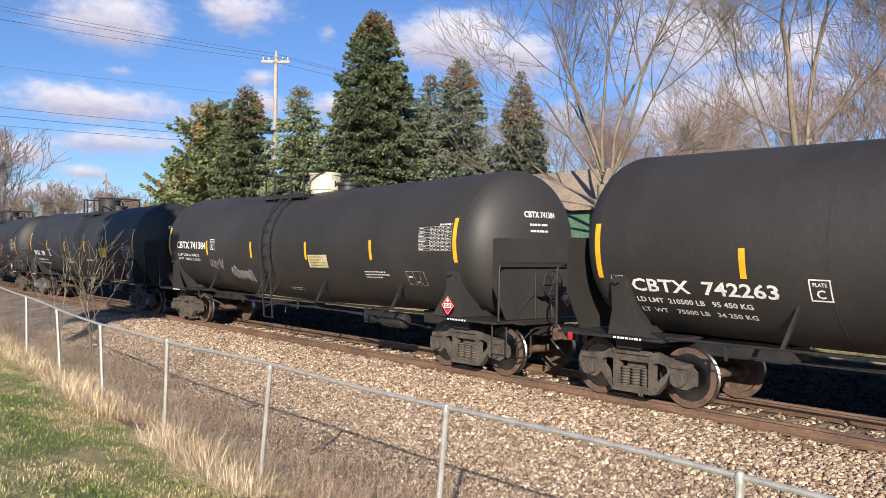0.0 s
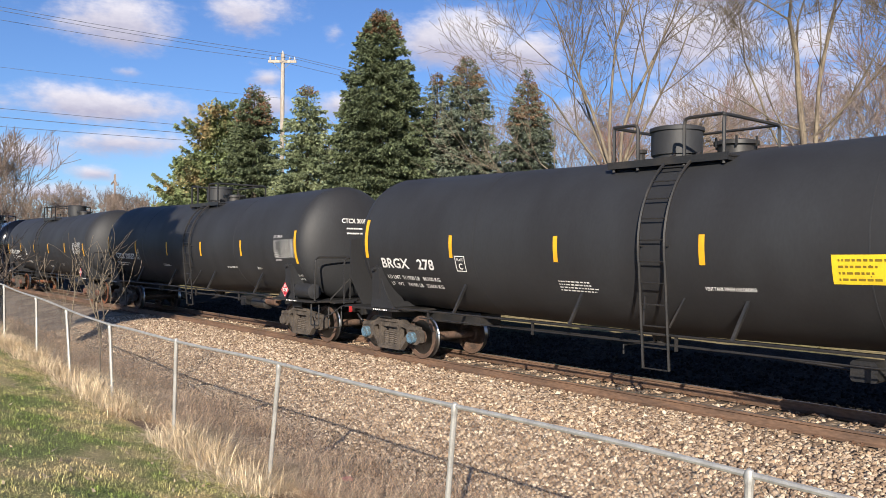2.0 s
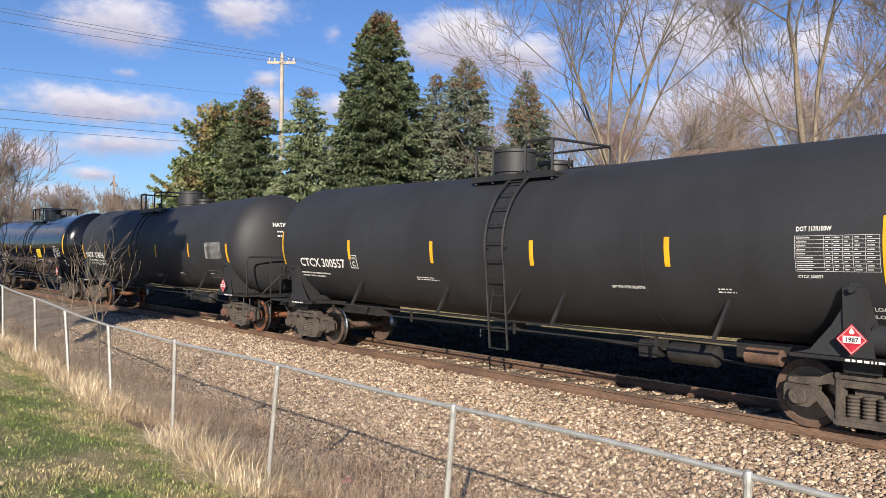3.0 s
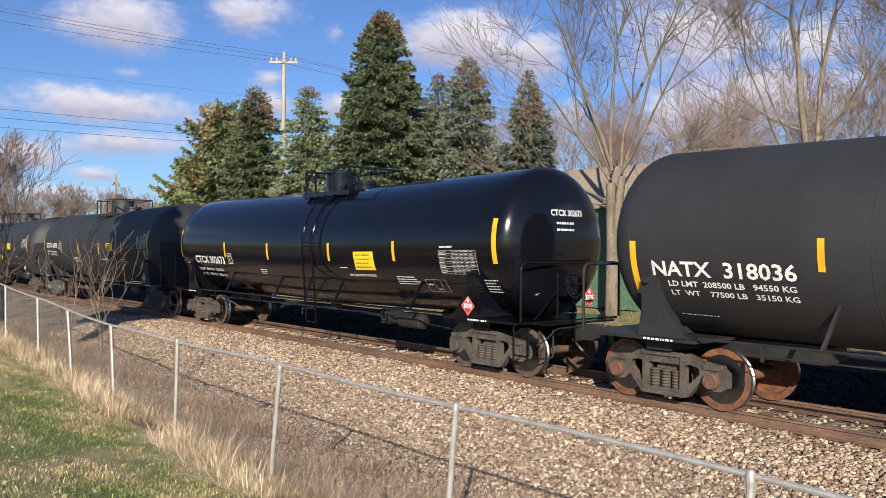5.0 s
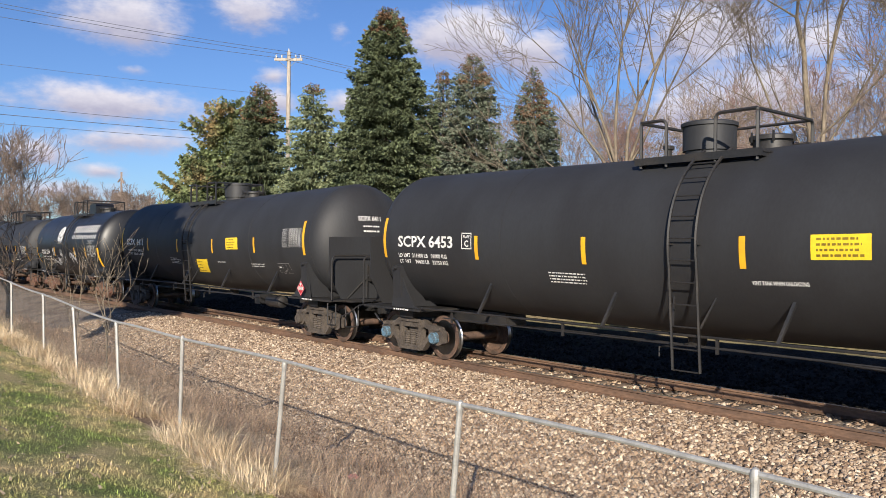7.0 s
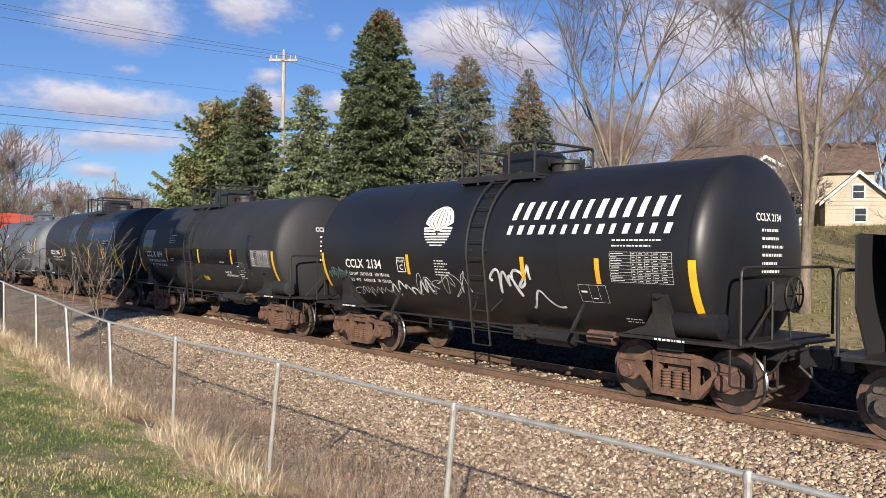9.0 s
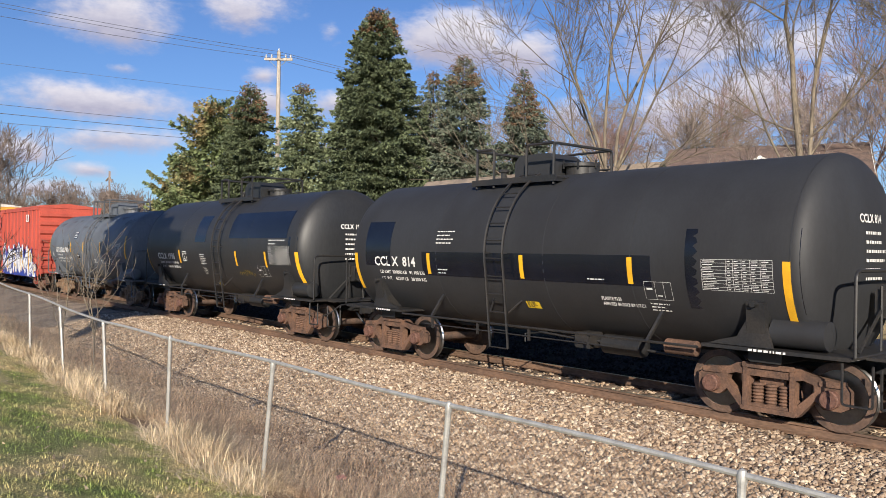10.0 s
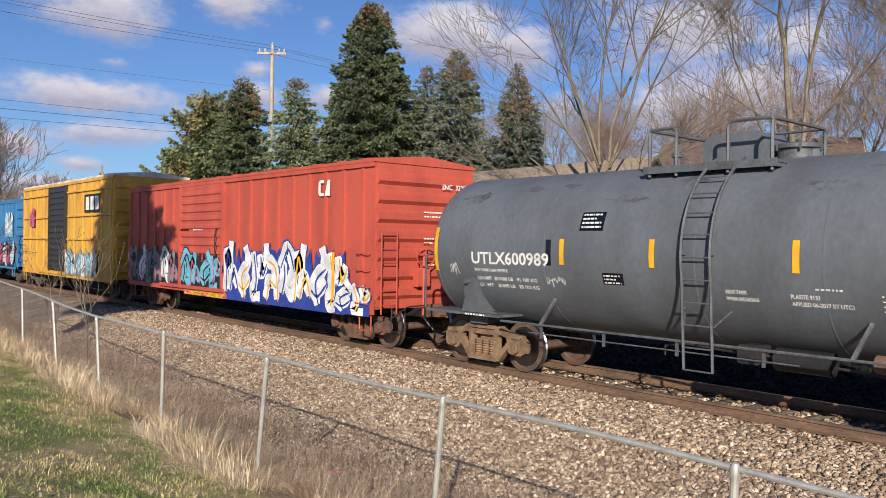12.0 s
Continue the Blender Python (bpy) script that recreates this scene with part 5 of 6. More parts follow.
def graffiti(car_part, rng, x0, x1, z0, z1, y, fills, edge, n):
    """A sprayed piece: a spiky ground, then fat outlined flowing strokes, as thin layers of paint."""
    tall = z1 - z0
    m = n * 6
    tops = [z1 - tall * (0.16 + 0.30 * rng.random() * (i % 2) + 0.10 * rng.random()) for i in range(m + 1)]
    for i in range(m):
        a, b = x0 + (x1 - x0) * i / m, x0 + (x1 - x0) * (i + 1) / m
        part("graffiti_ground", MB().add([(a, y - 0.002, z0), (b, y - 0.002, z0), (b, y - 0.002, tops[i + 1]), (a, y - 0.002, tops[i])], [(0, 1, 2, 3)]), edge, car_part)
    w = (x1 - x0) / n
    first = rng.randrange(len(SPRAY_STROKES))
    for k in range(n):
        a, b, h = x0 + w * (k - 0.04), z0 + tall * rng.uniform(0.05, 0.12), tall * rng.uniform(0.68, 0.80)
        lean, thick = rng.uniform(-0.05, 0.15) * w, min(0.22, w * 0.25, tall * 0.17)
        for q, st in enumerate(SPRAY_STROKES[(first + k) % len(SPRAY_STROKES)]):
            pts = [(u * w * 1.02 + v * lean, v * h) for u, v in st]
            for grow2, d, m2 in ((1.32, 0.0035, edge), (1.0, 0.0055, fills[k % max(1, len(fills) - 1)])):
                p, f = fat_stroke(pts, thick * grow2)
                part("graffiti_stroke", MB().add([(a + u, y - d - 0.0002 * k - 0.00007 * q, min(z1, max(z0, b + v))) for u, v in p], f), m2, car_part)
            p, f = fat_stroke([(u + thick * 0.35, v - thick * 0.3) for u, v in pts[:3]], thick * 0.18)
            part("graffiti_stroke", MB().add([(a + u, y - 0.0095, min(z1, max(z0, b + v))) for u, v in p], f), fills[-1] if k % 2 else edge, car_part)


def box_car(at, L, truck, z_eave, z_sill, paint, label, roof, door, seed, style, ribs, end_ribs, extras):
    car = thing("box_car", label, "box car", "box cars of the train")
    CARS.append((car, at))
    W = 1.50
    rng = random.Random(seed)
    make_trucks(car, truck, style)
    body = part("body", MB().box(-L, L, -W, W, z_sill, z_eave), paint, car)
    rf = MB().plate_x([(-W - 0.04, z_eave - 0.06), (W + 0.04, z_eave - 0.06), (W + 0.04, z_eave + 0.02), (0, z_eave + 0.17), (-W - 0.04, z_eave + 0.02)], -L - 0.03, L + 0.03)
    for x in np.arange(-L + 0.6, L, 1.1):
        rf.plate_x([(-W, z_eave + 0.03), (0, z_eave + 0.17), (W, z_eave + 0.03), (W, z_eave + 0.05), (0, z_eave + 0.20), (-W, z_eave + 0.05)], x - 0.04, x + 0.04)
    part("roof", rf, roof, car)
    d0, d1, dm = door
    rib = cached(("rib", z_eave, z_sill), lambda mb: mb.plate_x([(0, z_sill + 0.25), (-0.05, z_sill + 0.29), (-0.05, z_eave - 0.20), (0, z_eave - 0.16)], -0.055, 0.055))
    for x in np.arange(-L + 0.08, L, ribs):
        if not d0 - 0.1 < x < d1 + 0.1:
            part("side_rib", rib, paint, body, at=(float(x), -W, 0))
    part("side_sill", MB().box(-L, L, -W - 0.05, -W + 0.02, z_sill - 0.12, z_sill + 0.22), paint, body)
    part("eave_strip", MB().box(-L, L, -W - 0.055, -W + 0.02, z_eave - 0.17, z_eave - 0.07), paint, body)
    dr = MB().box(d0, d1, -W - 0.07, -W, z_sill + 0.12, z_eave - 0.18)
    dr.box(d0 - 0.02, d0 + 0.09, -W - 0.12, -W, z_sill + 0.1, z_eave - 0.18)
    dr.box(d1 - 0.09, d1 + 0.02, -W - 0.12, -W, z_sill + 0.1, z_eave - 0.18)
    dp = part("door", dr, dm, car, "sliding door with pressed ribs")
    for z in np.arange(z_sill + 0.3, z_eave - 0.3, 0.26):
        part("door_rib", MB().plate_x([(-W - 0.07, z), (-W - 0.105, z + 0.04), (-W - 0.105, z + 0.13), (-W - 0.07, z + 0.18)], d0 + 0.12, d1 - 0.12), dm, dp)
    part("door_rail", MB().box(d0 - 1.6, d1 + 0.1, -W - 0.13, -W - 0.02, z_sill - 0.02, z_sill + 0.09), paint, body)
    part("door_handle", MB().tube(rounded([(d1 - 0.35, -W - 0.12, z_sill + 1.0), (d1 - 0.35, -W - 0.17, z_sill + 1.2), (d1 - 0.35, -W - 0.17, z_sill + 1.7), (d1 - 0.35, -W - 0.12, z_sill + 1.9)], 0.05), 0.02, 5), "steel_black", dp)
    for e in (1, -1):
        n = end_ribs
        ends = part("end_panel", MB().box(min(e * L, e * (L + 0.012)), max(e * L, e * (L + 0.012)), -W + 0.03, W - 0.03, z_sill + 0.05, z_eave - 0.1), paint, car)
        for k in range(n):
            z = z_sill + 0.15 + (z_eave - z_sill - 0.35) * k / n
            h = (z_eave - z_sill - 0.35) / n
            x = e * L
            q = [(x, z + 0.06), (x + e * 0.10, z + 0.06 + h * 0.22), (x + e * 0.10, z + h * 0.68), (x, z + h * 0.90)]
            part("end_rib", MB().plate(q if e > 0 else q[::-1], -W + 0.06, W - 0.06), paint, ends)
        lad = MB()
        for y in (-W + 0.08, -W + 0.52):
            lad.tube([(e * (L + 0.17), y, z_sill - 0.1), (e * (L + 0.17), y, z_sill + 1.75)], 0.02, 5)
        for k in range(6):
            lad.tube([(e * (L + 0.17), -W + 0.08, z_sill + 0.1 + 0.32 * k), (e * (L + 0.17), -W + 0.52, z_sill + 0.1 + 0.32 * k)], 0.014, 5)
        for k in range(4):
            z = z_sill + 0.12 + 0.38 * k
            lad.tube(rounded([(e * (L - 0.12), -W, z), (e * (L - 0.12), -W - 0.10, z), (e * (L - 0.62), -W - 0.10, z), (e * (L - 0.62), -W, z)], 0.03, 2), 0.014, 5)
        lad.tube(rounded([(e * (L - 0.1), -W, z_sill), (e * (L - 0.1), -W, z_sill - 0.5), (e * (L - 0.55), -W, z_sill - 0.5), (e * (L - 0.55), -W, z_sill)], 0.05, 2), 0.02, 5)
        part("end_ladder", lad, paint, car)
        part("under_sill", MB().box(min(e * (L - 2.6), e * (L + 0.35)), max(e * (L - 2.6), e * (L + 0.35)), -0.3, 0.3, 0.72, z_sill, 0.02), "steel_black", car)
        make_coupler(car, e * (L + 0.30), e)
        for y in (-0.8,):
            br = MB()
            br.box(e * L + (0.1 if e > 0 else -0.3), e * L + (0.3 if e > 0 else -0.1), y + 0.35, y + 0.7, z_sill + 0.5, z_sill + 0.95, 0.03)
            br.tube([(e * (L + 0.38), y + 0.5 + 0.27 * math.cos(math.pi * k / 9), z_sill + 1.25 + 0.27 * math.sin(math.pi * k / 9)) for k in range(19)], 0.018, 5)
            for k in range(4):
                t = math.pi * k / 2
                br.tube([(e * (L + 0.38), y + 0.5, z_sill + 1.25), (e * (L + 0.38), y + 0.5 + 0.27 * math.cos(t), z_sill + 1.25 + 0.27 * math.sin(t))], 0.014, 4)
            br.tube([(e * (L + 0.1), y + 0.5, z_sill + 1.25), (e * (L + 0.4), y + 0.5, z_sill + 1.25)], 0.03, 6)
            br.tube([(e * (L + 0.3), y + 0.5, z_sill + 1.2), (e * (L + 0.3), y + 0.5, z_sill - 0.2)], 0.03, 5)
            if e > 0:
                part("hand_brake", br, paint, car, "hand brake wheel and gear box")
    under = MB()
    under.box(-L + 1.0, L - 1.0, -0.18, 0.18, 0.80, z_sill)
    for x in np.arange(-L + 1.2, L - 1, 1.5):
        under.box(x - 0.05, x + 0.05, -W + 0.05, W - 0.05, z_sill - 0.18, z_sill)
    under.revolve([(-0.5, 0.05), (-0.45, 0.2), (0.45, 0.2), (0.5, 0.05)], "x", 14, (1.2, -0.8, 0.75))
    part("underframe", under, "steel_black", car)
    extras(car, body, dp, W)
    return car


def flat_words(body, size, x, z, y, parent, material="white", rot_end=False, X=0.0):
    pts, faces = text_shape(body, size)
    mb = MB()
    if rot_end:
        mb.add([(X, x + u, z + v) for u, v in pts], faces)
    else:
        mb.add([(x + u, y, z + v) for u, v in pts], faces)
    part("lettering", mb, material, parent)


def strip(x0, x1, z0, z1, y, m, parent, name):
    part(name, MB().add([(x0, y, z0), (x1, y, z0), (x1, y, z1), (x0, y, z1)], [(0, 1, 2, 3)]), m, parent)


def red_extras(car, body, dp, W):
    L, yy = 7.68, -W - 0.058
    flat_words("SNC  3228", 0.17, 0.40, 3.74, 0, car, rot_end=True, X=L + 0.106)
    for k in range(3):
        mb = MB()
        p, f = fine_print(random.Random(k), 0.9, 2 if k < 2 else 1, 0.05, 0.10)
        mb.add([(L + 0.106, -0.15 + u, 3.15 - 0.62 * k + v) for u, v in p], f)
        part("stencil", mb, "white", car)
    # plain emblem of two angular white shapes
    for x, shape in ((5.38, [(0.1, 0), (0.4, 0), (0.4, 0.12), (0.16, 0.12), (0.16, 0.53), (0.4, 0.53), (0.4, 0.65), (0.1, 0.65), (0, 0.55), (0, 0.1)]), (5.66, [(0, 0), (0.40, 0), (0.40, 0.65), (0.22, 0.65)])):
        part("painted_emblem", MB().plate([(x + a * 0.60, 3.56 + b * 0.60) for a, b in shape], yy - 0.004, yy), "white", body)
    for x in (-2.9, -2.9, -1.9):
        mb = MB()
        p, f = fine_print(random.Random(int(x * 10)), 0.8, 1, 0.06, 0.1)
        mb.add([(x + u, -W - 0.108, 2.75 + v) for u, v in p], f)
        part("stencil", mb, "white", dp)
    rng = random.Random(8)
    graffiti(body, rng, -7.3, -3.2, 0.95, 2.45, -W - 0.058, ["g_grey", "g_white", "g_grey", "g_pink"], "g_black", 6)
    graffiti(body, rng, -7.6, -6.6, 0.95, 2.3, -W - 0.054, ["g_pink"], "g_pink", 1)
    graffiti(dp, rng, -2.8, 0.1, 0.92, 2.3, -W - 0.108, ["g_cyan", "g_cyan", "g_pink"], "g_black", 4)
    graffiti(body, rng, 0.35, 6.6, 0.72, 2.6, -W - 0.058, ["g_white", "g_white", "g_white", "g_white", "g_yellow"], "g_blue", 8)
    graffiti(body, rng, 6.2, 7.6, 0.75, 1.6, -W - 0.070, ["g_white", "g_yellow"], "g_blue", 2)
    graffiti(body, rng, -2.6, 0.4, 0.72, 0.90, -W - 0.062, ["g_pink", "g_yellow", "g_black"], "g_yellow", 5)
    strip(6.05, 6.17, 1.1, 2.2, -W - 0.082, "yellow", body, "reflective_strip")


def yellow_extras(car, body, dp, W):
    rng = random.Random(9)
    part("painted_panel", MB().plate([(3.3, 3.55), (5.3, 3.55), (5.3, 4.3), (3.3, 4.3)], -W - 0.064, -W - 0.058), "black", body)
    for x in (3.5, 4.1, 4.7):
        part("painted_emblem", MB().plate([(x, 3.65), (x + 0.42, 3.65), (x + 0.42, 4.2), (x, 4.2)], -W - 0.068, -W - 0.064), "white", body)
    for z in (2.4, 3.4, 4.45):
        part("side_rail", MB().box(-6.7, -1.9, -W - 0.09, -W, z, z + 0.07), "box_yellow", body)
        part("side_rail", MB().box(0.9, 6.7, -W - 0.09, -W, z, z + 0.07), "box_yellow", body)
    graffiti(body, rng, 0.6, 5.0, 0.85, 2.1, -W - 0.095, ["g_white", "g_cyan", "g_white"], "g_grey", 7)
    graffiti(body, rng, -5.2, -4.4, 3.0, 4.0, -W - 0.095, ["g_pink"], "g_pink", 1)


def blue_extras(car, body, dp, W):
    rng = random.Random(10)
    graffiti(body, rng, -2, 7.6, 0.9, 2.4, -W - 0.058, ["g_pink", "g_white", "g_cyan"], "g_black", 12)
    graffiti(body, rng, 5.6, 7.2, 2.5, 4.0, -W - 0.058, ["g_white"], "g_cyan", 3)


box_car(-198.8, 7.68, 6.45, 4.33, 0.92, "box_red", "faded red boxcar covered with bright graffiti", "box_red", (-3.0, 0.15, "box_red"), 31, RUST, 0.78, 7, red_extras)
box_car(-215.1, 6.75, 5.6, 5.0, 0.85, "box_yellow", "yellow boxcar with a dark door and white roof", "roof_white", (-1.9, 0.7, "steel_black"), 32, DARK, 1.2, 8, yellow_extras)
box_car(-231.2, 7.6, 6.4, 4.5, 0.9, "box_blue", "blue boxcar with graffiti along its lower side", "box_blue", (-1.6, 1.4, "box_blue"), 33, DARK, 0.8, 7, blue_extras)

# ---- fence ----
FENCE_Y = -7.75


def fence_top(x):
    return 1.11 + 0.045 * max(0.0, -x - 14.0)


def make_fence():
    fence = thing("chain_link_fence", "low galvanised chain-link fence along a lawn edge", "fence")
    posts = [(-25.5, -0.1), (-22.0, -0.1), (-18.9, -0.14), (-16.6, -0.35), (-14.0, -0.20), (-11.1, 0.07), (-8.11, 0.24), (-5.08, 0.16), (-2.44, 0.05), (0.4, 0.0)]
    for x, k in posts:
        zt, zb = fence_top(x), ground_z(x, FENCE_Y) - 0.15
        p = part("post", MB().revolve([(0, 0.026), (zt - zb - 0.03, 0.026)], "z", 10), "galv", fence, at=(x - k, FENCE_Y, zb), turn=(0, math.degrees(math.atan2(k, zt - zb)), 0))
        part("post_cap", MB().revolve([(zt - zb - 0.05, 0.031), (zt - zb + 0.0, 0.034), (zt - zb + 0.03, 0.022), (zt - zb + 0.04, 0.004)], "z", 10), "galv", p)
        part("tie_band", MB().revolve([(zt - zb - 0.25, 0.029), (zt - zb - 0.23, 0.029)], "z", 10), "galv", p)
    part("top_rail", MB().tube([(x, FENCE_Y, fence_top(x) + 0.012 * math.sin(x * 1.3)) for x in np.arange(-29, 1.1, 0.5)], 0.021, 8), "galv", fence)
    v, f = [], []
    r, step, H = 0.0013, 0.055, 1.28
    for s in (1, -1):
        x = -29.0
        while x < 0.6:
            x1 = x + s * H * 0.95
            for a, za, b, zb in ((x, 0.0, x1, H),):
                za2 = fence_top(a) - 0.02 - H
                o = len(v)
                dx, dz = (zb - za), -(b - a)
                l = math.hypot(dx, dz)
                dx, dz = dx / l * r, dz / l * r
                for px, pz in ((a, za2), (b, za2 + H)):
                    v += [(px + dx, FENCE_Y + 0.03, pz + dz), (px - dx, FENCE_Y + 0.03, pz - dz), (px, FENCE_Y + 0.03 + r * 1.7, pz)]
                f += [(o, o + 1, o + 4, o + 3), (o + 1, o + 2, o + 5, o + 4), (o + 2, o, o + 3, o + 5)]
            x += step
    me = raw_mesh("wire_mesh", v, f)
    ob = part("wire_mesh", me, "wire_mesh", fence, "thin diamond wire netting")
    tagged(ob, kind="stuff")


make_fence()


# ---- loose stones, lawn and dry grass ----
def scatter_boxes(rng, xs, ys, zs, size, flat=0.7):
    """Angular stones: jittered, turned six-sided lumps."""
    n = len(xs)
    base = np.array([(-1, -1, -1), (1, -1, -1), (1, 1, -1), (-1, 1, -1), (-0.75, -0.75, 1), (0.75, -0.75, 1), (0.75, 0.75, 1), (-0.75, 0.75, 1)], dtype=float)
    v = base[None] * 0.5 * (1 + rng.uniform(-0.50, 0.50, (n, 8, 3)))
    v = v * (size[:, None, None] * np.stack([rng.uniform(0.8, 1.3, n), rng.uniform(0.7, 1.1, n), rng.uniform(0.5, 0.95, n) * flat / 0.7], 1)[:, None, :])
    a, b = rng.uniform(0, 6.28, n), rng.uniform(-0.6, 0.6, n)
    ca, sa, cb, sb = np.cos(a), np.sin(a), np.cos(b), np.sin(b)
    x = v[..., 0] * cb[:, None] - v[..., 2] * sb[:, None]
    z = v[..., 0] * sb[:, None] + v[..., 2] * cb[:, None]
    y = v[..., 1]
    X = x * ca[:, None] - y * sa[:, None] + xs[:, None]
    Y = x * sa[:, None] + y * ca[:, None] + ys[:, None]
    Z = z + zs[:, None]
    q = np.array([(4, 5, 6, 7), (0, 1, 5, 4), (1, 2, 6, 5), (2, 3, 7, 6), (3, 0, 4, 7)])
    f = (np.arange(n) * 8)[:, None, None] + q[None]
    return np.stack([X, Y, Z], -1).reshape(-1, 3), f.reshape(-1, 4)


GZ = np.vectorize(ground_z)


def make_stones():
    rng = np.random.default_rng(3)
    n = 112000
    x = -0.5 - 31 * rng.random(n) ** 1.25
    y = -7.4 + 6.55 * rng.random(n)
    keep = (rng.random(n) < np.interp(y, [-7.4, -6.6, -5.4, -4.6, 0], [0.12, 0.35, 0.75, 1, 1])) & ~((y > -1.35) & ((x % 0.515) < 0.24) & (rng.random(n) < 0.8))
    x, y = x[keep], y[keep]
    size = np.interp(y, [-7, -5, -4, -1], [0.028, 0.035, 0.046, 0.050]) * rng.uniform(0.65, 1.45, len(x))
    v, f = scatter_boxes(rng, x, y, GZ(x, y) + 0.012 + 0.022 * rng.random(len(x)), size)
    solid("ballast_stones", raw_mesh("ballast_stones", v, f), "stone", "loose pale crushed stones of the track bed", "gravel", "stuff")
    n = 9000
    x, y = -0.5 - 28 * rng.random(n), rng.choice([-1, 1], n) * 0.0 + rng.uniform(-0.66, 0.66, n)
    keep = (x % 0.515) > 0.26
    x, y = x[keep], y[keep]
    v, f = scatter_boxes(rng, x, y, np.full(len(x), -0.195) + 0.02 * rng.random(len(x)), 0.055 * rng.uniform(0.7, 1.4, len(x)))
    solid("crib_stones", raw_mesh("crib_stones", v, f), "stone", "crushed stones packed between the wooden ties", "gravel", "stuff")
    # far-side stones, with the passing train's shade put into their dark colour
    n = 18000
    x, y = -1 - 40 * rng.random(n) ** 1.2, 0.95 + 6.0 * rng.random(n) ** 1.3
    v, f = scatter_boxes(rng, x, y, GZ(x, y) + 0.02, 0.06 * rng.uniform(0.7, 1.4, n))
    solid("far_shoulder_stones", raw_mesh("far_shoulder_stones", v, f), "cinder", "far track shoulder stones, coloured dark for the train's shade", "gravel", "stuff")


make_stones()


def blades(rng, x, y, z, length, width, lean, bend):
    """Thin blades of two bent quads each."""
    n = len(x)
    a = rng.uniform(0, 6.28, n)
    dx, dy = np.cos(a), np.sin(a)
    k = lean * rng.uniform(0.1, 1, n)
    w = width * rng.uniform(0.6, 1.3, n)
    v = np.zeros((n, 6, 3))
    for i, (s, ww) in enumerate(((0, 1.0), (0.55, 0.8), (1.0, 0.15))):
        off = k * s + bend * s * s * k
        px, py, pz = x + dx * length * off, y + dy * length * off, z + length * s * np.sqrt(np.maximum(0.1, 1 - np.minimum(0.9, (k * s) ** 2)))
        v[:, 2 * i] = np.stack([px - dy * w * ww, py + dx * w * ww, pz], 1)
        v[:, 2 * i + 1] = np.stack([px + dy * w * ww, py - dx * w * ww, pz], 1)
    f = (np.arange(n) * 6)[:, None, None] + np.array([(0, 1, 3, 2), (2, 3, 5, 4)])[None]
    return v.reshape(-1, 3), f.reshape(-1, 4)


def make_grass():
    rng = np.random.default_rng(7)
    n = 140000
    x = -3.5 - 24 * rng.random(n) ** 1.6
    y = -8.15 - 4.2 * rng.random(n) ** 1.1
    edge = -8.08 - 0.16 * np.sin(x * 0.9) - 0.10 * np.sin(x * 2.3 + 1)
    keep = y < edge
    x, y = x[keep], y[keep]
    tuft = 0.75 + 0.45 * np.sin(x * 9 + 2 * np.sin(y * 7)) * np.sin(y * 11 + 2 * np.sin(x * 5))
    v, f = blades(rng, x, y, GZ(x, y) - 0.005, (0.020 + 0.045 * rng.random(len(x))) * tuft, 0.0036, 1.7, 0.5)
    solid("lawn_grass", raw_mesh("lawn_grass", v, f), "blade", "short lawn grass, patchy green and straw", "grass", "stuff")
    n = 420
    x, y = -4.0 - 16 * rng.random(n) ** 1.3, -8.3 - 3.2 * rng.random(n)
    v, f = blades(rng, x, y, GZ(x, y) + 0.025, 0.03 + 0.03 * rng.random(n), 0.012, 3.0, 0.4)
    solid("fallen_leaves", raw_mesh("fallen_leaves", v, f), "fallen_leaf", "curled pale dead leaves lying on the lawn", "leaves", "stuff")
    # tall straw tufts along the fence
    cx = -3.0 - 24 * rng.random(420)
    clump = np.sin(cx * 1.25 + 0.6) + 0.5 * np.sin(cx * 2.9) > -0.75
    cx = cx[clump]
    cy = FENCE_Y + 0.10 - 0.55 * rng.random(len(cx)) ** 1.3
    m = 80
    x = (cx[:, None] + rng.normal(0, 0.12, (len(cx), m))).ravel()
    y = (cy[:, None] + rng.normal(0, 0.10, (len(cx), m))).ravel()
    hh = np.repeat(rng.uniform(0.14, 0.46, len(cx)), m)
    v, f = blades(rng, x, y, GZ(x, y) - 0.01, hh * rng.uniform(0.4, 1.1, len(x)), 0.0036, 1.7, 0.9)
    solid("dry_grass", raw_mesh("dry_grass", v, f), "dry_grass", "tall straw-coloured dead grass along the fence", "grass", "stuff")
    n = 44000
    x = -2.0 - 26 * rng.random(n)
    y = -7.7 + 2.1 * rng.random(n) ** 1.8
    v, f = blades(rng, x, y, GZ(x, y) - 0.01, rng.uniform(0.06, 0.30, n) * (0.7 + 0.6 * (np.sin(x * 1.9 + 2.0) * np.sin(x * 0.73) > 0)), 0.0028, 1.3, 0.9)
    solid("weeds", raw_mesh("weeds", v, f), "weed", "thin brown dead weeds behind the fence", "weeds", "stuff")
    n = 26000
    x = -4 - 46 * rng.random(n)
    y = 8.5 + 22.5 * rng.random(n)
    v, f = blades(rng, x, y, GZ(x, y) - 0.01, rng.uniform(0.05, 0.16, n), 0.02, 1.2, 0.5)
    solid("far_grass", raw_mesh("far_grass", v, f), "lawn_far", "short winter grass on the rise behind the track", "grass", "stuff")


make_grass()
part("litter", MB().plate([(-0.06, 0), (0.05, 0.005), (0.07, 0.03), (-0.02, 0.05)], -0.06, 0.05), "litter", None, at=(-8.45, -6.6, ground_z(-8.45, -6.6) + 0.02))
tagged(bpy.data.objects["litter"], "crumpled pink scrap of litter on the gravel", "litter")


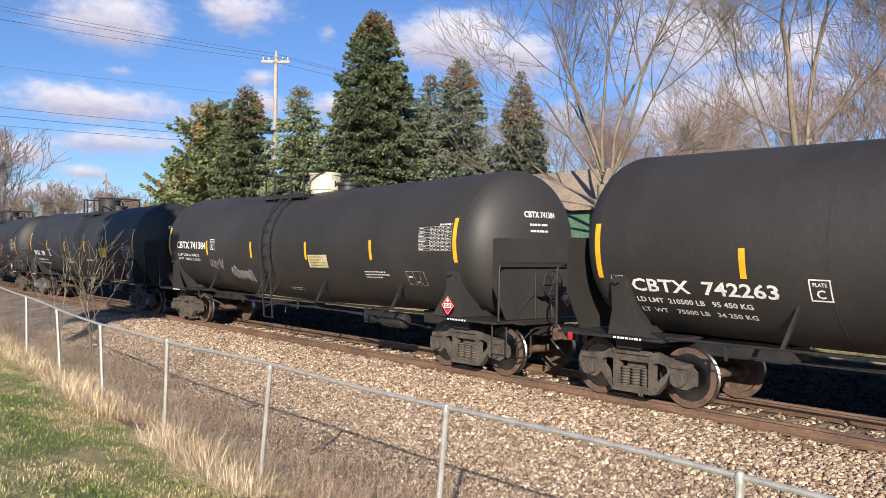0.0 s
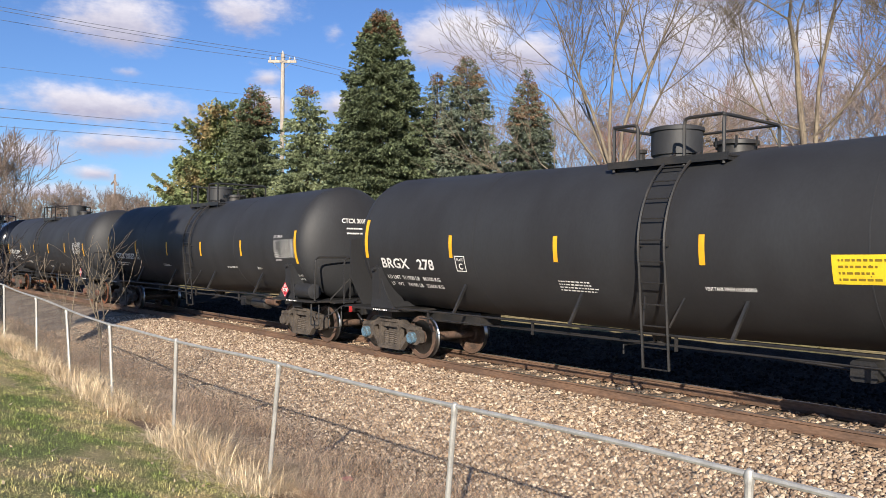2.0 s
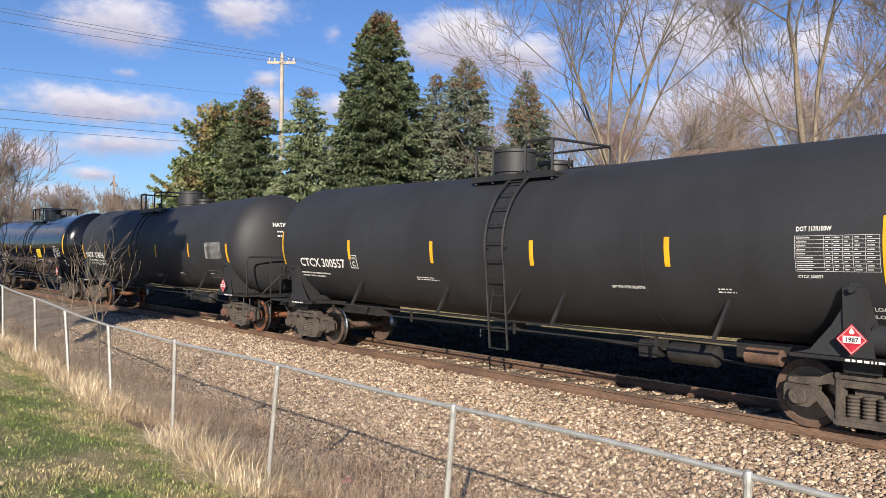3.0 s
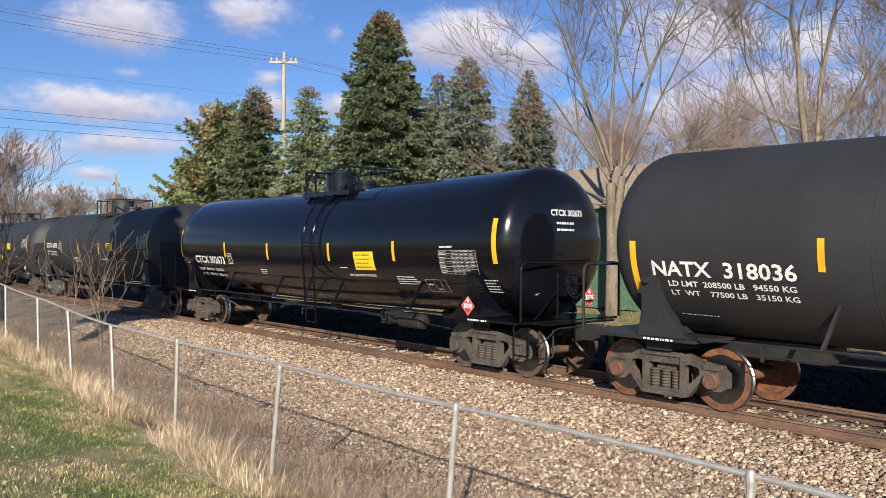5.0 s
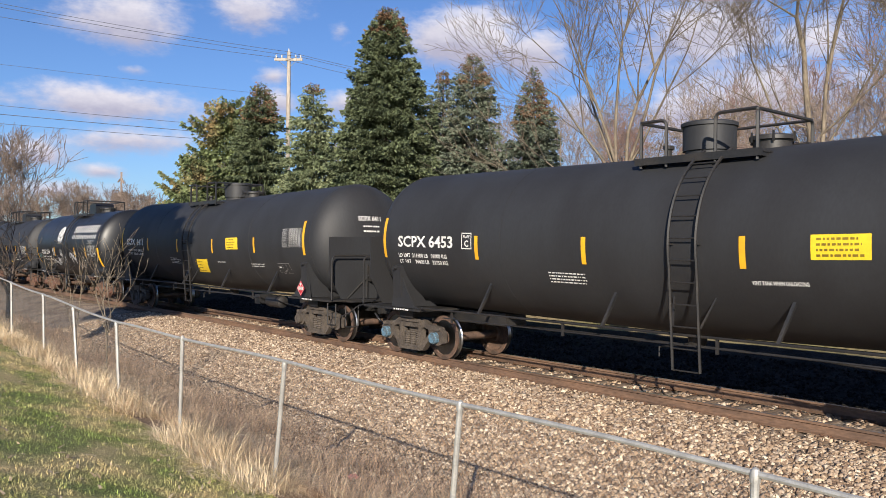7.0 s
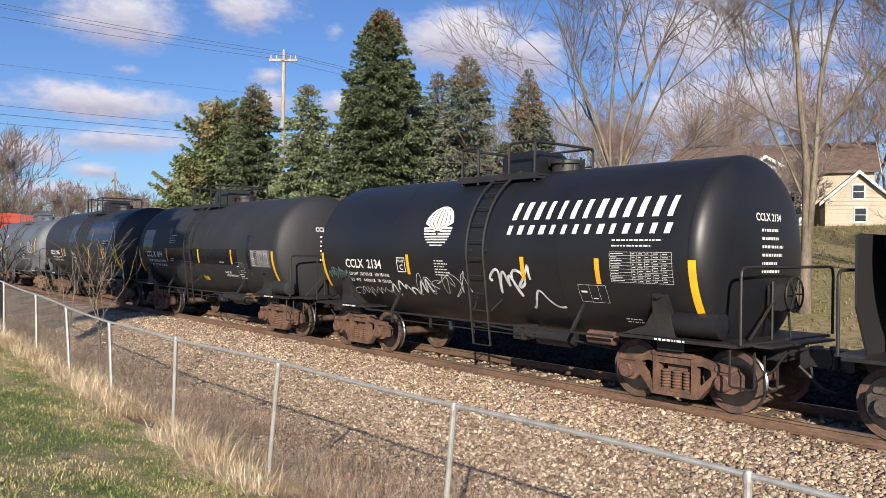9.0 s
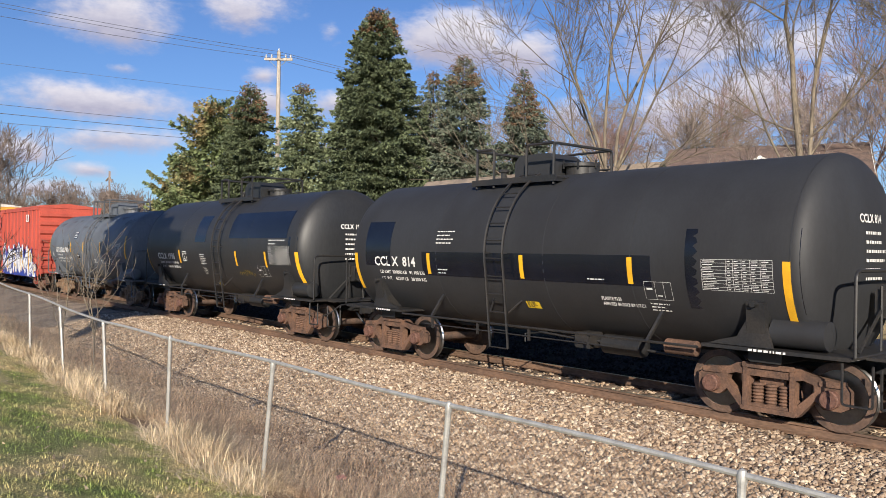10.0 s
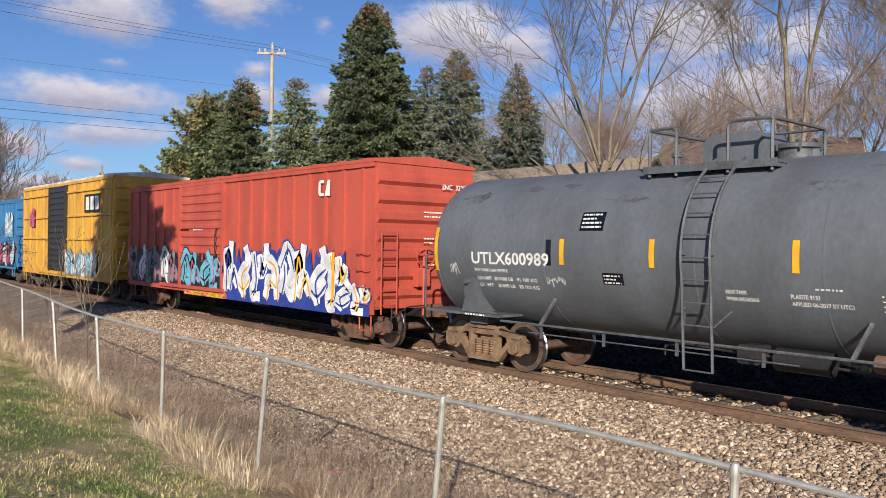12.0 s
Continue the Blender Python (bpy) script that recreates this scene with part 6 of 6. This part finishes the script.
# ---- trees ----
def conifer_crown(seed, h, base_r, z_low, count, power=0.65, droop=0.26, size=1.0, irregular=0.10):
    """Boughs in whorls; each bough is a flat drooping spray of many small needle shoots."""
    rng = np.random.default_rng(seed)
    u, z = [], z_low * h
    while z < 0.985 * h:
        u += [z / h + rng.normal(0, 0.10) / h for _ in range(rng.integers(12, 18))]
        z += 0.33 * rng.uniform(0.8, 1.2)
    u = np.clip(np.array(u), z_low, 0.995)
    n = len(u)
    a = rng.uniform(0, 2 * np.pi, n)
    length = base_r * (1 - u) ** power * (1 + irregular * np.sin(3 * a + u * 17 + seed) + rng.normal(0, irregular, n)) + 0.10
    share = length ** 1.6 + 0.05
    i = rng.choice(n, count, p=share / share.sum())
    L, A, U = length[i], a[i], u[i]
    t = 0.08 + 0.94 * rng.random(count) ** 0.6
    w = rng.uniform(-1, 1, count) * (0.36 * L * np.maximum(0.0, 1 - t) ** 0.7 + 0.05)
    rise = np.interp(U, [0, 0.45, 0.8, 1], [-0.06, 0.04, 0.25, 0.55])
    hang = (rng.random(count) < 0.4) * rng.random(count) * (0.07 + 0.07 * L)
    z = U * h + L * t * rise - droop * L * t ** 2 + 0.12 * L * t ** 4 - 0.30 * np.abs(w) - hang + rng.normal(0, 0.02, count)
    px, py = L * t * np.cos(A) - w * np.sin(A), L * t * np.sin(A) + w * np.cos(A)
    ta = A + np.sign(w) * rng.uniform(0.2, 0.9, count)
    tl = size * rng.uniform(0.09, 0.19, count) * np.minimum(1.0, 0.35 + L / 2.2) * np.where(t < 0.5, 1.4, 1.0)
    tw = tl * rng.uniform(0.16, 0.28, count)
    dz = rng.uniform(-0.85, 0.45, count) * tl
    ox, oy, nx, ny = np.cos(ta) * tl, np.sin(ta) * tl, -np.sin(ta) * tw, np.cos(ta) * tw
    tilt = rng.uniform(-2.2, 2.2, count) * tw
    v = np.zeros((count, 4, 3))
    v[:, 0] = np.stack([px - ox * 0.4, py - oy * 0.4, z - dz * 0.3], -1)
    v[:, 1] = np.stack([px + nx + ox * 0.2, py + ny + oy * 0.2, z + tilt], -1)
    v[:, 2] = np.stack([px + ox, py + oy, z + dz], -1)
    v[:, 3] = np.stack([px - nx + ox * 0.2, py - ny + oy * 0.2, z - tilt], -1)
    return v.reshape(-1, 3), np.arange(count * 4).reshape(-1, 4)


def conifer(x, y, top, radius, seed, needles, label, brown_top=0.0, low=0.05, count=36000, **more):
    z = ground_z(x, y) - 0.1
    h = top - z
    tree = thing("spruce_tree", label, "tree", "evergreens behind the railway", at=(x, y, z))
    part("trunk", MB().revolve([(0, 0.022 * h), (0.3 * h, 0.016 * h), (0.995 * h, 0.012)], "z", 10), "bark", tree)
    v, f = conifer_crown(seed, h, radius, low, count, **more)
    part("crown", raw_mesh("crown", v, f), needles, tree, "drooping needle branches")
    if brown_top:
        v, f = conifer_crown(seed + 50, h, radius * 0.98, 1 - brown_top, int(count * 0.20 * brown_top), power=more.get("power", 0.65), size=0.9)
        part("cone_top", raw_mesh("cone_top", v, f), "cone_brown", tree, "brown cones crowding the tip")
    return tree


conifer(-39.5, 16, 17.1, 4.6, 1, "needle", "tall dense dark green spruce with a brown coned tip", 0.12, count=150000, power=0.66, irregular=0.07)
conifer(-44.7, 14, 12.9, 3.1, 2, "needle_pale", "lighter green spruce with loose drooping branches", 0.05, count=54000, power=0.60, irregular=0.15, droop=0.32)
conifer(-50.0, 13, 13.8, 3.4, 3, "needle", "dark spruce with a brown bare-looking tip", 0.22, count=64000, power=0.68, irregular=0.14)
conifer(-39.0, 20, 13.8, 2.9, 4, "needle_blue", "bluish green spruce behind the tallest one", 0.08, count=42000, power=0.75, irregular=0.12)
conifer(-36.2, 20, 14.3, 3.1, 5, "needle_blue", "bluish green spruce with a brown tip", 0.16, count=56000, power=0.66, irregular=0.12)
conifer(-31.1, 20, 12.6, 2.7, 6, "needle_blue", "small bluish spruce with a brown coned top", 0.30, count=48000, power=0.78, irregular=0.11)
conifer(-54.4, 12.5, 13.0, 3.9, 7, "needle_pine", "broad pine with yellowing inner needles", 0.0, count=70000, power=0.56, irregular=0.28, droop=0.02, size=1.25)
conifer(-58.3, 12.0, 9.4, 3.2, 8, "needle_pine", "lower pine with tufted green branches", 0.0, count=36000, power=0.46, irregular=0.26, droop=0.0, size=1.25)
conifer(-17.6, -14.4, 16.5, 3.9, 9, "needle", "spruce on the lawn that shades the train", 0.0, low=0.42, count=26000, irregular=0.2, power=0.85, size=1.9)


def grow(rng, p, d, length, r, level, out, spread=0.55, up=0.25, kids=(3, 5), shrink=0.62, steps=4, top=5, wob=0.16):
    """A branch as tapered pieces, and the branches that leave it."""
    path = [p]
    for i in range(steps):
        d = (d + Vector((rng.gauss(0, wob), rng.gauss(0, wob), rng.gauss(0, wob) + up * 0.25))).normalized()
        q = p + d * (length / steps)
        r2 = r * (1 - 0.5 / steps)
        out.append((p, q, r, r2))
        p, r = q, r2
        path.append((p, d.copy(), r))
    if level >= top:
        return
    n = rng.randint(*kids)
    for k in range(n):
        i = rng.randint(1 if level else 2, steps) if k else steps
        q, dd, rr = path[i]
        side = Vector((rng.gauss(0, 1), rng.gauss(0, 1), rng.gauss(0, 0.6)))
        side = (side - dd * side.dot(dd)).normalized()
        nd = (dd + side * spread * rng.uniform(0.6, 1.4) * (0.5 if k == 0 else 1) + Vector((0, 0, up * 0.4))).normalized()
        grow(rng, q, nd, length * shrink * rng.uniform(0.75, 1.2), rr * (0.8 if k == 0 else 0.6), level + 1, out, spread, up, kids, shrink, max(2, steps - 1) if level > 1 else steps, top, wob)


def segments_mesh(name, segs, thin=0.0, sides=None):
    v, f = [], []
    for p, q, r0, r1 in segs:
        n = sides or (7 if r0 > 0.05 else 4 if r0 > 0.015 else 3)
        d = (q - p)
        if d.length < 1e-6:
            continue
        a = d.orthogonal().normalized()
        b = d.normalized().cross(a)
        o = len(v)
        for c, r in ((p, max(r0, thin)), (q, max(r1, thin))):
            v += [tuple(c + (a * math.cos(2 * math.pi * k / n) + b * math.sin(2 * math.pi * k / n)) * r) for k in range(n)]
        f += [(o + k, o + (k + 1) % n, o + n + (k + 1) % n, o + n + k) for k in range(n)]
    return raw_mesh(name, v, f)


def bare_tree(x, y, seed, stems, label, bark, thin=0.006, name="bare_tree", cut=0.035, z=None, group=""):
    """stems: start height, direction, length, radius of each main limb; the trunk runs up to the first."""
    rng = random.Random(seed)
    z0 = ground_z(x, y) - 0.1
    tree = thing(name, label, "tree", group, at=(x, y, z0))
    segs = []
    for s in stems:
        grow(rng, Vector(s["from"]), Vector(s["dir"]).normalized(), s["len"], s["r"], s.get("level", 0), segs, s.get("spread", 0.72), s.get("up", 0.16), s.get("kids", (4, 4)), s.get("shrink", 0.60), s.get("steps", 4), s.get("top", 5), s.get("wob", 0.15))
    big = [g for g in segs if g[2] > cut]
    small = [g for g in segs if g[2] <= cut]
    for p in stems[0].get("trunk", []):
        big.append((Vector(p[0]), Vector(p[1]), p[2], p[3]))
    part("trunk", segments_mesh("trunk", big), bark, tree)
    if small:
        part("crown", segments_mesh("crown", small, thin), bark, tree, "bare leafless twigs")
    return tree


def limb(x, z, dx, dz, length, r, depth=0.0, **more):
    return dict(**{"from": (x, 0, z)}, dir=(dx, depth, dz), len=length * 0.60, r=r, wob=0.08, spread=0.66, up=0.24, shrink=0.68, **dict(dict(top=5, kids=(3, 4)), **more))


bare_tree(-16.75, 9.2, 11, [
    dict(limb(-0.15, 4.8, -0.80, 1, 6.4, 0.054, -0.1), trunk=[((0, 0, 0), (0, 0, 2.4), 0.27, 0.235), ((0, 0, 2.4), (-0.12, 0, 4.7), 0.23, 0.16), ((0, 0, 2.4), (0.35, 0, 4.9), 0.17, 0.13)]),
    limb(-0.1, 5.0, -0.50, 1, 7.0, 0.058, 0.15), limb(-0.05, 5.1, -0.24, 1, 7.2, 0.060, -0.1), limb(-0.1, 5.1, -0.06, 1, 7.4, 0.061, 0.1), limb(0.3, 5.2, 0.10, 1, 7.2, 0.061),
    limb(0.35, 5.1, 0.34, 1, 7.0, 0.056, -0.15), limb(0.3, 5.0, 0.66, 1, 6.2, 0.048, 0.1), limb(-0.2, 4.1, -1.0, 0.35, 5.4, 0.046, top=3, kids=(3, 5)), limb(-0.1, 3.9, -1.0, 0.10, 6.0, 0.040, -0.15, top=3, kids=(3, 5)), limb(0.3, 4.0, 1.0, 0.45, 4.2, 0.045, top=3, kids=(3, 5))],
    "leafless pale-barked tree with many spreading stems", "bark_pale", thin=0.0068)
bare_tree(-11.6, 12, 12, [
    dict(limb(0.0, 4.6, -0.01, 1, 8.0, 0.110), trunk=[((0, 0, 0), (0.02, 0, 2.2), 0.20, 0.16), ((0.02, 0, 2.2), (0.0, 0, 4.7), 0.15, 0.112), ((0.08, 0, 2.2), (0.27, 0, 4.7), 0.11, 0.09)]),
    limb(0.26, 4.6, 0.02, 1, 7.6, 0.068), limb(-0.1, 3.6, -0.36, 1, 8.0, 0.050), limb(0.1, 4.6, 0.52, 1, 5.0, 0.040), limb(0.2, 5.4, 0.95, 0.55, 4.4, 0.042, top=3, kids=(3, 5)), limb(0.0, 5.6, -0.95, 0.45, 4.2, 0.038, top=3, kids=(3, 5)), limb(0.0, 4.6, -0.7, 1, 4.6, 0.034)],
    "leafless tree with a forked pale trunk on the grass", "bark_pale", thin=0.0068)
bare_tree(-5.6, 13, 13, [dict(limb(0, 3.4, -0.50, 1, 7.0, 0.072), trunk=[((0, 0, 0), (0, 0, 3.5), 0.187, 0.144)]), limb(0, 3.2, -0.95, 0.85, 6.4, 0.052), limb(0, 3.5, 0.25, 1, 6, 0.064), limb(0, 4.2, -1.0, 0.5, 5.6, 0.045)], "leafless tree beside the lawn with arching limbs", "bark_pale", thin=0.0068)
bare_tree(-11.2, 21, 14, [dict(**{"from": (0, 0, 0.3)}, dir=(0.4 * k, 0.1, 1), len=2.0, r=0.037, top=3, kids=(4, 5)) for k in (-2, -1, 0, 1, 2)], "leafless many-stemmed ornamental bush by a house", "bark", name="bare_bush")
# saplings at the fence
bare_tree(-16.0, -7.3, 15, [dict(**{"from": (0, 0, 0.1)}, dir=(0.05, 0, 1), len=1.5, r=0.02, top=2, kids=(4, 5), spread=0.6), dict(**{"from": (0.05, 0, 0.9)}, dir=(0.35, 0, 1), len=0.9, r=0.012, top=2), dict(**{"from": (0, 0, 0.9)}, dir=(-0.5, 0, 1), len=1.0, r=0.012, top=2)], "slender leafless sapling growing through the fence", "bark_pale", thin=0.004, name="sapling", cut=0.012)
bare_tree(-18.6, -7.2, 16, [dict(**{"from": (0, 0, 0.1)}, dir=(0.1, 0, 1), len=1.4, r=0.02, top=2, kids=(4, 5), spread=0.7), dict(**{"from": (0, 0, 0.6)}, dir=(-0.4, 0, 1), len=1.1, r=0.014, top=2)], "thin leafless sapling beside the chain-link fence", "bark_pale", thin=0.004, name="sapling", cut=0.012)
bare_tree(-25.0, -7.2, 17, [dict(**{"from": (0, 0, 0.1)}, dir=(0.0, 0.1, 1), len=1.3, r=0.11, top=1, kids=(2, 3)), dict(**{"from": (0, 0, 1.0)}, dir=(0.6, 0, 1), len=1.2, r=0.05, top=3), dict(**{"from": (0, 0, 1.0)}, dir=(0.9, 0, 0.5), len=1.5, r=0.035, top=3), dict(**{"from": (0, 0, 1.1)}, dir=(-0.5, 0, 1), len=1.2, r=0.05, top=3)], "dark crooked leafless shrub at the end of the fence", "bark", name="bare_bush", cut=0.02)


def make_wood(name, spots, seed, material, label, height, thin):
    """A distant leafless wood: many small trees in one object."""
    rng = random.Random(seed)
    kinds = []
    for k in range(5):
        segs = []
        grow(rng, Vector((0, 0, 0)), Vector((rng.gauss(0, 0.06), rng.gauss(0, 0.06), 1)), 4.2, 0.16, 0, segs, 0.66, 0.22, (4, 5), 0.66, 3, 4, 0.14)
        kinds.append(segs)
    V, F, o = [], [], 0
    for x, y, s in spots:
        segs = rng.choice(kinds)
        a = rng.uniform(0, 6.28)
        P = np.array([tuple(g[0]) for g in segs])
        Q = np.array([tuple(g[1]) for g in segs])
        R0 = np.maximum(np.array([g[2] for g in segs]) * s, thin)
        top = max(Q[:, 2])
        k = s * height / top
        rot = np.array([[math.cos(a), -math.sin(a), 0], [math.sin(a), math.cos(a), 0], [0, 0, 1]])
        P, Q = P @ rot.T * k + (x, y, ground_z(x, y) - 0.2), Q @ rot.T * k + (x, y, ground_z(x, y) - 0.2)
        d = Q - P
        ref = np.where(np.abs(d[:, 2:3]) > 0.7 * np.linalg.norm(d, axis=1, keepdims=True), np.array([[1.0, 0, 0]]), np.array([[0, 0, 1.0]]))
        A = np.cross(d, ref)
        A /= np.linalg.norm(A, axis=1, keepdims=True) + 1e-9
        B = np.cross(d, A)
        B /= np.linalg.norm(B, axis=1, keepdims=True) + 1e-9
        ring = [A, -0.5 * A + 0.87 * B, -0.5 * A - 0.87 * B]
        pts = np.stack([P + r * R0[:, None] for r in ring] + [Q + r * R0[:, None] * 0.8 for r in ring], 1)
        n = len(segs)
        V.append(pts.reshape(-1, 3))
        f = (np.arange(n) * 6)[:, None, None] + np.array([(0, 1, 4, 3), (1, 2, 5, 4), (2, 0, 3, 5)])[None]
        F.append(f.reshape(-1, 4) + o)
        o += n * 6
    solid(name, raw_mesh(name, np.concatenate(V), np.concatenate(F)), material, label, "woods", "stuff")


wr = random.Random(21)
make_wood("far_woods", [(x + wr.uniform(-2, 2), 42 + wr.uniform(0, 26), wr.uniform(0.75, 1.15)) for x in np.arange(-96, 30, 1.9)] + [(x + wr.uniform(-2, 2), 36 + wr.uniform(0, 5), wr.uniform(0.45, 0.75)) for x in np.arange(-34, 20, 3.0)], 31, "twig_grey", "leafless grey-brown wood behind the houses", 15, 0.017)
make_wood("reddish_trees", [(-18, 37, 1.12), (-13, 39, 1.0), (-8, 36, 1.1), (-21, 40, 0.95), (-3, 38, 1.0), (-27, 42, 0.85), (-34, 44, 0.8), (-40, 40, 0.75), (-46, 44, 0.75), (-6, 42, 1.1), (-16, 43, 1.1)], 32, "twig_red", "leafless reddish-budded trees behind a lawn", 14.5, 0.014)
make_wood("trackside_woods", [(-150 + wr.uniform(-25, 45), 17 + wr.uniform(0, 26), wr.uniform(0.55, 0.95)) for k in range(24)] + [(-96, 6.5, 1.35), (-99, 7, 1.4), (-104, 8, 1.3), (-93, 6, 0.8)], 33, "twig", "leafless brown trees far along the railway", 12.5, 0.03)
make_wood("hedge_brush", [(-72 + wr.uniform(-16, 8), 16 + wr.uniform(0, 14), wr.uniform(0.5, 0.8)) for k in range(12)] + [(wr.uniform(-30, -19), 25 + wr.uniform(-2, 5), wr.uniform(0.3, 0.6)) for k in range(10)], 34, "twig_grey", "leafless brush between the evergreens and the houses", 9, 0.016)


# ---- houses, shed, pole and wires ----
def gable_house(x, y, w, d, eave, ridge, walls, roof, label, turn=0.0, windows=(), along=False, name="house", trim="trim_white", over=0.3):
    """w across the gable front, d back; the gable faces the railway unless along."""
    z = ground_z(x, y) - 0.2
    h = thing(name, label, "house" if name == "house" else "shed", at=(x, y, z), turn=(0, 0, turn + (90 if along else 0)))
    wall = part("wall", MB().plate([(-w / 2, 0), (w / 2, 0), (w / 2, eave), (0, ridge), (-w / 2, eave)], 0, d), walls, h)
    t = 0.14
    sl = (ridge - eave) / (w / 2)
    for s in (-1, 1):
        prof = [(0, ridge + 0.02), (s * (w / 2 + over), eave - over * sl + 0.02), (s * (w / 2 + over), eave - over * sl + 0.02 + t), (0, ridge + 0.02 + t)]
        part("roof_slope", MB().plate(prof, -over, d + over), roof, h)
        fb = [(0, ridge - 0.02), (s * (w / 2 + over), eave - over * sl - 0.02), (s * (w / 2 + over), eave - over * sl + 0.15), (0, ridge + 0.16)]
        part("barge_board", MB().plate(fb, -over - 0.04, -over - 0.004), trim, h)
    if "siding" in walls:
        for zz in np.arange(0.25, ridge - 0.1, 0.2):
            hw = w / 2 if zz < eave else w / 2 * (ridge - zz) / (ridge - eave)
            if hw > 0.1:
                part("siding_board", MB().plate_x([(0.0, zz), (-0.022, zz), (-0.004, zz + 0.19), (0.0, zz + 0.19)], -hw + 0.01, hw - 0.01), walls, wall)
    for wx, wz, ww, wh in windows:
        win = part("window", MB().box(wx - ww / 2 - 0.07, wx + ww / 2 + 0.07, -0.06, -0.024, wz - 0.07, wz + wh + 0.07), trim, h)
        for k in (0, 1):
            part("pane", MB().box(wx - ww / 2, wx + ww / 2, -0.075, -0.062, wz + wh * k / 2 + 0.02, wz + wh * (k + 1) / 2 - 0.02), "pane", win)
    return h


gable_house(-22.6, 30, 4.6, 8, 2.6, 4.0, "siding_white", "shingle", "small white clapboard house with a low gable", turn=38, windows=((-0.3, 1.2, 0.5, 1.0), (1.5, 0.9, 0.8, 1.0)))
gable_house(-20.3, 38, 9.0, 11, 3.0, 5.0, "siding_tan", "shingle", "cream house with a brown shingle roof", turn=25, along=True, windows=((-2, 1.2, 1.0, 1.1), (2, 1.2, 1.0, 1.1)))
gable_house(-18.0, 31, 3.1, 8, 1.5, 2.9, "siding_tan", "shingle", "tan gabled house behind a leafless bush", turn=30, windows=((0, 1.6, 0.5, 0.7), (0.1, 0.4, 0.5, 0.7)))
gable_house(-16.8, 12.0, 2.9, 12.6, 3.75, 5.05, "green_paint", "shingle_tan", "long narrow green building with a tan gabled roof", along=True, trim="shingle_dark", over=0.25, windows=((0.2, 1.4, 0.7, 0.9),))


def make_pole():
    x, y = -59.0, 20.0
    z = ground_z(x, y)
    top = 18.5
    p = thing("utility_pole", "weathered wooden utility pole with a single crossarm", "utility pole", at=(x, y, z))
    part("pole", MB().revolve([(0, 0.22), (top - z, 0.15), (top - z + 0.03, 0.05)], "z", 12), "pole_wood", p)
    part("crossarm", MB().box(-1.15, 1.15, -0.22, -0.1, top - z - 0.75, top - z - 0.55, 0.02), "pole_wood", p, turn=(0, 0, 50))
    for k in (-1.0, -0.55, 0.6, 1.0):
        a = radians(50)
        part("insulator", MB().revolve([(0, 0.05), (0.1, 0.10), (0.16, 0.05), (0.24, 0.08), (0.3, 0.02)], "z", 10), "porcelain", p, at=(k * math.cos(a) + 0.12, k * math.sin(a) - 0.1, top - z - 0.55))
    part("insulator_top", MB().revolve([(0, 0.06), (0.12, 0.12), (0.2, 0.05), (0.32, 0.02)], "z", 10), "porcelain", p, at=(0, 0, top - z))
    for s in (-1, 1):
        a = radians(50)
        part("arm_brace", MB().tube([(s * 0.7 * math.cos(a), s * 0.7 * math.sin(a) - 0.1, top - z - 0.75), (0, -0.12, top - z - 1.4)], 0.02, 4), "galv", p)


make_pole()


def wire(a, b, sag, r=0.022):
    a, b = Vector(a), Vector(b)
    pts = [a.lerp(b, k / 14) - Vector((0, 0, sag * 4 * (k / 14) * (1 - k / 14))) for k in range(15)]
    ob = part("power_line", MB().tube(pts, r, 5), "cable", None)
    tagged(ob, "dark overhead power line wire across the sky", "power line", "power lines")


for dx, za, zb, zc, r in ((0.7, 18.65, 18.1, 17.4, 0.017), (-0.1, 18.95, 18.55, 17.9, 0.017), (-0.6, 17.85, 18.05, 17.2, 0.017)):
    wire((-60.0 + dx * 0.2, -22, za + 0.3), (-59.0 + dx, 20 + dx, zb), 0.55, r)
    wire((-59.0 + dx, 20 + dx, zb), (-57.0 + dx, 64, zc), 0.6, r)
for za, zb, r in ((14.1, 14.9, 0.011), (11.55, 12.0, 0.017), (11.0, 11.4, 0.022), (10.25, 10.9, 0.017)):
    wire((-60, -22, za), (-59.2, 20, zb), 0.15, r)


def make_elevator():
    t = thing("grain_tower", "grey grain tower with a thin mast above far trees", "tower", at=(-179, 45, 4))
    part("drum", MB().revolve([(0, 1.5), (9.5, 1.5), (10.2, 0.5)], "z", 20), "twig_grey", t)
    part("mast", MB().box(-0.16, 0.16, -0.16, 0.16, 10, 14.5), "twig_grey", t)
    part("arm", MB().tube([(-2.2, 0, 12.5), (0, 0, 13.2), (1.6, 0, 12.0)], 0.2, 5), "twig_grey", t)


make_elevator()


# ---- what moves ----
def motions():
    """The train rolls past at a steady speed and its wheels turn with it."""
    for car, at in CARS:
        walk(car, [(t * 0.5, pose(at + SPEED * t * 0.5, 0, 0)) for t in range(25)])
    for ws, x in WHEELSETS:
        walk(ws, [(k / 30, pose(x, 0, WHEEL_R, 0, math.degrees(SPEED * k / 30 / WHEEL_R), 0)) for k in range(361)])


motions()
